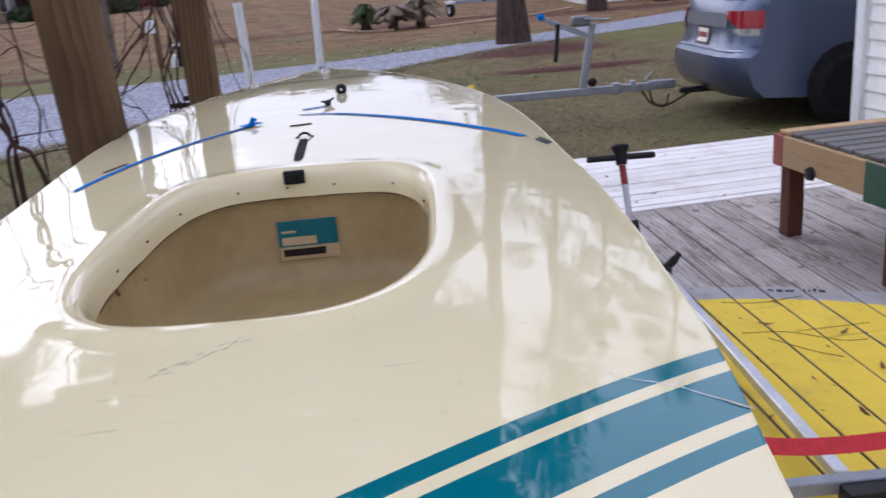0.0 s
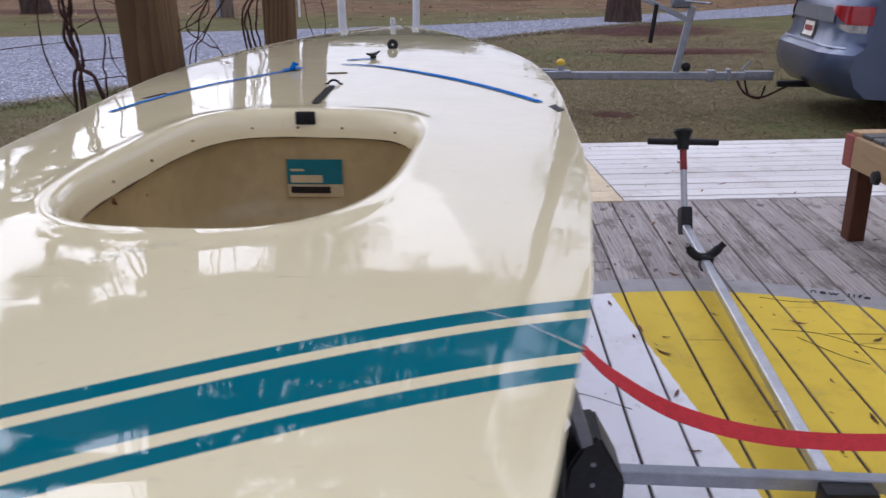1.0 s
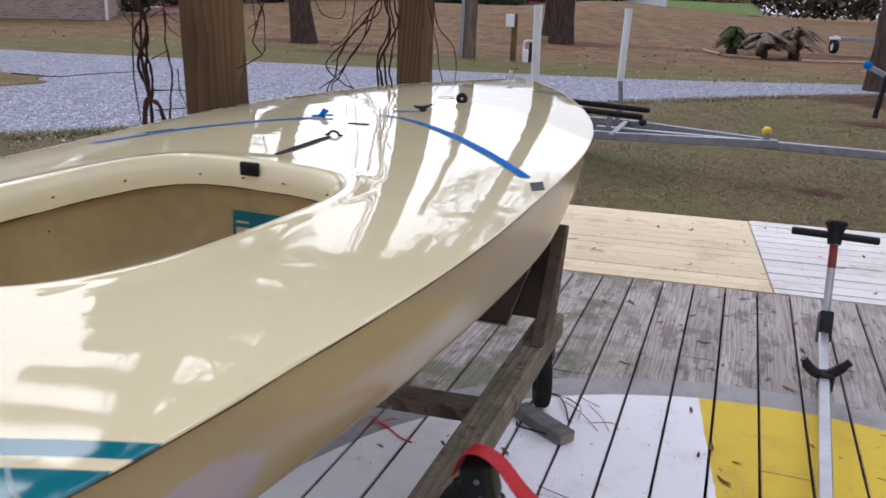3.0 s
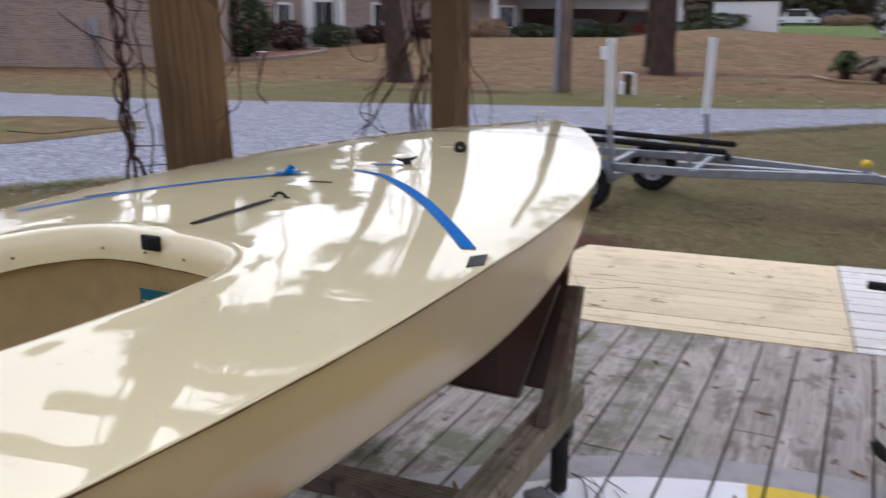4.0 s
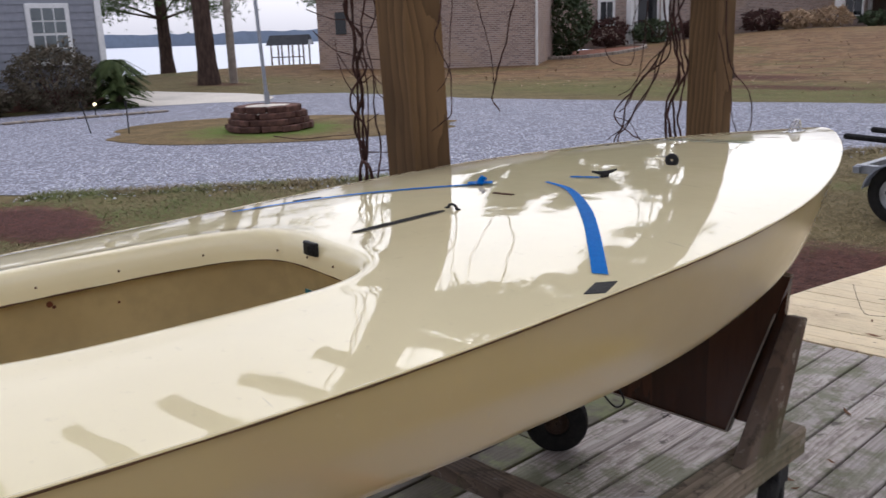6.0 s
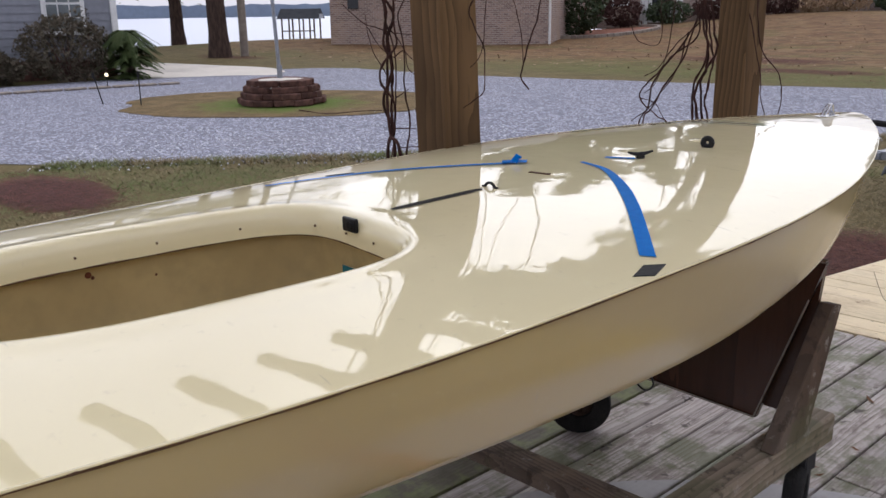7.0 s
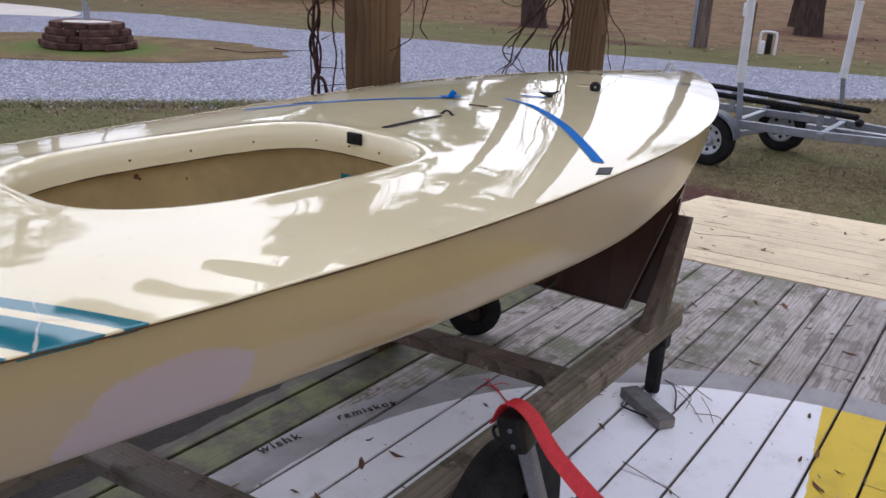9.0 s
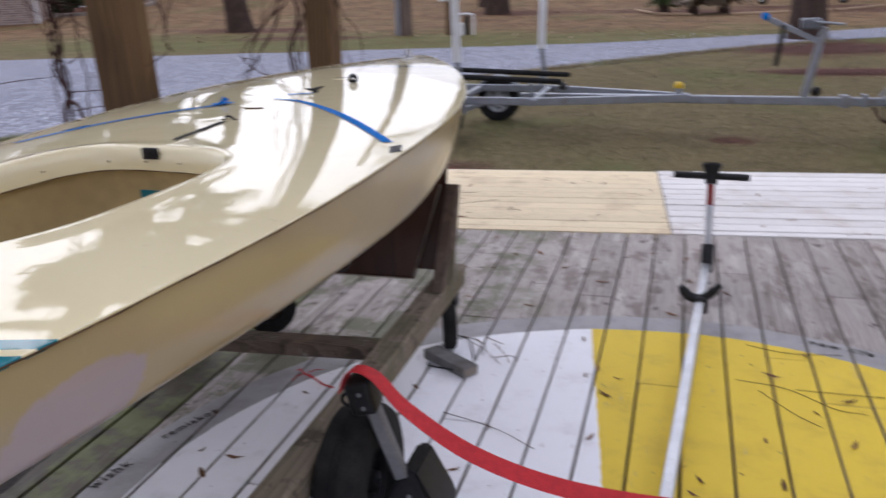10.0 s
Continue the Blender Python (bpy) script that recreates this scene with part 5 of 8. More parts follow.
tagged(finish("wire_loop", bm, M_BLACK, 60), "loose loop of black wire hanging from the bunk", "wire")

# ---- pergola posts, overhead beams and vines ----
def pergola_post(x0, x1, y0, y1, top, lean, label):
    root = thing("pergola_post", label, "post", "pergola posts")
    bm = box(x0, x1, y0, y1, GROUND, top, 0.006)
    for v in bm.verts:
        v.co.x += lean[0] * (v.co.z - 1.0)
        v.co.y += lean[1] * (v.co.z - 1.0)
    part("shaft", bm, M_POST2 if y0 > 4 else M_POST, root)
    return root
pergola_post(-0.739, -0.589, 2.668, 2.82, 2.95, (-0.03, -0.02), "brown treated timber post wrapped by dry vines")
pergola_post(-0.708, -0.567, 4.418, 4.576, 2.95, (0, 0), "brown treated timber post with a tangle of vines")
pergola_post(-0.72, -0.58, 0.70, 0.84, 2.95, (0, 0), "brown treated timber post behind the boat")
pergola_post(-0.72, -0.58, -1.2, -1.06, 2.95, (0, 0), "brown treated timber post behind the boat")

def pergola_top():
    for x in (-0.65,):
        b = thing("pergola_beam", "brown timber beam across the posts", "beam")
        part("beam", beam((x - 0.06, -2.95, 2.95 + 0.07), (x - 0.06, 6.2, 2.95 + 0.07), 0.045, 0.19, 0.004), M_POST, b)
        part("beam", beam((x + 0.1, -2.95, 2.95 + 0.07), (x + 0.1, 6.2, 2.95 + 0.07), 0.045, 0.19, 0.004), M_POST, b)
    r = thing("rafter", "brown timber pergola rafter with a sawn tail", "rafter", "pergola rafters", m=pose(0, -2.83, 3.12))
    part("timber", beam((-2.25, 0, 0.07), (0.95, 0, 0.07), 0.09, 0.14, 0.004), M_POST, r)
    for i in range(1, 19):
        copy_thing(r, pose(0, -2.83 + 0.49 * i, 3.12))
    rnd = random.Random(31)
    vs, fs = [], []
    while len(fs) < 2300:
        x, y = rnd.uniform(-1.7, 0.8), 6.3 - 4.6 * rnd.random() ** 1.6
        if noise.noise((x * 2.6, y * 2.6, 9)) + rnd.gauss(0, 0.12) < -0.22 or x < -1.2 + 0.35 * (4.2 - y):
            continue
        a, L, w = rnd.uniform(0, 6.28), rnd.uniform(0.12, 0.5), rnd.uniform(0.003, 0.012)
        d, s = Vector((math.cos(a), math.sin(a), rnd.gauss(0, 0.2))) * L, Vector((-math.sin(a), math.cos(a), rnd.gauss(0, 0.5))) * w
        c = Vector((x, y, 3.30 + rnd.uniform(-0.02, 0.15)))
        b = len(vs)
        vs += [c - d - s, c - d + s, c + s * 1.3, c + d, c - s * 1.3]
        fs.append((b, b + 1, b + 2, b + 3, b + 4))
    # unseen clump added past the rafter tails to dim the deck's reflection
    while len(fs) < 3000:
        x, y = rnd.uniform(-3.6, -0.7), rnd.uniform(3.9, 6.3)
        e = ((x + 2.1) / 0.85) ** 2 + ((y - 4.75) / 0.42) ** 2
        if e + 0.9 * noise.noise((x * 1.9, y * 1.9, 4)) + rnd.gauss(0, 0.1) > 0.95:
            continue
        a, L, w = rnd.uniform(0, 6.28), rnd.uniform(0.08, 0.3), rnd.uniform(0.008, 0.024)
        d, s = Vector((math.cos(a), math.sin(a), rnd.gauss(0, 0.4))) * L, Vector((-math.sin(a), math.cos(a), rnd.gauss(0, 0.8))) * w
        c = Vector((x, y, 3.22 + rnd.gauss(0, 0.09)))
        b = len(vs)
        vs += [c - d - s, c - d + s, c + s * 1.3, c + d, c - s * 1.3]
        fs.append((b, b + 1, b + 2, b + 3, b + 4))
    me = bpy.data.meshes.new("vine_mat")
    me.from_pydata(vs, [], fs)
    me.materials.append(M_VINE)
    tagged(new("vine_mat", me), "dry tangled vines over the pergola rafters, out of view", "vine", kind="stuff")
pergola_top()

def vine(ctrl, r0, r1, label, group="vines on the posts", n=6, wob=0.004, seed=0, kink=1.0):
    """A woody stem through the points, with kinks and swollen nodes."""
    rnd = random.Random(seed)
    c = [Vector(p) + Vector((rnd.gauss(0, wob), rnd.gauss(0, wob), rnd.gauss(0, wob))) for p in ctrl]
    pts = spline(c, n)
    def shake(p, f, k):
        return Vector((noise.noise(p * f + Vector((seed, 0, 0))), noise.noise(p * f + Vector((0, seed, 5))), 0)) * k
    pts = [p + shake(p, 7, 0.012 * kink) + shake(p, 24, 0.006 * kink) for p in pts]
    rs = [0.55 * (r0 + (r1 - r0) * i / (len(pts) - 1)) * rnd.choice((0.85, 0.95, 1.0, 1.25)) for i in range(len(pts))]
    bm = tube(pts, rs, 6)
    return tagged(finish("vine", bm, M_VINE, 60), label, "vine", group)

def vines():
    rnd = random.Random(3)
    STEM, TENDRIL, CROSS, HANG = "brown woody vine climbing the post", "thin dry tendril curling off the post", "crossing dry vine stem", "dry brown vine hanging from the pergola"
    A, B = 2.70, 4.42
    # climbing bundle beside the first post
    for k, (low, high) in enumerate((((-0.90, -0.90, -0.92, -0.91, -0.94, -0.95, -0.97), 0.010), ((-0.83, -0.88, -0.91, -0.91, -0.92, -0.92, -0.94), 0.011), ((-0.91, -0.89, -0.91, -0.92, -0.89, -0.89, -0.86), 0.009), ((-0.82, -0.83, -0.80, -0.83, -0.83, -0.84, -0.83), 0.006), ((-0.93, -0.91, -0.93, -0.90, -0.93, -0.92, -0.93), 0.012))):
        pts = [(low[0] + rnd.gauss(0, 0.01), A, GROUND), (low[0], A + 0.02, 0.4)] + [(x, A + rnd.gauss(0, 0.012), 0.97 + 0.1 * i) for i, x in enumerate(low)]
        pts += [(low[-1] + 0.05 + rnd.gauss(0, 0.04), A + rnd.gauss(0, 0.03), z) for z in (1.8, 2.1, 2.5)] + [(-0.74 + rnd.gauss(0, 0.03), A, 3.02)]
        vine(pts, high, high * 0.6, STEM, seed=k + 1)
    for k, pts in enumerate((((-0.93, 1.43), (-0.87, 1.38), (-0.81, 1.32), (-0.74, 1.30)), ((-1.22, 1.57), (-1.07, 1.54), (-0.97, 1.53), (-0.88, 1.51), (-0.75, 1.50)), ((-1.2, 1.50), (-1.08, 1.44), (-1.01, 1.42), (-0.94, 1.40), (-0.81, 1.40), (-0.75, 1.41)), ((-1.5, 1.10), (-1.3, 1.11), (-1.12, 1.12), (-0.92, 1.14)), ((-0.91, 1.08), (-0.79, 1.09), (-0.735, 1.09)), ((-0.90, 1.01), (-0.79, 1.03), (-0.735, 1.03)), ((-0.89, 1.33), (-0.83, 1.34), (-0.80, 1.29), (-0.75, 1.25)), ((-0.90, 1.19), (-0.83, 1.22)), ((-0.80, 1.16), (-0.79, 1.08), (-0.75, 1.0)), ((-0.92, 1.24), (-1.0, 1.34), (-1.05, 1.46)), ((-1.04, 1.42), (-0.97, 1.36), (-0.9, 1.32)), ((-0.91, 1.55), (-0.83, 1.52), (-0.74, 1.56)))):
        vine([(x, A + 0.01 * (k % 3), z) for x, z in pts], 0.0038, 0.0022, TENDRIL, seed=40 + k, kink=0.6)
    # long arc swinging out behind the first post
    vine([(-0.92, A, 1.62), (-1.03, 2.78, 1.48), (-1.09, 2.86, 1.32), (-1.11, 2.88, 1.15), (-1.03, 2.80, 1.0), (-0.93, A, 0.93)], 0.006, 0.004, "long looping dry vine beside the post", seed=7, kink=0.6)
    # stems on the near face and hanging strands
    vine([(-0.63, 2.84, 3.06), (-0.58, 2.80, 2.2), (-0.49, A, 1.60), (-0.51, A, 1.47), (-0.52, A, 1.44), (-0.50, A, 1.41), (-0.46, A, 1.36), (-0.46, A, 1.29), (-0.47, A, 1.24), (-0.51, A, 1.20), (-0.57, 2.72, 1.17)], 0.005, 0.003, HANG, seed=8, kink=0.4)
    vine([(-0.50, 2.74, 3.10), (-0.47, 2.72, 2.2), (-0.44, A, 1.60), (-0.45, A, 1.50), (-0.47, A, 1.34), (-0.51, A, 1.30)], 0.0035, 0.002, HANG, seed=18, kink=0.5)
    vine([(-0.70, 3.30, 3.06), (-0.73, 3.30, 2.2), (-0.74, 3.30, 1.7), (-0.77, 3.30, 1.52), (-0.79, 3.30, 1.42), (-0.83, 3.30, 1.34), (-0.85, 3.30, 1.26), (-0.86, 3.30, 1.22), (-0.83, 3.30, 1.18)], 0.006, 0.005, HANG, seed=9, kink=0.9)
    vine([(-0.73, 3.30, 3.06), (-0.90, 3.30, 2.3), (-0.97, 3.30, 1.75), (-0.94, 3.30, 1.58), (-0.90, 3.30, 1.47), (-0.86, 3.30, 1.38), (-0.85, 3.30, 1.28)], 0.004, 0.003, HANG, seed=10, kink=0.6)
    # tangle beside the second post
    for k, (x0, x1) in enumerate(((-0.78, -0.74), (-0.76, -0.77), (-0.80, -0.78), (-0.73, -0.75))):
        pts = [(x0, B, GROUND), (x0 + 0.02, B + 0.02, 0.4), (x0, B, 0.95), (x0 - 0.01, B, 1.11), (x1 + 0.03, B - 0.01, 1.26), (x1, B, 1.40), (x1 - 0.03, B, 1.55), (x1 + 0.02, B, 1.8), (x1, B, 2.2), (x1 + 0.02, B, 2.6), (-0.70, B + 0.02, 3.02)]
        vine(pts, 0.012 - 0.001 * k, 0.007, STEM, seed=70 + k, kink=1.3)
    for k, (pts, r) in enumerate(((((-0.72, 1.63), (-0.79, 1.46), (-0.82, 1.34), (-0.92, 1.25), (-1.02, 1.16), (-1.11, 1.05), (-1.01, 0.97), (-0.94, 0.92), (-0.86, 0.6), (-0.8, GROUND)), 0.008), (((-0.83, 1.9), (-0.83, 1.58), (-0.81, 1.46), (-0.85, 1.35), (-1.02, 1.13), (-1.05, 1.0), (-1.11, 0.9), (-1.15, 0.5), (-1.1, GROUND)), 0.008), (((-0.78, 1.45), (-0.87, 1.24), (-0.96, 1.11), (-1.02, 1.0), (-1.06, 0.9), (-1.08, 0.4), (-1.05, GROUND)), 0.0075), (((-1.21, 1.45), (-1.15, 1.34), (-1.09, 1.30), (-1.02, 1.30), (-1.0, 1.38), (-1.0, 1.50), (-0.9, 1.75), (-0.78, 1.95)), 0.004), (((-0.90, 1.8), (-0.95, 1.46), (-0.97, 1.24), (-1.02, 1.13), (-1.07, 1.07)), 0.005), (((-0.77, 1.55), (-0.84, 1.43), (-0.94, 1.50), (-0.99, 1.49)), 0.005), (((-0.80, 1.40), (-0.93, 1.30), (-1.0, 1.2), (-1.08, 1.16)), 0.005), (((-0.85, 1.36), (-0.90, 1.2), (-1.03, 1.02), (-1.15, 0.93)), 0.006), (((-1.1, 1.05), (-1.0, 1.02), (-0.9, 0.9), (-0.86, 0.8)), 0.004), (((-0.76, 1.72), (-0.95, 1.62), (-1.05, 1.66)), 0.004))):
        vine([(x, B - 0.012 * (k % 3), z) for x, z in pts], r, r * 0.65, CROSS, seed=20 + k, kink=0.9)
    vine([(-0.56, 4.50, 3.02), (-0.55, 4.46, 2.0), (-0.53, B, 1.5), (-0.49, B, 1.29), (-0.42, B, 1.20), (-0.39, B, 1.10), (-0.39, B, 1.0)], 0.006, 0.004, HANG, seed=11, kink=0.6)
    vine([(-0.565, 4.43, 1.45), (-0.52, B, 1.30), (-0.49, B, 1.16), (-0.47, B, 1.08), (-0.45, B, 0.98)], 0.005, 0.003, HANG, seed=12, kink=0.6)
vines()

# ---- matt surfaces have little sheen ----
for mt, level in ((M_TAPE, 0.08), (M_BLACK, 0.25), (M_RUBBER, 0.2), (M_INK, 0.1), (M_CARPET, 0.1), (M_VINE, 0.15), (M_BARK, 0.1), (M_POST, 0.2), (M_POST2, 0.2), (M_OLD, 0.2), (M_OLDX, 0.2), (M_OLDZ, 0.2), (M_LAWN, 0.1), (M_ISLAND, 0.1), (M_GRAVEL, 0.2), (M_TWIGGY, 0.15), (M_NEEDLE, 0.2), (M_LEAF, 0.25), (M_FROND, 0.2), (M_BLOCK, 0.15), (M_LEAF_LITTER, 0.15), (M_LEG, 0.2), (M_DARK_SLAT, 0.35), (M_BRICK, 0.2), (M_WOODPOLE, 0.1), (M_BOARD, 0.3), (M_EDGE, 0.1), (M_METAL_ROOF, 0.05)):
    mt.node_tree.nodes["Principled BSDF"].inputs["Specular IOR Level"].default_value = level

# ---- boat trailer on the grass ----
def trailer():
    root = thing("boat_trailer", "galvanised boat trailer with black bunks and white guide poles, hitched up", "trailer")
    y0, z0 = 8.86, 0.22
    A = lambda x, dy, z=z0: (x, y0 + dy - 0.045 * x, z)
    part("tongue", beam(A(-0.35, 0), A(3.2, 0), 0.075, 0.075, 0.006), M_GALV, root, "square galvanised tongue")
    for s in (-1, 1):
        part("side_rail", beam(A(-1.5, 0.50 * s, 0.24), A(-0.1, 0.50 * s, 0.24), 0.05, 0.075, 0.005), M_GALV, root)
        part("v_rail", beam(A(-0.1, 0.50 * s, 0.24), A(1.35, 0.03 * s, 0.235), 0.05, 0.075, 0.005), M_GALV, root)
        wc = (-1.05, 8.20, 0.095) if s < 0 else (-0.72, 9.55, 0.095)
        wheel("wheel", wc, 84, 0.245, 0.15, 0.145, root, "trailer tyre on a silver steel rim", M_RIM, True)
        # mudguard
        bm = bmesh.new()
        prev = None
        for k in range(13):
            a = radians(8 + k * 13.7)
            c = wc
            row = [bm.verts.new((c[0] + r_ * math.cos(a), c[1] + w_, c[2] + r_ * math.sin(a))) for w_, r_ in ((-0.105, 0.255), (-0.095, 0.272), (0.095, 0.272), (0.105, 0.255))]
            if prev:
                for q in range(3):
                    bm.faces.new((prev[q], prev[q + 1], row[q + 1], row[q]))
            prev = row
        bmesh.ops.solidify(bm, geom=bm.faces[:], thickness=0.004)
        part("mudguard", bm, M_GALV, root, "rounded steel mudguard", 50)
        part("bunk", beam(A(-1.75, 0.30 * s + 0.1, 0.47), A(0.12, 0.30 * s + 0.1, 0.40), 0.06, 0.05, 0.015), M_CARPET, root, "black carpeted bunk")
        for x in (-1.2, -0.2):
            part("bunk_bracket", beam(A(x, 0.30 * s + 0.1, 0.24), A(x, 0.30 * s + 0.1, 0.42), 0.05, 0.02, 0.003), M_GALV, root)
        px, py = (-0.90, 8.40) if s < 0 else (-0.30, 9.95)
        g = part("guide_pole", beam((px + 0.05, py, 0.22), (px, py, 0.66), 0.045, 0.045, 0.004), M_GALV, root, "steel guide upright")
        tilt = -0.015 if s < 0 else 0.02
        part("pvc_sleeve", tube([(px, py, 0.62), (px + tilt, py, 1.36)], 0.040, 16), M_PVC, g, "white plastic sleeve", 50)
        part("pole_cap", tube([(px + tilt, py, 1.36), (px + tilt * 1.05, py, 1.39)], 0.044, 16), M_PVC, g, "", 50)
    for x in (-1.48, -0.9, -0.12):
        part("crossmember", beam(A(x, -0.55, 0.235), A(x, 0.55, 0.235), 0.06, 0.06, 0.005), M_GALV, root)
    part("axle", beam((-1.05, 8.2, 0.10), (-0.72, 9.55, 0.10), 0.05, 0.05, 0.005), M_GALV, root)
    part("winch_post", beam(A(2.40, 0, 0.26), A(2.52, 0, 0.90), 0.065, 0.065, 0.005), M_GALV, root, "leaning winch post")
    part("winch_arm", beam(A(2.50, 0, 0.76), A(2.02, 0, 0.98), 0.05, 0.05, 0.004), M_GALV, root)
    part("winch", box(-0.09, 0.09, -0.06, 0.06, -0.05, 0.05, 0.015, None, Matrix.Translation(A(2.40, 0, 0.93))), M_GREY_PANEL, root, "grey hand winch", 40)
    part("winch_crank", tube([A(2.42, -0.08, 0.95), A(2.62, -0.09, 0.93), A(2.66, -0.14, 0.93)], 0.012, 8), M_GALV, root)
    part("bow_roller", lathe([(0.015, -0.04), (0.035, -0.03), (0.022, 0), (0.035, 0.03), (0.015, 0.04)], 14, None, Matrix.Translation(A(2.0, 0, 1.0)) @ pose(0, 0, 0, 90, 0, 0)), M_TAPE, root, "blue bow roller")
    part("jack", tube([A(2.12, -0.05, 0.55), A(2.16, -0.05, 0.92)], 0.022, 10), M_BLACK, root, "black hanging strap")
    part("keel_roller", lathe([(0.02, -0.045), (0.04, -0.03), (0.045, 0.0), (0.04, 0.03), (0.02, 0.045)], 16, None, Matrix.Translation(A(1.25, 0, 0.345)) @ pose(0, 0, 0, 90, 0, 0)), M_YELLOW, root, "yellow rubber keel roller", 50)
    part("roller_bracket", box(-0.03, 0.03, -0.045, 0.045, -0.06, 0.03, 0.004, None, Matrix.Translation(A(1.25, 0, 0.30))), M_GALV, root)
    part("keel_roller", lathe([(0.02, -0.04), (0.04, -0.02), (0.04, 0.02), (0.02, 0.04)], 14, None, Matrix.Translation(A(0.1, 0, 0.33)) @ pose(0, 0, 0, 90, 0, 0)), M_BLACK, root, "black keel roller", 50)
    part("stop_roller", lathe([(0.02, -0.04), (0.045, -0.02), (0.045, 0.02), (0.02, 0.04)], 14, None, Matrix.Translation(A(2.5, 0, 0.31)) @ pose(0, 0, 0, 90, 0, 0)), M_BLACK, root, "black rubber stop", 50)
    part("clamp", box(-0.04, 0.04, -0.05, 0.05, -0.055, 0.06, 0.004, None, Matrix.Translation(A(2.75, 0, z0))), M_GALV, root)
    part("clamp", box(-0.02, 0.02, -0.05, 0.05, -0.05, 0.07, 0.004, None, Matrix.Translation(A(2.92, 0, z0))), M_GALV, root)
    part("coupler", box(-0.12, 0.16, -0.045, 0.045, -0.04, 0.05, 0.015, None, Matrix.Translation(A(3.2, 0, z0)), 2), M_GALV, root, "pressed steel coupler", 40)
    part("latch", beam(A(3.05, 0, 0.27), A(3.13, 0, 0.36), 0.02, 0.02, 0.003), M_GALV, root)
    part("chain", tube(spline([A(3.0, -0.06, 0.18), A(3.08, -0.1, 0.06), A(3.25, -0.08, 0.02), A(3.5, -0.02, 0.12)], 6), 0.012, 6), M_VINE, root, "rusty safety chain")
    part("cable", tube(spline([A(3.1, 0.03, 0.18), A(3.14, 0.0, 0.04), A(3.25, -0.02, 0.0), A(3.3, 0, 0.12)], 6), 0.01, 6), M_BLACK, root, "black wiring loop")
trailer()

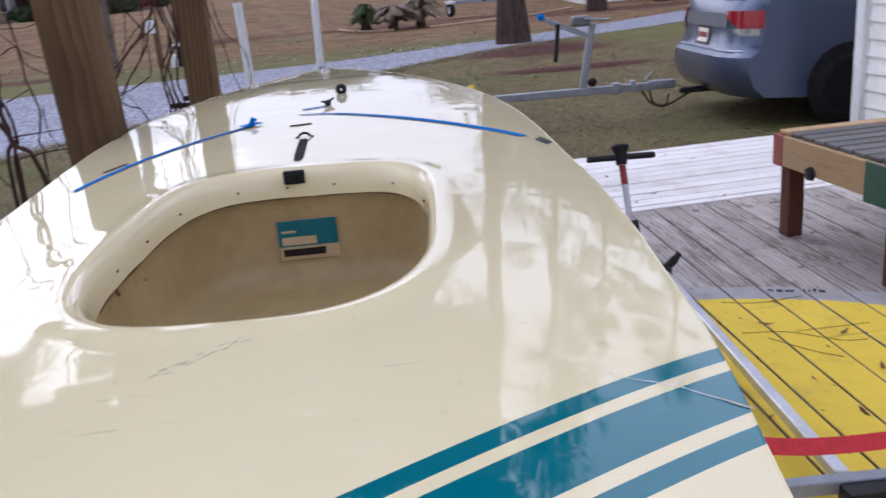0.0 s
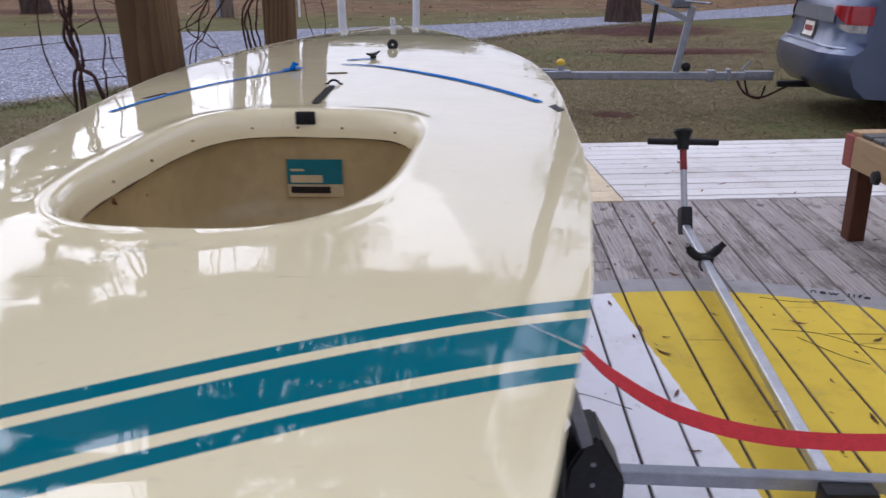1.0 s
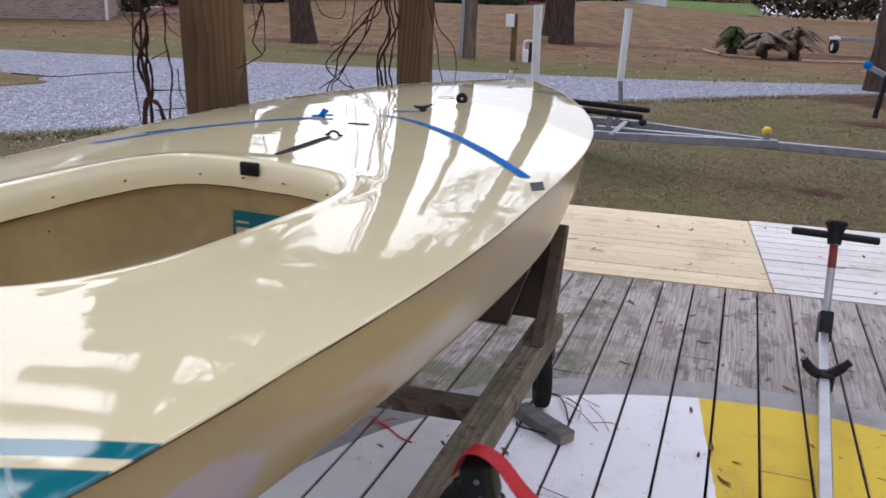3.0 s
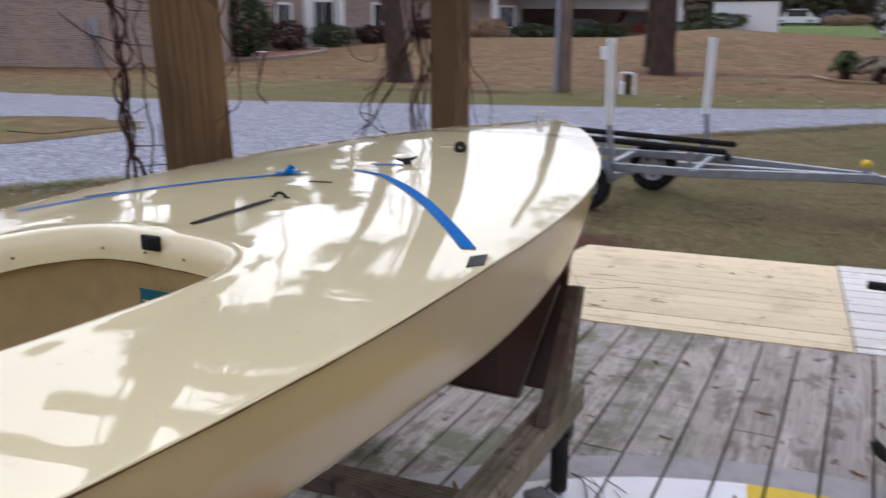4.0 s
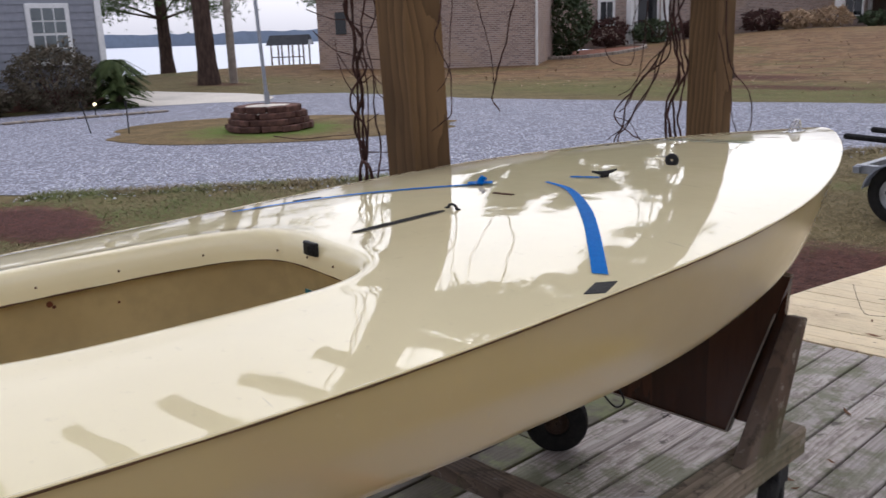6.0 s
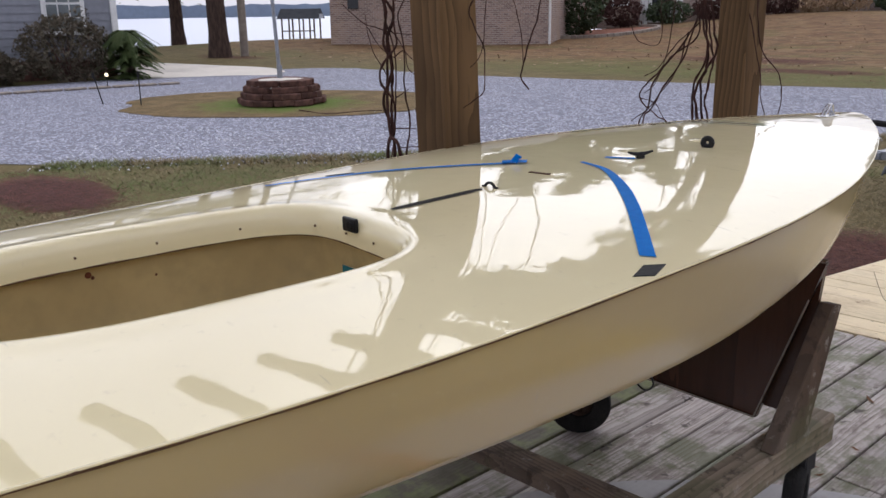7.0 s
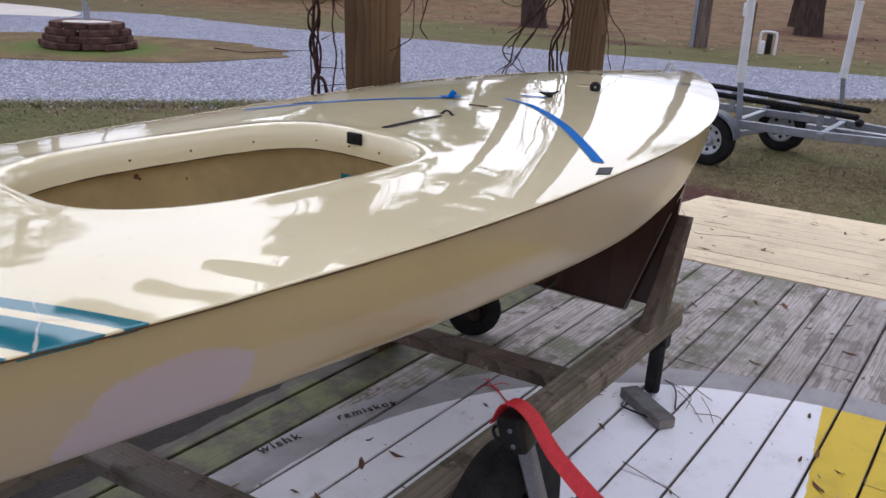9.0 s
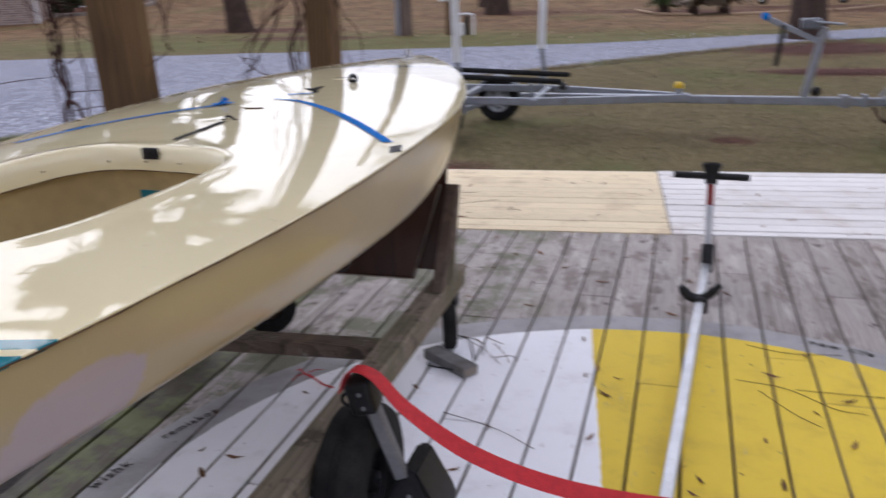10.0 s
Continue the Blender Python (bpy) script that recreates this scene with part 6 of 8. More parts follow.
# ---- minivan ahead of the trailer ----
def minivan():
    root = thing("minivan", "blue-grey minivan with red tail lamps parked on the grass", "car", m=pose(3.52, 8.67, GROUND, 0, 0, -3.5))
    W = 0.985
    prof = [(0.55, 0.28), (0.16, 0.30), (0.05, 0.40), (0.0, 0.55), (0.02, 0.68), (0.10, 0.735), (0.13, 0.80), (0.15, 0.95), (0.16, 1.08), (0.20, 1.17), (0.30, 1.36), (0.42, 1.56), (0.50, 1.66), (0.62, 1.72), (1.3, 1.765), (2.2, 1.77), (3.0, 1.72), (3.45, 1.55), (4.05, 1.12), (4.5, 1.04), (4.95, 0.92), (5.08, 0.70), (5.08, 0.42), (4.95, 0.28)]
    cols = [-1, -0.985, -0.94, -0.85, -0.65, -0.35, 0, 0.35, 0.65, 0.85, 0.94, 0.985, 1]
    def place(u, z, k):
        tumble = 1 - 0.17 * max(0.0, z - 0.95) ** 1.2
        corner = 0.22 * abs(k) ** 7 * (1 if u < 2.5 else -1)
        return (u + corner, k * W * tumble, z - 0.03 * abs(k) ** 6 * (z > 1.5))
    bm = bmesh.new()
    rows = [[bm.verts.new(place(u, z, k)) for k in cols] for u, z in prof]
    for i in range(len(rows)):
        A, B = rows[i], rows[(i + 1) % len(rows)]
        for j in range(len(cols) - 1):
            bm.faces.new((A[j], A[j + 1], B[j + 1], B[j]))
    bm.faces.new([r[0] for r in rows])
    bm.faces.new([r[-1] for r in rows][::-1])
    part("body", bm, M_SILVER_BLUE, root, "blue-grey painted body", 28)
    def panel(name, us, k0, k1, out, mat, label, n=8, point=1.0):
        b = bmesh.new()
        g = []
        for u, z in us:
            row = []
            for i in range(n + 1):
                k = k0 + (k1 - k0) * i / n
                zz = us[-1][1] - (us[-1][1] - z) * min(1.0, point + (1 - point) * 1.8 * i / n)
                p = Vector(place(u, zz, k))
                row.append(b.verts.new(p + Vector((-out, 0, out * 0.4))))
            g.append(row)
        for A, B in zip(g, g[1:]):
            for i in range(n):
                b.faces.new((A[i], A[i + 1], B[i + 1], B[i]))
        return part(name, b, mat, root, label, 40)
    panel("rear_window", [(0.205, 1.18), (0.30, 1.36), (0.42, 1.555), (0.47, 1.62)], -0.80, 0.80, 0.008, M_GLASS_DARK, "dark rear window")
    panel("garnish", [(0.149, 0.93), (0.155, 1.0), (0.16, 1.06)], -0.62, 0.62, 0.012, M_GREY_PANEL, "grey garnish bar")
    panel("plate_recess", [(0.105, 0.75), (0.128, 0.80), (0.148, 0.93)], -0.2, 0.2, 0.006, M_BLACK, "plate recess")
    panel("number_plate", [(0.116, 0.775), (0.128, 0.80), (0.144, 0.905)], -0.15, 0.15, 0.012, M_PLATE, "pale number plate, unreadable")
    panel("plate_bar", [(0.131, 0.815), (0.138, 0.865)], -0.12, 0.12, 0.016, M_RED_PAINT, "dull bar")
    panel("bumper_line", [(0.085, 0.725), (0.10, 0.738)], -0.9, 0.9, 0.008, M_SILVER_BLUE, "bumper edge crease", 16)
    for s in (-1, 1):
        panel("tail_lamp", [(0.149, 0.925), (0.155, 1.0), (0.162, 1.085)], 0.60 * s, 1.0 * s, 0.016, M_RED_LENS, "red wraparound tail lamp", 16, 0.3)
        panel("reverse_lamp", [(0.143, 0.86), (0.149, 0.925)], 0.72 * s, 0.98 * s, 0.014, M_CLEAR_LENS, "clear reversing lamp", 10, 0.4)
        # side windows and wheels
        y = s * W
        for u0, u1 in ((0.75, 1.65), (1.72, 2.7), (2.76, 3.5)):
            zt = 1.62 if u1 < 3 else 1.5
            b = bmesh.new()
            vs = [b.verts.new((u, s * (W * (1 - 0.17 * (z - 0.95) ** 1.2) + 0.006), z)) for u, z in ((u0, 1.17), (u1 + (0.25 if u1 > 3 else 0), 1.17), (u1 - (0.12 if u1 > 3 else 0), zt), (u0 + (0.1 if u0 < 1 else 0), zt))]
            b.faces.new(vs)
            part("side_window", b, M_GLASS_DARK, root, "dark side window")
        for u in (1.16, 4.16):
            part("wheel_arch", lathe([(0.0, -0.012), (0.39, -0.012), (0.39, 0.012), (0.0, 0.012)], 32, None, Matrix.Translation((u, y, 0.36)) @ pose(0, 0, 0, 90, 0, 0)), M_BLACK, root, "dark wheel arch")
            wheel("wheel", (u, y * 0.92, 0.33), 90, 0.33, 0.22, 0.215, root, "road tyre on an alloy rim")
    panel("spoiler", [(0.40, 1.59), (0.46, 1.66), (0.60, 1.735)], -0.86, 0.86, 0.03, M_BLACK, "dark roof spoiler", 12)
    part("wiper", beam((0.19, 0.05, 1.20), (0.24, 0.52, 1.25), 0.02, 0.03, 0.004), M_BLACK, root, "rear wiper")
    part("hitch", box(-0.12, 0.3, -0.035, 0.035, 0.27, 0.33, 0.01), M_BLACK, root, "black hitch bar")
minivan()

# ---- low bench on the deck ----
def bench():
    root = thing("slatted_bench", "low slatted bench with red-stained corner and dark wet slats", "bench", m=pose(2.24, 4.22, 0, 0, 0, 3))
    W, D, H = 1.25, 0.98, 0.545
    a = part("side_apron", box(0, 0.035, -D, -0.09, H - 0.16, H - 0.005, 0.004), M_TAN, root, "raw tan apron board")
    part("corner_block", box(-0.002, 0.037, -0.09, 0, H - 0.165, H - 0.004, 0.004), M_RED_END, root, "red-stained corner")
    part("back_apron", box(0.037, W, -0.035, 0, H - 0.15, H - 0.005, 0.004), M_TAN, root)
    part("front_apron", box(0.037, W, -D, -D + 0.035, H - 0.15, H - 0.005, 0.004), M_GREEN_BOX, root, "dark green painted apron")
    part("green_end", box(-0.012, -0.001, -D, -D + 0.2, H - 0.18, H + 0.0, 0.003), M_GREEN_BOX, root, "dark green painted end board")
    for x in (0.04, W - 0.12):
        for y in (-0.10, -D + 0.02):
            part("leg", box(x, x + 0.085, y, y + 0.085, 0, H - 0.02, 0.004), M_LEG, root, "dark brown square leg")
    part("knob", lathe([(0.035, 0), (0.03, 0.02), (0.0, 0.024)], 14, None, Matrix.Translation((0.0, -0.36, H - 0.145)) @ pose(0, 0, 0, 0, -90, 0)), M_BLACK, root, "black round knob")
    n = 9
    for i in range(n):
        y = -0.02 - (D - 0.14) * i / (n - 1)
        part("slat", box(0.02, W, y - 0.088, y, H - 0.005, H + 0.017, 0.004), M_TAN if i == 0 else M_DARK_SLAT, root)
bench()

# ---- houses ----
def siding_house(name, corner, along, length, depth, height, mat, label, windows=(), gable=False, pitch=0.16, trim_w=0.16, base=None, lap=0.018, footing=0.0):
    """Clapboard house: corner at the near end, its front running along the given direction."""
    ang = math.degrees(math.atan2(along[1], along[0]))
    z = base if base is not None else rise(*corner) - 0.1
    root = thing(name, label, "house", m=pose(corner[0], corner[1], z, 0, 0, ang))
    bm = bmesh.new()
    n = int(height / pitch)
    ring = [(0, 0), (length, 0), (length, depth), (0, depth)]
    prev = None
    for i in range(n):
        for z_, off in ((i * pitch, lap), ((i + 1) * pitch, 0.0)):
            row = [bm.verts.new((x + (off if x > 0 else -off), y + (-off if (y == 0) == (depth > 0) else off), z_)) for x, y in ring]
            if prev:
                for k in range(4):
                    bm.faces.new((prev[k], prev[(k + 1) % 4], row[(k + 1) % 4], row[k]))
            prev = row
    part("wall", bm, mat, root, "lapped siding boards")
    for x, y in ring:
        part("corner_board", box(x - trim_w / 2, x + trim_w / 2, y - trim_w / 2, y + trim_w / 2, 0, height, 0.006), M_TRIM, root, "white corner board")
    f = 1 if depth > 0 else -1
    if footing:
        part("footing", box(-0.03, length + 0.03, min(0, depth) - 0.03, max(0, depth) + 0.03, 0.0, footing, 0.01), M_BLOCK, root, "brown brick footing")
    for x, zc, w, h, *grid in windows:
        nc, nr, glass = grid or (2, 2, M_GLASS_DARK)
        wd = part("window", box(x - w / 2 - 0.1, x + w / 2 + 0.1, -0.04 * f - 0.03, -0.04 * f + 0.03, zc - h / 2 - 0.1, zc + h / 2 + 0.1, 0.006), M_TRIM, root, "white framed window")
        for r_ in range(nr):
            for c_ in range(nc):
                x0, z0 = x - w / 2 + c_ * w / nc, zc - h / 2 + r_ * h / nr + (0.03 if nr > 2 and r_ == nr // 2 else 0.0)
                part("pane", box(x0 + 0.018, x0 + w / nc - 0.018, -0.078 * f - 0.006, -0.078 * f + 0.006, z0 + 0.018, zc - h / 2 + (r_ + 1) * h / nr - 0.018), glass, wd)
    over = 0.4
    bm = bmesh.new()
    pts = [(-over, -over, height), (length + over, -over, height), (length + over, depth + over, height), (-over, depth + over, height), (-over, depth / 2, height + depth * 0.3), (length + over, depth / 2, height + depth * 0.3)]
    v = [bm.verts.new(p) for p in pts]
    for f in ((0, 1, 5, 4), (2, 3, 4, 5), (0, 4, 3), (1, 2, 5), (0, 3, 2, 1)):
        bm.faces.new([v[k] for k in f])
    part("roof", bm, M_ROOF, root, "grey shingle roof")
    return root
siding_house("neighbour_house", (-22.4, 10.33), (-0.06, -1.0), 9.0, -8.0, 3.2, M_GREY_SIDING, "grey clapboard cottage with a white framed window", ((1.29, 2.03, 0.88, 1.38, 3, 4, M_GLASS_PALE),), pitch=0.2, footing=0.6)
siding_house("white_house", (10.8, 40.6), (1.0, 0.0), 14.0, 8.0, 4.4, M_SIDING, "white vinyl sided outbuilding", pitch=0.24, windows=((2.0, 2.6, 0.7, 1.0),), lap=0.06)
siding_house("home_corner", (4.35, 6.95), (0.0, -1.0), 11.0, 5.0, 3.0, M_SIDING, "white sided house corner at the deck's end", base=GROUND, pitch=0.14, trim_w=0.12)

def brick_house():
    root = thing("brick_house", "long tan brick house with white trim behind the lawn", "house")
    def wall(a, b, z0, z1, name="wall"):
        a, b = Vector((*a, z0)), Vector((*b, z0))
        L, ang = (b - a).length, math.degrees(math.atan2(b.y - a.y, b.x - a.x))
        return part(name, box(0, L, 0, 0.25, 0, z1 - z0), M_BRICK, root, "tan brick wall", m=pose(a.x, a.y, z0, 0, 0, ang))
    P = [(-32.7, 24.6), (-25.4, 31.7), (-32.0, 42.0), (-33, 47), (-13, 67)]
    wall(P[0], P[1], -0.3, 3.4)
    wall(P[1], P[2], -0.3, 3.4)
    wall((-42.0, 33.0), P[0], -0.6, 3.4)
    wall(P[2], (-21.5, 58.5), 0.3, 3.9)
    wall((-21.5, 58.5), (-22.5, 61.5), 0.3, 3.9)
    wall((-27.0, 69.5), (-16.5, 76.0), 0.3, 3.9)
    part("garage_fascia", beam((-22.7, 61.7, 3.72), (-12.2, 68.9, 3.72), 0.2, 1.2, 0.01), M_TRIM, root, "deep white board over the open garage")
    for q in ((-22.6, 61.8), (-12.3, 68.8)):
        part("garage_post", box(q[0] - 0.2, q[0] + 0.2, q[1] - 0.2, q[1] + 0.2, 0.3, 3.2, 0.02), M_TRIM, root, "white garage post")
    for (a, b, z) in ((P[0], P[1], 3.35), (P[2], (-21.5, 58.5), 3.85)):
        part("fascia", beam((*a, z), (*b, z), 0.3, 0.22, 0.01), M_TRIM, root, "white eaves board")
    for f, h in (((P[0], P[1], (-33.5, 41.0), (-41, 34)), 3.5), ((P[2], (-11.5, 69.3), (-22, 81), (-42, 52)), 4.0)):
        bm = bmesh.new()
        c = [Vector((x, y, h)) for x, y in f]
        r1, r2 = (c[0] + c[3]) / 2 + Vector((0, 0, 2.4)), (c[1] + c[2]) / 2 + Vector((0, 0, 2.4))
        v = [bm.verts.new(p) for p in (*c, r1, r2)]
        for q in ((0, 1, 5, 4), (2, 3, 4, 5), (0, 4, 3), (1, 2, 5), (0, 3, 2, 1)):
            bm.faces.new([v[k] for k in q])
        part("roof", bm, M_ROOF, root, "dark shingle roof")
    part("downpipe", tube([(-25.33, 31.6, -0.1), (-25.33, 31.6, 3.3)], 0.06, 8), M_TRIM, root, "white corner downpipe")
    # electrical meter on the side wall
    d = Vector((7.3, 7.1, 0)).normalized()
    nrm = Vector((d.y, -d.x, 0))
    c = Vector((-32.7, 24.6, 0)) + d * 5.1 + nrm * 0.12
    mt = part("meter_box", box(-0.2, 0.2, -0.09, 0.09, 1.25, 2.0, 0.02, None, Matrix.Translation(c) @ pose(0, 0, 0, 0, 0, 44)), M_GALV, root, "grey electric meter box")
    part("conduit", tube([c + Vector((0, 0, -0.1)), c + Vector((0, 0, 1.25))], 0.05, 8), M_GALV, root)
    part("conduit", tube([c + Vector((0.12, 0.12, -0.1)), c + Vector((0.12, 0.12, 1.25))], 0.04, 8), M_GALV, root)
    w = Vector((-32.7, 24.6, 0)) + d * 1.1 + nrm * 0.03
    part("small_window", box(-0.25, 0.25, -0.03, 0.03, 1.6, 2.6, 0.01, None, Matrix.Translation(w) @ pose(0, 0, 0, 0, 0, 44)), M_GLASS_DARK, root, "narrow dark window")
    # porch front
    e = Vector((10.5, 16.5, 0)).normalized()
    n2 = Vector((e.y, -e.x, 0))
    for k, (s, wd, z0, z1, kind) in enumerate(((2.4, 0.8, 1.7, 3.0, "window"), (4.98, 1.25, 0.75, 3.2, "door"), (9.0, 1.2, 1.6, 3.1, "window"), (18.7, 1.2, 1.8, 3.1, "window"))):
        q = Vector((-32.0, 42.0, 0)) + e * s + n2 * 0.05
        m = Matrix.Translation(q) @ pose(0, 0, 0, 0, 0, math.degrees(math.atan2(e.y, e.x)))
        fr = part(kind, box(-wd / 2 - 0.14, wd / 2 + 0.14, -0.05, 0.05, z0 - 0.14, z1 + 0.14, 0.01, None, m), M_TRIM, root, "white framed " + kind)
        for i in (0, 1):
            part("pane", box(-wd / 2 + i * wd / 2 + 0.03, -wd / 2 + (i + 1) * wd / 2 - 0.03, -0.075, -0.055, z0, z1, 0, None, m), M_GLASS_DARK, fr)
    for s in (3.45, 5.6, 16.9):
        q = Vector((-32.0, 42.0, 0)) + e * s + n2 * 1.2
        part("porch_column", box(q.x - 0.17, q.x + 0.17, q.y - 0.17, q.y + 0.17, 0.5, 3.8, 0.02), M_TRIM, root, "white porch column")
brick_house()

def front_bed():
    """Mulched bed before the brick front, held by a curved stone edging."""
    line = [(-27.4, 34.8), (-25.8, 35.5), (-24.9, 37.2), (-25.2, 39.8), (-26.5, 41.8), (-28.2, 42.6)]
    laid("mulch_bed", line + [(-30.6, 41.2), (-28.2, 36.6)], 0.03, M_STRAW, "dark red mulched planting bed", "bed")
    pts = spline([(x, y, rise(x, y) + 0.06) for x, y in line], 6)
    bm = bmesh.new()
    for a, b in zip(pts, pts[1:]):
        beam(a, a.lerp(b, 0.93), 0.2, 0.2, 0.03, 0.0, bm)
    tagged(finish("edging", bm, M_STONE), "curved brown stone edging round the mulch bed", "edging", kind="structure")
front_bed()

def boathouse():
    root = thing("boathouse", "open boathouse with a metal gable roof on posts over the lake", "boathouse", m=pose(-62.6, 40.5, -1.15, 0, 0, 44) @ Matrix.Scale(0.72, 4))
    L, D = 3.8, 3.4
    for i in range(4):
        for y in (0, D):
            part("pile", tube([(L * i / 3, y, -2.2), (L * i / 3, y, 3.0)], 0.1, 8), M_WOODPOLE, root)
    bm = bmesh.new()
    v = [bm.verts.new(p) for p in ((-0.5, -0.5, 2.95), (L + 0.5, -0.5, 2.95), (L + 0.5, D + 0.5, 2.95), (-0.5, D + 0.5, 2.95), (-0.5, D / 2, 4.1), (L + 0.5, D / 2, 4.1))]
    for q in ((0, 1, 5, 4), (2, 3, 4, 5), (0, 4, 3), (1, 2, 5), (0, 3, 2, 1)):
        bm.faces.new([v[k] for k in q])
    part("roof", bm, M_METAL_ROOF, root, "grey metal roof")
    part("rail", beam((0, 0, 1.6), (L, 0, 1.6), 0.08, 0.12), M_WOODPOLE, root)
    part("gable", box(L + 0.46, L + 0.52, 0.6, D - 0.6, 2.95, 3.5), M_GREY_PANEL, root)
boathouse()

# ---- trees and planting ----
def tuft_mesh(name, n, spread, length, seed, mat, flat=0.7):
    rnd = random.Random(seed)
    vs, fs = [], []
    for i in range(n):
        c = Vector((rnd.gauss(0, spread), rnd.gauss(0, spread), rnd.gauss(0, spread * flat)))
        for k in range(9):
            d = Vector((rnd.gauss(0, 1), rnd.gauss(0, 1), rnd.gauss(0.25, 0.8))).normalized() * length * rnd.uniform(0.7, 1.2)
            s = d.cross(Vector((rnd.gauss(0, 1), rnd.gauss(0, 1), rnd.gauss(0, 1)))).normalized() * length * 0.07
            b = len(vs)
            vs += [c - s, c + s, c + d]
            fs.append((b, b + 1, b + 2))
    return vs, fs

def pine(x, y, r, h, seed, label, crown=True, lean=(0, 0), first=0.4, full=1.0, leaf=0.26, reach=0.36):
    rnd = random.Random(seed)
    z = rise(x, y)
    root = thing("pine_tree", label, "tree", "pines in the yards")
    pts, rs = [], []
    for i in range(17):
        t = i / 16
        pts.append((x + lean[0] * t * h + 0.12 * noise.noise((seed, t * 3, 0)), y + lean[1] * t * h + 0.12 * noise.noise((seed, t * 3, 7)), z - 0.2 + t * h))
        rs.append(r * (1 - 0.62 * t) + r * 0.28 * math.exp(-t * h / 0.35))
    bm = tube(pts, rs, 18)
    for v in bm.verts:
        a = noise.noise((v.co.x * 5, v.co.y * 5, v.co.z * 1.2))
        v.co.x += a * r * 0.12
        v.co.y -= a * r * 0.12
    part("trunk", bm, M_BARK, root, "furrowed brown-grey bark", True)
    if crown:
        vs, fs = [], []
        for i in range(int(20 * full)):
            t = first + (1 - first) * (i + 0.5) / (20 * full)
            k = min(15, int(t * 16))
            p0 = Vector(pts[k])
            a = rnd.uniform(0, 6.28)
            L = (1.15 - t) * h * reach * rnd.uniform(0.7, 1.2)
            p1 = p0 + Vector((math.cos(a) * L * 0.55, math.sin(a) * L * 0.55, L * 0.12))
            p2 = p0 + Vector((math.cos(a + 0.2) * L, math.sin(a + 0.2) * L, L * 0.10 + 0.2))
            part("limb", tube([p0, p1, p2], [r * 0.2, r * 0.12, r * 0.04], 6), M_BARK, root)
            for q, sp in ((p1, 0.5), (p2, 0.65), ((p1 + p2) / 2, 0.6)):
                v2, f2 = tuft_mesh("", int(38 * full), 0.75 * sp * (0.5 + L * 0.13), leaf, seed * 100 + i, None)
                b = len(vs)
                vs += [v + q for v in v2]
                fs += [tuple(j + b for j in f) for f in f2]
        me = bpy.data.meshes.new("crown")
        me.from_pydata(vs, [], fs)
        me.materials.append(M_NEEDLE)
        ob = new("crown", me)
        ob.parent = root
    return root
pine(-29.3, 17.05, 0.375, 17, 1, "tall pine by the concrete drive", True, (-0.02, 0), 0.26, 1.5, 0.2)
pine(-40.0, 20.5, 0.33, 15, 2, "lakeside pine with spreading limbs", True, (-0.05, 0), 0.18, 2.4, 0.2)
pine(-40, 16.0, 0.3, 14, 12, "lakeside pine with spreading limbs", True, (0, 0), 0.3, 1.4)
pine(-46, 37.3, 0.22, 12, 13, "lakeside pine with spreading limbs", True, (0, 0), 0.42, 1.2)
pine(3.88, 21.1, 0.36, 19, 3, "thick pine trunk standing in pine straw", True, (0, 0), 0.6, 1.2, 0.4)
pine(-12.6, 25.7, 0.36, 20, 4, "thick pine trunk across the drive", True, (-0.12, 0), 0.58, 1.5, 0.3, 0.2)
pine(-5.75, 33.2, 0.42, 18, 5, "dark pine trunk on the brown lawn", True, (0, 0), 0.6)
pine(-6.9, 36.5, 0.3, 18, 15, "dark pine trunk on the brown lawn", False)
pine(9.3, 33.3, 0.34, 18, 6, "pine trunk before the white outbuilding", True, (0, 0), 0.45)
pine(13.2, 37.0, 0.32, 18, 7, "pine trunk before the white outbuilding", True, (0.02, 0), 0.45)
pine(17.0, 34.0, 0.30, 18, 8, "pine trunk before the white outbuilding", True, (0, 0), 0.45)
# unseen pines, added so the deck mirrors dark crowns on this side
for i, (x, y, h) in enumerate(((-47, 41, 17), (-42, 47, 18), (-46, 54, 18), (-41, 57, 19), (-36, 59, 20), (-38, 50, 18))):
    pine(x, y, 0.34, h, 40 + i, "tall pine out of view behind the brick house", True, (0, 0), 0.22, 1.25, 0.95)

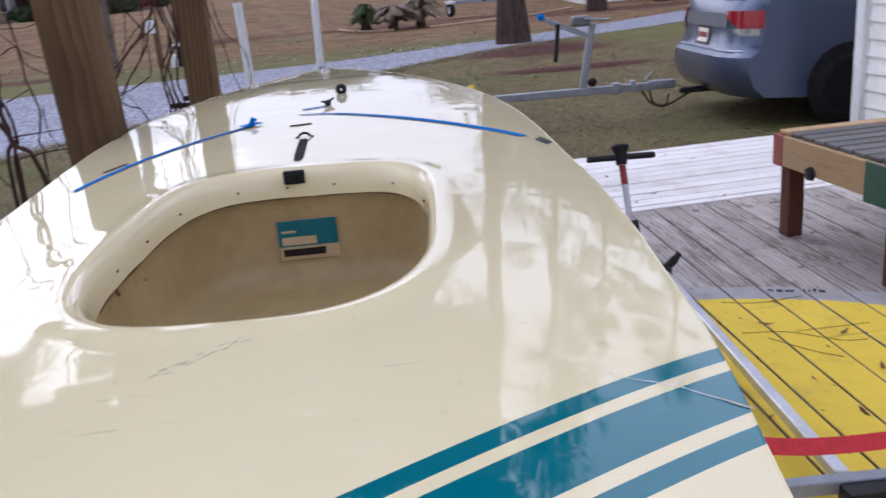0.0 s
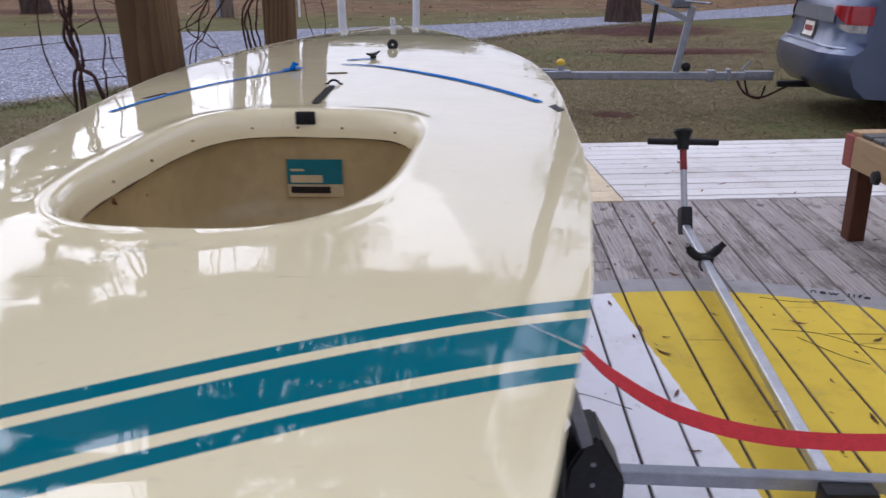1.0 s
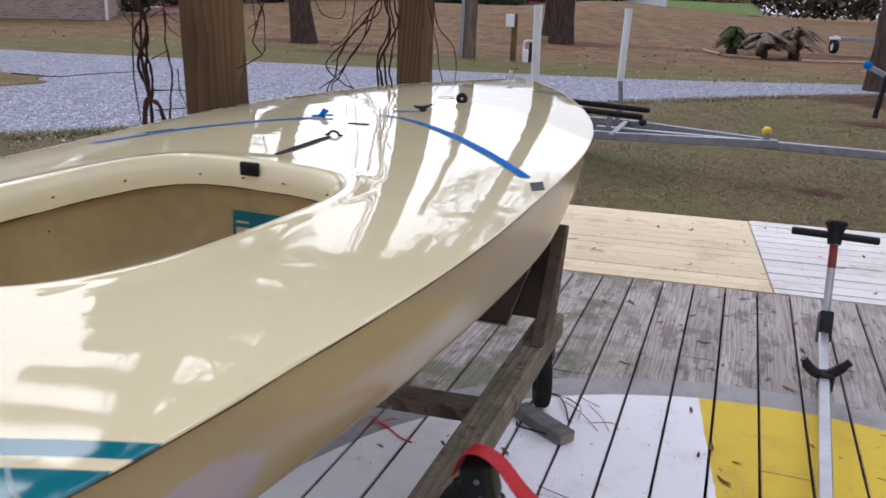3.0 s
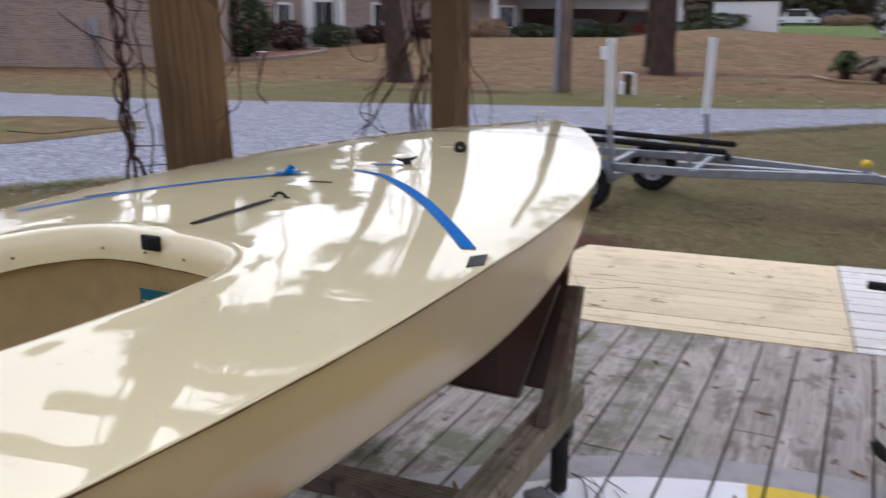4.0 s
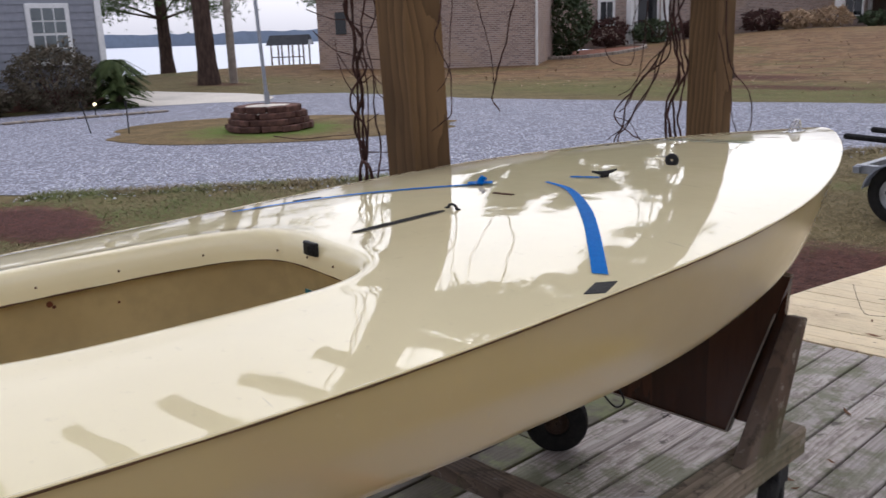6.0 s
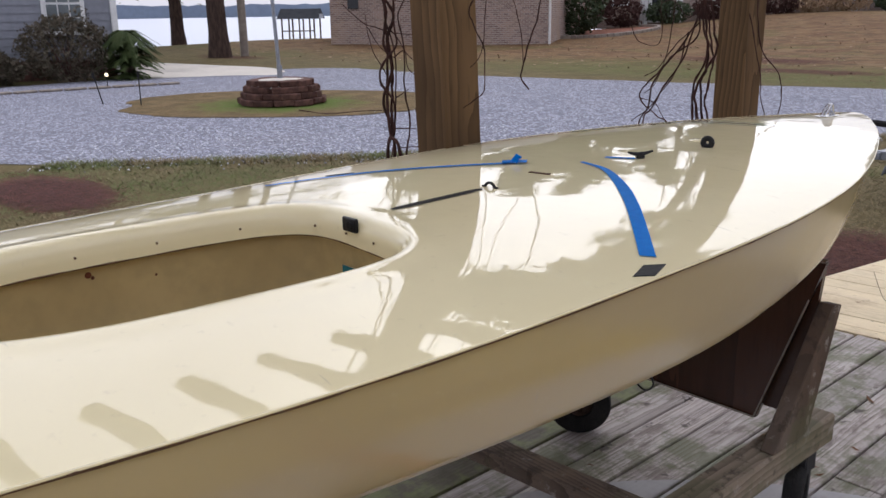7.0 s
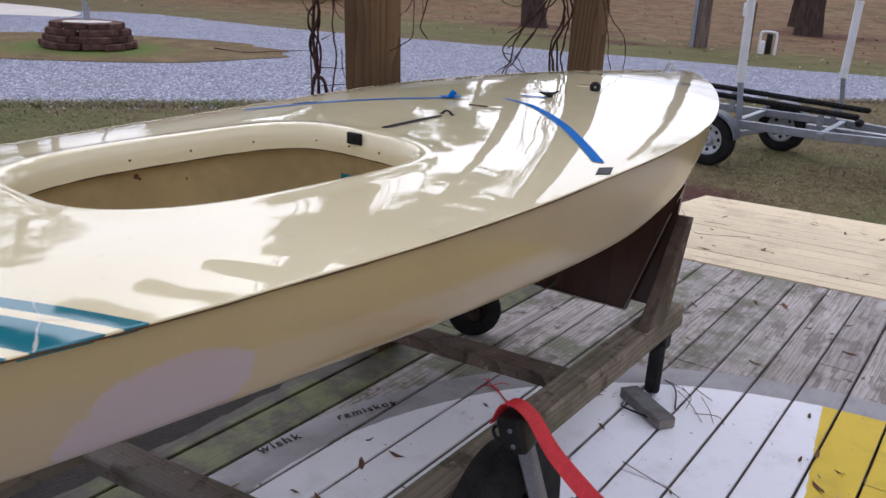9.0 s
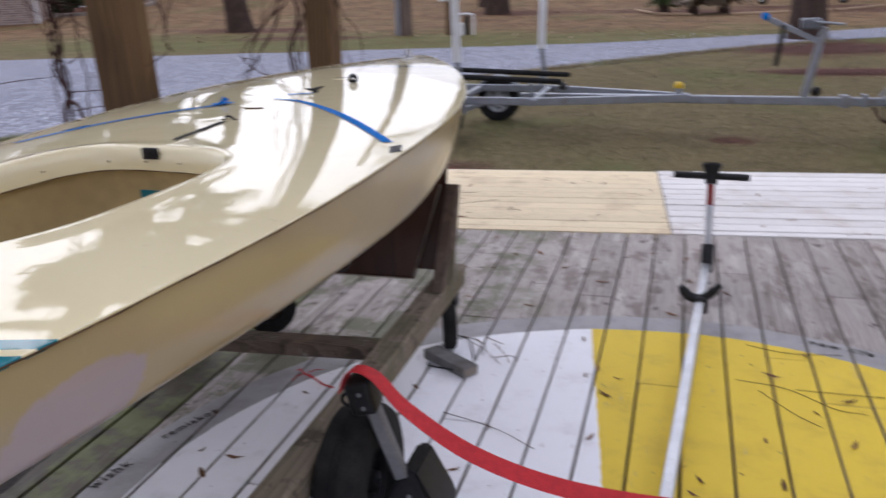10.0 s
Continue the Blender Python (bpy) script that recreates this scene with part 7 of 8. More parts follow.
def shrub(x, y, rx, ry, h, seed, mat, label, leaf=0.09, n=2600, name="shrub"):
    rnd = random.Random(seed)
    z = rise(x, y)
    root = thing(name, label, "shrub")
    for i in range(7):
        a = rnd.uniform(0, 6.28)
        part("stem", tube([(x, y, z - 0.05), (x + rx * 0.3 * math.cos(a), y + ry * 0.3 * math.sin(a), z + h * 0.45), (x + rx * 0.6 * math.cos(a), y + ry * 0.6 * math.sin(a), z + h * 0.8)], [0.03, 0.02, 0.008], 6), M_VINE, root)
    vs, fs = [], []
    for i in range(n):
        d = Vector((rnd.gauss(0, 1), rnd.gauss(0, 1), rnd.gauss(0, 1))).normalized()
        k = rnd.uniform(0.55, 1.0) ** 0.5 * (1 + 0.42 * noise.noise(d * 2.6 + Vector((seed, 0, 0))))
        c = Vector((x + d.x * rx * k, y + d.y * ry * k, z + h * 0.5 + d.z * h * 0.5 * k))
        if c.z < z + 0.03:
            continue
        u = Vector((rnd.gauss(0, 1), rnd.gauss(0, 1), rnd.gauss(0, 1))).normalized()
        w = u.cross(Vector((rnd.gauss(0, 1), rnd.gauss(0, 1), rnd.gauss(0, 1)))).normalized()
        s = leaf * rnd.uniform(0.6, 1.4)
        b = len(vs)
        vs += [c - u * s, c + w * s * 0.4, c + u * s, c - w * s * 0.4]
        fs.append((b, b + 1, b + 2, b + 3))
    me = bpy.data.meshes.new("foliage")
    me.from_pydata(vs, [], fs)
    me.materials.append(mat)
    ob = new("foliage", me)
    ob.parent = root
    return root
shrub(-21.5, 8.7, 0.9, 1.15, 1.65, 1, M_TWIGGY, "dark twiggy shrub before the grey cottage", 0.05, 6000)
shrub(-21.5, 6.7, 0.7, 0.9, 0.8, 2, M_TWIGGY, "low dark twiggy shrub before the grey cottage", 0.05, 5500)
shrub(-28.0, 37.0, 1.3, 1.3, 3.4, 3, M_LEAF, "dark evergreen shrub against the brick wall", 0.14, 2600)
for i, (x, y, rx, h, mt) in enumerate([(-29.5, 42.6, 1.2, 1.7, M_VINE), (-28.0, 45.0, 1.3, 1.3, M_LEAF), (-26.5, 47.5, 1.2, 1.1, M_VINE), (-24.3, 50.8, 1.2, 1.3, M_VINE), (-23.1, 52.4, 1.1, 1.1, M_REEDS), (-21.8, 54.5, 1.2, 1.2, M_REEDS), (-19.9, 57.4, 1.5, 0.9, M_LEAF), (-18.2, 60.0, 1.5, 0.9, M_LEAF), (-16.5, 63.6, 2.0, 1.0, M_LEAF), (-12.5, 67.0, 2.0, 1.0, M_LEAF), (-9.0, 69.0, 1.8, 1.2, M_FROND)]):
    shrub(x, y, rx, rx, h, 20 + i, mt, "low foundation shrub along the brick front", 0.13, 1100)

def sago(x, y, r, h, seed, label, n=46, mat=None, low=0.05):
    rnd = random.Random(seed)
    z = rise(x, y)
    root = thing("sago_palm", label, "palm")
    part("trunk", lathe([(0.16, -0.05), (0.2, 0.15), (0.14, 0.4)], 12, None, Matrix.Translation((x, y, z))), M_BARK, root)
    for i in range(n):
        a, e = rnd.uniform(0, 6.28), rnd.uniform(low, 1.25)
        L = r * rnd.uniform(0.8, 1.1)
        spine = spline([(x, y, z + 0.22), (x + math.cos(a) * L * 0.45 * math.cos(e), y + math.sin(a) * L * 0.45 * math.cos(e), z + 0.35 + h * math.sin(e) * 0.75), (x + math.cos(a) * L, y + math.sin(a) * L, z + 0.2 + h * math.sin(e) * 0.55)], 8)
        bm = bmesh.new()
        side = Vector((-math.sin(a), math.cos(a), 0))
        for j in [q * 0.5 for q in range(3, 2 * len(spine) - 3)]:
            q = int(j)
            p, d = spine[q].lerp(spine[q + 1], j - q), (spine[q + 1] - spine[q]).normalized()
            w = 0.15 * r * math.sin(math.pi * (j + 1) / (len(spine) + 2)) + 0.03
            for s in (-1, 1):
                bm.faces.new([bm.verts.new(q) for q in (p - d * 0.02, p + d * 0.03, p + side * s * w + d * 0.12 - Vector((0, 0, 0.04)))])
        part("frond", bm, mat or M_FROND, root)
    return root
sago(-21.2, 10.1, 0.85, 1.25, 1, "dark green sago palm at the shrub bed's edge", 110, None, -0.25)
sago(0.45, 32.3, 0.6, 0.9, 4, "small blue-green sago palm in a straw bed", 50)
sago(1.45, 32.2, 1.15, 0.75, 2, "low browning sago palm in a straw bed", 60, M_DRY_FROND)
sago(2.5, 32.8, 1.0, 1.05, 3, "upright browning sago palm in a straw bed", 50, M_DRY_FROND)

def planter():
    root = thing("stone_planter", "round tiered planter of brown retaining blocks in the grass island", "planter", m=pose(-12.4, 9.3, GROUND + 0.03))
    fill = part("fill", lathe([(0.62, 0.30), (0.45, 0.42), (0.0, 0.45)], 24), M_CONCRETE, root, "pale gravel fill", True)
    proto = {}
    rnd = random.Random(8)
    for c in range(4):
        R, n = 0.78 - 0.06 * c, 13 - c
        w = 2 * math.pi * R / n * 0.94
        for i in range(n):
            a = 360 * (i + 0.5 * (c % 2) + rnd.uniform(-0.12, 0.12)) / n
            key = (c,)
            if key not in proto:
                o = part("block", box(-0.11, 0.10, -w / 2, w / 2, 0.0, 0.106, 0.022, None, None, 2), M_BLOCK, root)
                proto[key] = o.data
            else:
                o = new("block", proto[key])
                o.parent = root
            o.matrix_basis = pose(0, 0, c * 0.108, 0, 0, a) @ pose(R - 0.1 + rnd.uniform(-0.035, 0.04), 0, rnd.uniform(-0.006, 0.006), rnd.uniform(-2, 2), rnd.uniform(-3, 3), rnd.uniform(-7, 7))
    fp = thing("flagpole", "thin grey flagpole standing in the planter", "pole")
    part("shaft", tube([(-12.4, 9.3, 0.2), (-12.65, 9.2, 6.0)], [0.035, 0.028], 10), M_GALV, fp, "", True)
    part("base", tube([(-12.4, 9.3, 0.2), (-12.41, 9.3, 0.55)], 0.05, 10), M_GALV, fp, "", True)
    for i, (x, y, h) in enumerate(((-15.0, 7.0, 0.6), (-14.2, 7.4, 0.62))):
        s = thing("stake", "thin wire stake in the grass", "stake", "stakes by the drive")
        part("rod", tube([(x, y, GROUND), (x - 0.08 * (1 - i), y - 0.1 * (1 - i), GROUND + h)], 0.012, 6), M_BLACK, s)
        part("tip", tube([(x - 0.08 * (1 - i), y - 0.1 * (1 - i), GROUND + h - 0.1), (x - 0.08 * (1 - i), y - 0.1 * (1 - i), GROUND + h)], 0.025, 8), M_BLACK, s)
    lamp = thing("path_light", "small garden path light, lit", "lamp")
    part("stem", tube([(-18.6, 8.5, GROUND), (-18.6, 8.5, GROUND + 0.28)], 0.012, 6), M_BLACK, lamp)
    gm, gnt, gb = blank("lamp_glow", 0.4)
    gb.inputs["Emission Color"].default_value, gb.inputs["Emission Strength"].default_value = col((1, 0.85, 0.5)), 2.0
    part("globe", lathe([(0.0, 0.0), (0.035, 0.02), (0.035, 0.06), (0.0, 0.08)], 12, None, Matrix.Translation((-18.6, 8.5, GROUND + 0.27))), gm, lamp)
    proto = None
    edge = thing("edging_stones", "flat stones edging the shrub bed", "edging", kind="structure")
    for i in range(14):
        t = i / 13
        x, y = -18.4 - 1.2 * t + 0.8 * t * t, 9.9 - 6.8 * t
        if proto is None:
            o = part("stone", box(-0.09, 0.09, -0.24, 0.24, 0, 0.05, 0.015), M_STONE, edge)
            proto = o.data
        else:
            o = new("stone", proto)
            o.parent = edge
        o.matrix_basis = pose(x, y, GROUND + 0.01, 0, 0, 5 + rnd.uniform(-8, 8))
planter()

def far_bank(y):
    return 1.15 + 1.2 * min(max((y - 80) / 28.0, 0.0), 1.0)

def far_lawn():
    """A green bank beyond the brown lawn."""
    bm = bmesh.new()
    rows = [[bm.verts.new((x, y, far_bank(y) - (0.9 if y < 97 or abs(x + 6) > 7.5 else 0.0))) for x in (-15, -13, -10, -7, -4, 0.5, 2)] for y in (96, 98, 101, 104, 108, 113)]
    for A, B in zip(rows, rows[1:]):
        for k in range(6):
            bm.faces.new((A[k], A[k + 1], B[k + 1], B[k]))
    tagged(finish("far_lawn", bm, M_FRESH, True), "fresh green grass bank beyond the brown lawn", "lawn", kind="structure")
far_lawn()
for i, x in enumerate((-2.6, -0.6)):
    h = shrub(x, 103.0 + i, 1.5, 0.8, 1.1, 60 + i, M_REEDS, "tan dry hedge on the far grass", 0.14, 700)
    h.location.z += far_bank(103.0 + i) - rise(x, 103.0 + i)

def yard_things():
    up = thing("utility_pole", "dark wooden utility pole with a grey conduit", "pole")
    x, y = -6.3, 23.5
    part("shaft", tube([(x, y, GROUND - 0.1), (x, y, 9)], [0.17, 0.12], 14), M_WOODPOLE, up, "", True)
    part("conduit", tube([(x - 0.22, y - 0.05, GROUND), (x - 0.17, y - 0.05, 6)], 0.07, 10), M_GALV, up, "grey riser pipe", True)
    pp = thing("meter_pedestal", "short timber post with a small white box", "post")
    part("post", box(-5.08, -4.94, 23.25, 23.37, GROUND - 0.05, 1.1, 0.01), M_POST, pp)
    part("box", box(-5.22, -5.0, 23.14, 23.24, 0.75, 1.08, 0.01), M_PVC, pp, "white service box")
    sp = thing("pvc_standpipe", "white plastic standpipe bent over beside a meter", "pipe")
    part("pipe", tube(spline([(-4.72, 23.3, GROUND), (-4.72, 23.3, 0.3), (-4.66, 23.3, 0.4), (-4.38, 23.3, 0.4), (-4.32, 23.3, 0.3), (-4.32, 23.3, GROUND)], 6), 0.03, 10), M_PVC, sp, "", True)
    part("tank", lathe([(0.06, 0), (0.06, 0.3), (0.03, 0.34)], 12, None, Matrix.Translation((-4.62, 23.2, GROUND))), M_PVC, sp)
    part("meter", box(-4.6, -4.46, 23.4, 23.5, GROUND, 0.36, 0.02), M_BLACK, sp)
    lp = thing("light_pole", "weathered grey utility pole near the lake", "pole")
    part("shaft", tube([(-29.2, 18.05, GROUND - 0.1), (-29.3, 18.05, 9)], [0.16, 0.13], 12), M_STONE, lp, "", True)
    # logs edging the straw bed
    for i, (a, b) in enumerate((((-0.6, 34.4), (0.1, 32.3)), ((0.15, 32.1), (1.4, 31.3)), ((2.7, 31.4), (6.0, 32.9)), ((6.2, 33.1), (9.2, 36.8)))):
        lg = thing("edging_log", "pale barked log edging the straw bed", "log", "edging logs")
        part("log", tube([(*a, rise(*a) + 0.03), (*b, rise(*b) + 0.04)], 0.055, 8), M_REEDS, lg)
    # small empty trailer far behind
    tr = thing("small_trailer", "small galvanised trailer parked on the lawn", "trailer", m=pose(5.42, 37.0, rise(5.4, 37) + 0.12))
    part("frame", beam((-1.6, 0, 0.55), (1.6, 0, 0.5), 0.1, 0.14), M_GALV, tr)
    part("cross", beam((-1.3, -0.6, 0.6), (-1.3, 0.6, 0.6), 0.1, 0.1), M_GALV, tr)
    part("post", beam((0.1, 0, 0.5), (0.1, 0, 1.3), 0.12, 0.12), M_BLACK, tr)
    for xx in (-1.4, 1.5):
        wheel("wheel", (xx, -0.6, 0.27), 20, 0.27, 0.2, 0.16, tr, "small trailer tyre", M_PVC)
        part("mudguard", box(xx - 0.2, xx + 0.2, -0.75, -0.45, 0.5, 0.62, 0.05, None, None, 2), M_PVC, tr, "white mudguard", 50)
    # distant parked things along the far lawn
    for i, (x, y, L, h, mt, lb) in enumerate(((-17.4, 67.6, 4.6, 1.9, M_RED_PAINT, "dark red pickup in the open garage"), (-21.6, 66.2, 4.0, 1.4, M_SILVER_BLUE, "grey car in the open garage"), (-9.0, 103.5, 4.6, 1.75, M_PVC, "white car on the far grass"), (-5.2, 104.5, 4.4, 1.6, M_SILVER_BLUE, "silver car on the far grass"))):
        c = thing("parked_car", lb, "car", "far parked cars", m=pose(x, y, far_bank(y) if y > 100 else rise(x, y), 0, 0, 30 if y < 100 else 5))
        bm = bmesh.new()
        prof = [(0, 0.3), (0, 0.8), (0.9, 0.95), (1.5, h), (3.3, h), (4.0, 0.95), (L, 0.85), (L, 0.3)]
        lo = [bm.verts.new((u, 0, z)) for u, z in prof]
        hi = [bm.verts.new((u, 1.7, z)) for u, z in prof]
        bm.faces.new(lo)
        bm.faces.new(hi[::-1])
        for k in range(len(prof)):
            bm.faces.new((lo[k], lo[(k + 1) % len(prof)], hi[(k + 1) % len(prof)], hi[k]))
        part("body", bm, mt, c)
        part("window", box(1.35, 3.4, -0.01, 0.0, 0.98, h - 0.08), M_GLASS_DARK, c)
        for u in (0.85, L - 0.85):
            wheel("wheel", (u, 0.05, 0.32), 90, 0.32, 0.2, 0.2, c)
    # enclosed trailer, built as a plain white box
    sh = thing("white_shed", "white enclosed trailer far across the lawn", "shed", m=pose(-10.0, 70, 1.30, 0, 0, 3))
    part("wall", box(0, 4.6, 0, 2.5, -0.3, 2.3, 0.05), M_PVC, sh)
    part("roof", box(-0.05, 4.65, -0.05, 2.55, 2.3, 2.36, 0.02), M_TRIM, sh)
yard_things()

def far_woods():
    """Winter woods closing the far edge of the lawns."""
    rnd = random.Random(61)
    vs, fs = [], []
    for i in range(300):
        x, y = rnd.uniform(-70, 95), rnd.uniform(112, 135)
        h, r, n = rnd.uniform(2.5, 9.0), rnd.uniform(1.5, 4.0), 170
        if x > -14:
            h *= 1.5
        if i % 4 == 3:     # unseen tall pines nearer, behind the white outbuilding, added to darken the deck's reflection
            x, y, h, r, n = rnd.uniform(11, 75), rnd.uniform(76, 96), rnd.uniform(13, 24), rnd.uniform(3.5, 6.0), 560
        if i % 4 == 1:     # dense evergreens behind the green bank
            x, y, h, r, n = rnd.uniform(-19, 0), rnd.uniform(111, 118), rnd.uniform(9, 15), rnd.uniform(2.5, 4.0), 420
        low = 3.2 if i % 4 == 3 else 0.3
        z = rise(x, y)
        for k in range(n):
            p = Vector((x + rnd.gauss(0, r * 0.5), y + rnd.gauss(0, r * 0.4), z + low + (h - low) * rnd.random() ** 0.8))
            u = Vector((rnd.gauss(0, 1), rnd.gauss(0, 1), rnd.gauss(0, 1))).normalized() * rnd.uniform(0.25, 0.6)
            w = u.cross(Vector((rnd.gauss(0, 1), rnd.gauss(0, 1), rnd.gauss(0, 1)))).normalized() * rnd.uniform(0.15, 0.4)
            b = len(vs)
            vs += [p - u, p + w, p + u, p - w]
            fs.append((b, b + 1, b + 2, b + 3))
    me = bpy.data.meshes.new("far_woods")
    me.from_pydata(vs, [], fs)
    m, nt, b = blank("far_winter_woods", 0.9)
    nt.links.new(mix(nt, nt.nodes.new("ShaderNodeNewGeometry").outputs["Random Per Island"], (0.05, 0.055, 0.03), (0.15, 0.12, 0.085)), b.inputs["Base Color"])
    me.materials.append(m)
    tagged(new("far_woods", me), "olive and brown winter woods beyond the lawns", "woods", kind="stuff")
far_woods()

# ---- grass near the deck ----
def turf():
    rnd = random.Random(77)
    vs, fs = [], []
    def keep(x, y):
        for bx, by, rx, ry in BEDS:
            if ((x - bx) / rx) ** 2 + ((y - by) / ry) ** 2 < 0.8:
                return False
        if 4.6 < y < 17 and -4.6 < x < 7.5 and y < 8.9 + 1.42 * (x + 4.9):
            return not (-0.8 < x < 9 and y < 6.75 + 0.08 * x)
        return -8.8 < x < -1.2 and 0.6 < y < 9 and y < 3.0 + 1.35 * (x + 8.9)
    while len(fs) < 260000:
        x, y = rnd.uniform(-9, 7.5), rnd.uniform(0.6, 17)
        if not keep(x, y) or rnd.random() < (y - 9.0) / 9.0:
            continue
        k = 1 + 0.06 * max(0.0, y - 4)
        h, a = rnd.uniform(0.010, 0.030) * k, rnd.uniform(0, 6.28)
        dx, dy = math.cos(a), math.sin(a)
        w = rnd.uniform(0.002, 0.004) * k
        z = rise(x, y)
        lean = rnd.uniform(1.0, 2.4)
        b = len(vs)
        vs += [(x - dy * w, y + dx * w, z), (x + dy * w, y - dx * w, z), (x + dx * h * lean, y + dy * h * lean, z + h * 0.6)]
        fs.append((b, b + 1, b + 2))
    for i in range(30000):
        x, y = rnd.uniform(-9, -1.6), rnd.uniform(0.8, 9.2)
        if not keep(x, y) or noise.noise((x * 0.9, y * 0.9, 3.0)) < rnd.uniform(-0.5, 0.35):
            continue
        h, a = rnd.uniform(0.025, 0.06), rnd.uniform(0, 6.28)
        dx, dy, w = math.cos(a), math.sin(a), rnd.uniform(0.003, 0.006)
        z, b = rise(x, y), len(vs)
        vs += [(x - dy * w, y + dx * w, z), (x + dy * w, y - dx * w, z), (x + dx * h * 1.3, y + dy * h * 1.3, z + h * 0.7)]
        fs.append((b, b + 1, b + 2))
    edge = spline([(-8.7, 3.9, 0), (-6.7, 6.6, 0), (-4.9, 9.1, 0), (-2.3, 13.2, 0), (1.16, 17.46, 0), (4.3, 20.5, 0)], 40)
    for i in range(26000):
        p, q = edge[i % (len(edge) - 1)], edge[i % (len(edge) - 1) + 1]
        s, off = rnd.random(), rnd.gauss(0.10, 0.14)
        x, y = p.x + (q.x - p.x) * s + 0.75 * off, p.y + (q.y - p.y) * s - 0.66 * off
        h, a = rnd.uniform(0.03, 0.07), rnd.uniform(0, 6.28)
        dx, dy, w = math.cos(a), math.sin(a), rnd.uniform(0.004, 0.007)
        z, b = rise(x, y), len(vs)
        vs += [(x - dy * w, y + dx * w, z), (x + dy * w, y - dx * w, z), (x + dx * h * 1.2, y + dy * h * 1.2, z + h * 0.8)]
        fs.append((b, b + 1, b + 2))
    me = bpy.data.meshes.new("grass")
    me.from_pydata(vs, [], fs)
    gm, nt, b = blank("dry_grass_blades", 0.9)
    rnd_i = nt.nodes.new("ShaderNodeNewGeometry").outputs["Random Per Island"]
    c = mix(nt, rnd_i, (0.098, 0.081, 0.037), (0.275, 0.212, 0.112))
    c = mix(nt, ramp(nt, noise_tex(nt, coords(nt, "World"), 0.4, 4), 0.50, 0.66), c, (0.13, 0.155, 0.05))
    gx = nd(nt, "SeparateXYZ", Vector=coords(nt, "World")).outputs[0]
    c = mix(nt, math_node(nt, "MULTIPLY", math_node(nt, "MULTIPLY", ramp(nt, gx, -4.0, -6.5), 0.6), ramp(nt, noise_tex(nt, coords(nt, "World"), 1.3, 5), 0.42, 0.58)), c, (0.10, 0.15, 0.035))
    nt.links.new(c, b.inputs["Base Color"])
    me.materials.append(gm)
    return tagged(new("grass", me), "short dry winter grass blades", "grass", kind="stuff")
turf()

def lawn_litter():
    rnd = random.Random(14)
    vs, fs = [], []
    while len(fs) < 3000:
        x, y = rnd.uniform(-34, 16), rnd.uniform(18, 48)
        if y < 20.5 + 0.55 * max(0.0, x) and x > -21:
            continue
        s, a = rnd.uniform(0.02, 0.06), rnd.uniform(0, 6.28)
        c, u = Vector((x, y, rise(x, y) + 0.02)), Vector((math.cos(a), math.sin(a), rnd.uniform(-0.3, 0.5))) * s
        v = Vector((-math.sin(a), math.cos(a), rnd.uniform(0, 0.6))) * s * 0.6
        b = len(vs)
        vs += [c - u, c - v, c + u, c + v]
        fs.append((b, b + 1, b + 2, b + 3))
    me = bpy.data.meshes.new("leaf_litter")
    me.from_pydata(vs, [], fs)
    m, nt, b = blank("lawn_leaf_litter", 0.9)
    c = mix(nt, nt.nodes.new("ShaderNodeNewGeometry").outputs["Random Per Island"], (0.13, 0.07, 0.04), (0.36, 0.26, 0.18))
    nt.links.new(c, b.inputs["Base Color"])
    me.materials.append(m)
    tagged(new("leaf_litter", me), "brown leaves scattered over the lawn", "leaves", kind="stuff")
lawn_litter()

def loose_stones():
    rnd = random.Random(15)
    line = [Vector((x, y, 0)) for x, y in ((-8.7, 3.9), (-6.7, 6.6), (-4.9, 9.1), (-2.3, 13.2), (1.16, 17.46), (4.3, 20.5))]
    path = spline(line, 20)
    vs, fs = [], []
    for i in range(7000):
        p = path[rnd.randrange(len(path))]
        off = abs(rnd.gauss(0, 1.6)) if rnd.random() < 0.85 else -abs(rnd.gauss(0, 0.2))
        x, y = p.x - 0.72 * off + rnd.uniform(-0.1, 0.1), p.y + 0.69 * off + rnd.uniform(-0.1, 0.1)
        s = rnd.uniform(0.008, 0.022)
        z = rise(x, y) + 0.008
        b = len(vs)
        vs += [(x + s * rnd.uniform(0.6, 1.2) * math.cos(k * 1.57 + 0.3), y + s * rnd.uniform(0.6, 1.2) * math.sin(k * 1.57 + 0.3), z) for k in range(4)] + [(x + s * rnd.uniform(-0.3, 0.3), y + s * rnd.uniform(-0.3, 0.3), z + s * rnd.uniform(0.5, 1.0))]
        fs += [(b + k, b + (k + 1) % 4, b + 4) for k in range(4)]
    me = bpy.data.meshes.new("loose_stone")
    me.from_pydata(vs, [], fs)
    m, nt, b = blank("loose_gravel_stone", 0.9)
    c = mix(nt, nt.nodes.new("ShaderNodeNewGeometry").outputs["Random Per Island"], (0.16, 0.165, 0.19), (0.62, 0.63, 0.68))
    nt.links.new(c, b.inputs["Base Color"])
    me.materials.append(m)
    tagged(new("loose_stone", me), "loose grey stones along the drive", "gravel", kind="stuff")
loose_stones()

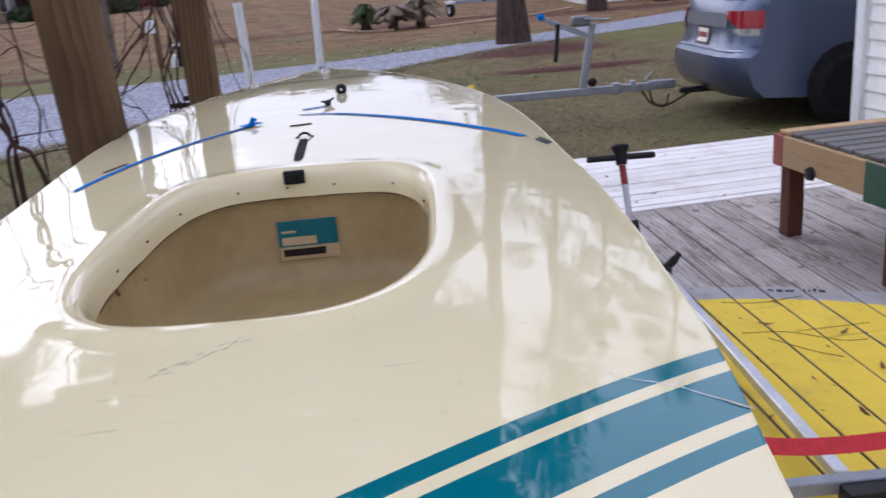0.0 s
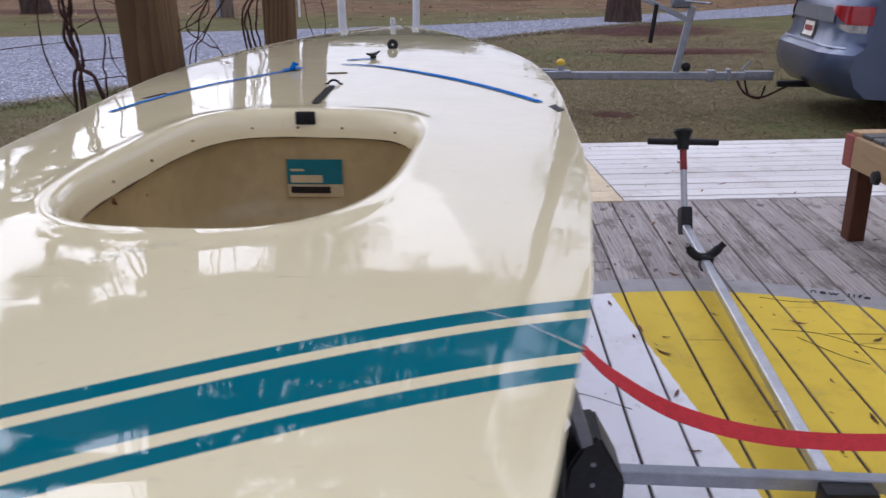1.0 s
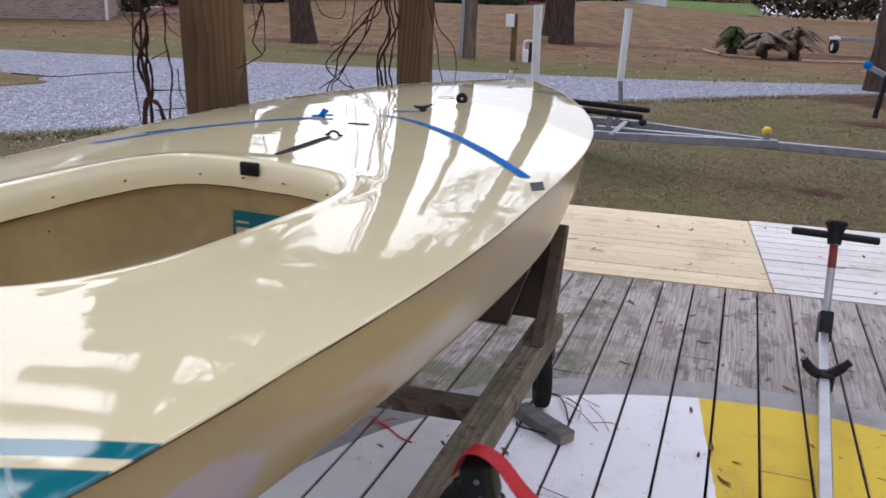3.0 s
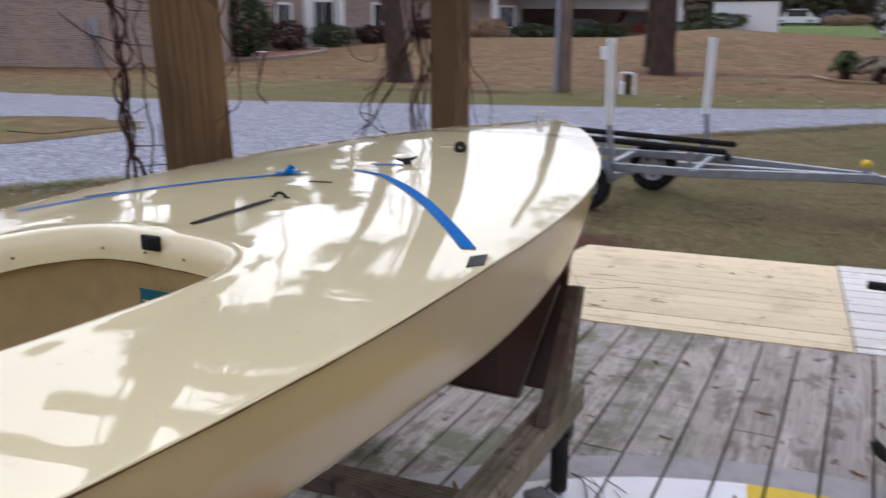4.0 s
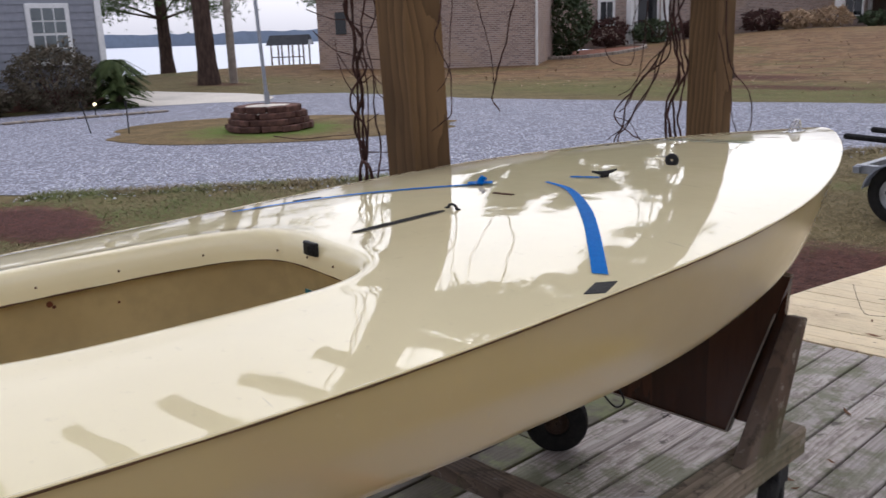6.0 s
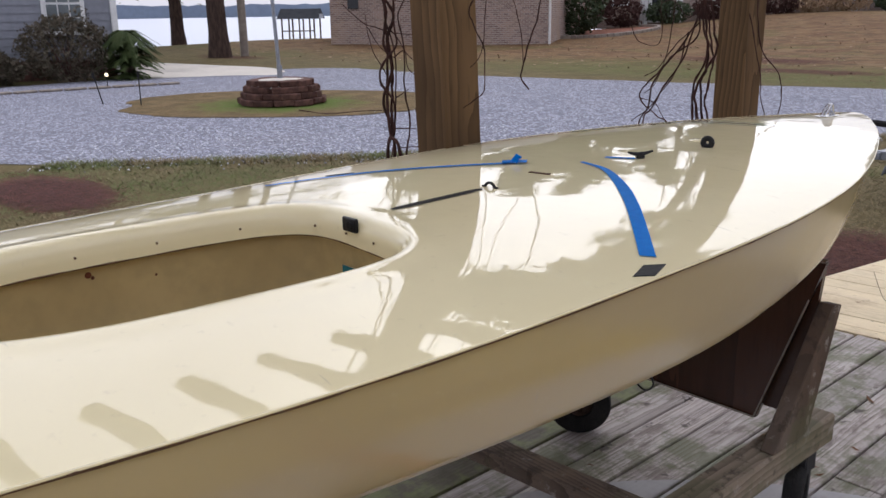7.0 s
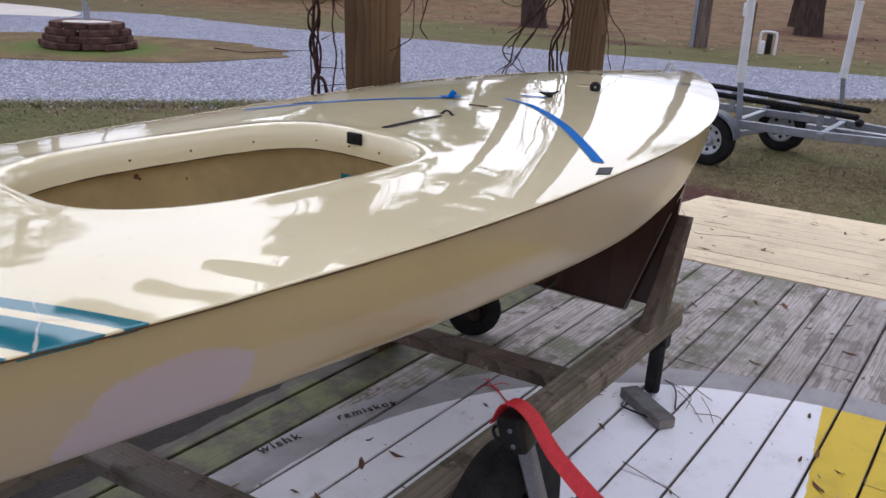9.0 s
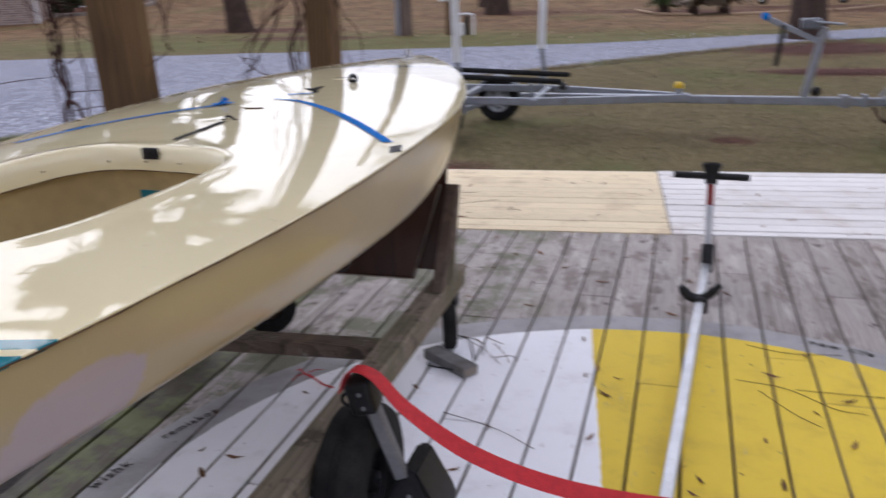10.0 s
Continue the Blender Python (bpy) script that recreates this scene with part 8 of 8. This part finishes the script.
# ---- fallen leaves and twigs on the deck ----
def litter():
    rnd = random.Random(9)
    root = None
    spots = [(rnd.uniform(0.2, 2.2), rnd.uniform(1.9, 4.7)) for _ in range(60)] + [(rnd.uniform(-0.3, 0.4), rnd.uniform(1.6, 3.0)) for _ in range(14)] + [(rnd.uniform(-0.3, 2.6), rnd.uniform(4.95, 6.4)) for _ in range(40)]
    protos = []
    spots += [(-0.135, 1.783), (-0.027, 2.124), (-0.082, 2.016)]
    for k in range(3):
        L, w = 0.035 + 0.012 * k, 0.008 + 0.003 * k
        bm = bmesh.new()
        up = [bm.verts.new((L * (i / 4 - 0.5) * 2, w * math.sin(math.pi * i / 4), 0.003 + 0.006 * math.sin(i * 1.7 + k))) for i in range(5)]
        dn = [bm.verts.new((L * (i / 4 - 0.5) * 2, -w * math.sin(math.pi * i / 4), 0.003 + 0.004 * math.sin(i * 2.1 + k))) for i in range(1, 4)]
        mid = [up[0]] + dn + [up[4]]
        for i in range(4):
            q = [up[i], up[i + 1], mid[i + 1], mid[i]]
            bm.faces.new([v for j, v in enumerate(q) if v not in q[:j]])
        o = finish("dead_leaf", bm, M_LEAF_LITTER, False)
        tagged(o, "curled brown dead leaf on the boards", "leaf", "leaves on the deck")
        protos.append(o)
    for i, (x, y) in enumerate(spots):
        p = protos[i % 3]
        o = p if i < 3 else new("dead_leaf", p.data)
        if i >= 3:
            tagged(o, "curled brown dead leaf on the boards", "leaf", "leaves on the deck")
        o.matrix_basis = pose(x, y, 0.002, 0, 0, rnd.uniform(0, 360)) @ Matrix.Scale(rnd.uniform(0.35, 0.8), 4)
    for ctrl in ([(1.55, 3.02), (1.72, 2.98), (1.86, 2.86), (1.96, 2.84)], [(1.6, 3.35), (1.75, 3.30), (1.95, 3.32)], [(-0.42, 5.78), (-0.29, 5.52), (-0.17, 5.31), (-0.09, 5.32), (-0.02, 5.36), (0.13, 5.45)], [(-0.21, 5.6), (-0.12, 5.625), (-0.05, 5.62)], [(0.25, 5.22), (0.29, 5.235), (0.33, 5.22)], [(1.62, 2.95), (1.72, 2.80), (1.8, 2.72)], [(0.55, 2.55), (0.75, 2.48), (0.9, 2.38)], [(1.75, 2.98), (2.05, 2.98)]):
        bm = tube(spline([(x, y, 0.006) for x, y in ctrl], 6), 0.0013, 5)
        tagged(finish("twig", bm, M_VINE, 60), "thin dry twig lying on the boards", "twig", "twigs on the deck")
litter()

def words():
    """Hand-lettered words on the painted rim."""
    for txt, x, y, rot, size in (("wishk", -0.362, 1.862, 78, 0.055), ("remiskos", -0.316, 2.175, 69, 0.05), ("new life", 1.84, 3.42, -20, 0.06)):
        cu = bpy.data.curves.new("lettering", "FONT")
        cu.offset = 0.0004
        cu.shear = 0.05
        cu.body, cu.size, cu.extrude, cu.space_character = txt, size, 0.0006, 1.25
        cu.materials.append(M_INK)
        o = new("lettering", cu)
        o.matrix_basis = pose(x, y, 0.003, 0, 0, rot)
        tagged(o, "hand-lettered black word on the painted boards", "lettering", "words on the deck")
words()

def pine_straw():
    """Loose reddish pine needles heaped on the straw beds."""
    rnd = random.Random(5)
    vs, fs = [], []
    for x0, y0, rx, ry, n, size in ((-0.85, 6.35, 0.75, 0.95, 7000, 1.0), (1.8, 8.65, 0.42, 0.22, 220, 1.0), (3.7, 14.5, 1.35, 0.4, 3500, 1.5), (3.8, 18.6, 1.6, 1.2, 6500, 1.8), (-7.0, 3.4, 1.0, 0.5, 5000, 1.4)):
        for i in range(n):
            a, r = rnd.uniform(0, 6.28), rnd.random() ** 0.6 * rnd.uniform(0.75, 1.12)
            x, y = x0 + rx * r * math.cos(a), y0 + ry * r * math.sin(a)
            if x > -0.72 and y < 6.42 + 0.085 * x and x > -0.68 + 0.19 * (y - 5.3):
                continue
            d, L, w = rnd.uniform(0, 6.28), rnd.uniform(0.05, 0.12) * size, rnd.uniform(0.0015, 0.003) * size
            c, s = math.cos(d), math.sin(d)
            z, b = rise(x, y) + 0.004 + rnd.uniform(0, 0.022), len(vs)
            vs += [(x - s * w, y + c * w, z), (x + s * w, y - c * w, z), (x + c * L, y + s * L, z + rnd.uniform(-0.012, 0.016))]
            fs.append((b, b + 1, b + 2))
    me = bpy.data.meshes.new("pine_needles")
    me.from_pydata(vs, [], fs)
    gm, nt, b = blank("red_pine_needles", 0.9)
    nt.links.new(mix(nt, nt.nodes.new("ShaderNodeNewGeometry").outputs["Random Per Island"], (0.035, 0.013, 0.011), (0.18, 0.058, 0.042)), b.inputs["Base Color"])
    me.materials.append(gm)
    tagged(new("pine_needles", me), "reddish fallen pine needles heaped on the grass", "pine straw", kind="stuff")
pine_straw()

# ---- the deck: boards, end planks, joists ----
def deck():
    root = thing("deck", "weathered board deck with a round painted sign", "deck", kind="structure")
    rnd = random.Random(21)
    pitch, w, t = 0.1595, 0.151, 0.032
    end = lambda x: 4.76 + 0.085 * x
    for i in range(-6, 24):
        x0 = 0.238 + pitch * i + (pitch - w) / 2
        cuts = [-3.0]
        y = -3.0 + rnd.uniform(0.6, 3.4)
        while y < end(x0) - 0.4:
            cuts.append(y)
            y += rnd.uniform(2.2, 4.2)
        if i in (6, 10, 11):
            cuts = [c for c in cuts if abs(c - 2.93) > 0.7] + [2.93 - 0.02 * (i > 8)]
        cuts = sorted(cuts) + [end(x0 + w / 2) - 0.006]
        for a, b in zip(cuts, cuts[1:]):
            L = b - a - 0.004
            bm = box(0 if i > -6 else 0.075, w, 0, L, -t, rnd.uniform(-0.0015, 0.001), 0.0035)
            if i == -6:     # the last board has rotted along its outer edge
                bmesh.ops.subdivide_edges(bm, edges=[e for e in bm.edges if e.calc_length() > 0.3], cuts=int(L / 0.03))
                for q in bm.verts:
                    if q.co.x < 0.1:
                        q.co.x += 0.02 * noise.noise((q.co.y * 9, a, 1)) + 0.012 * noise.noise((q.co.y * 31, a, 6))
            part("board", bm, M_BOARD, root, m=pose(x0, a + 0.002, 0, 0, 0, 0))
    # cross planks along the far end, bare on one side and whitewashed on the other
    u = Vector((1, 0.085, 0)).normalized()
    v = Vector((-0.085, 1, 0)).normalized()
    ang = math.degrees(math.atan2(u.y, u.x))
    for k in range(12):
        off = 0.012 + 0.142 * k
        wd = 0.1395 if k != 0 else 0.085
        if k > 0:
            off -= 0.05
        for x0, x1, mt in ((-0.72, 1.28, M_PALE), (1.284, 4.3, M_WHITE_BOARD)):
            skew = 0.38 * k / 11 if x0 < 0 else 0.0
            s = Vector((x0, end(x0), 0)) + v * off
            s.x = x0 - 0.085 * off + skew
            L = (x1 - x0) * 1.0036 - skew
            bm = box(0, L - 0.003, 0, wd - (0.010 if x0 > 1 else 0.002), -t, 0.0, 0.003)
            for q in bm.verts:
                if x0 < 0 and q.co.x < 0.5 * L:
                    q.co.x += 0.243 * q.co.y
            part("plank", bm, mt, root, m=pose(s.x, s.y, rnd.uniform(-0.002, 0.001), 0, 0, ang))
    for y in (-2.6, -1.2, 0.2, 1.6, 3.0, 4.5):
        part("joist", box(-0.62, 4.1, y, y + 0.04, GROUND, -t - 0.001, 0.0), M_OLDX, root)
    part("skirt", box(-0.618, -0.58, -3.0, 4.6, GROUND, -t - 0.001, 0), M_OLD, root)
    part("rim_joist", beam((-0.46, end(-0.46) + 1.62, -0.09), (4.3, end(4.3) + 1.62, -0.09), 0.04, 0.11, 0.003), M_OLDX, root)
deck()
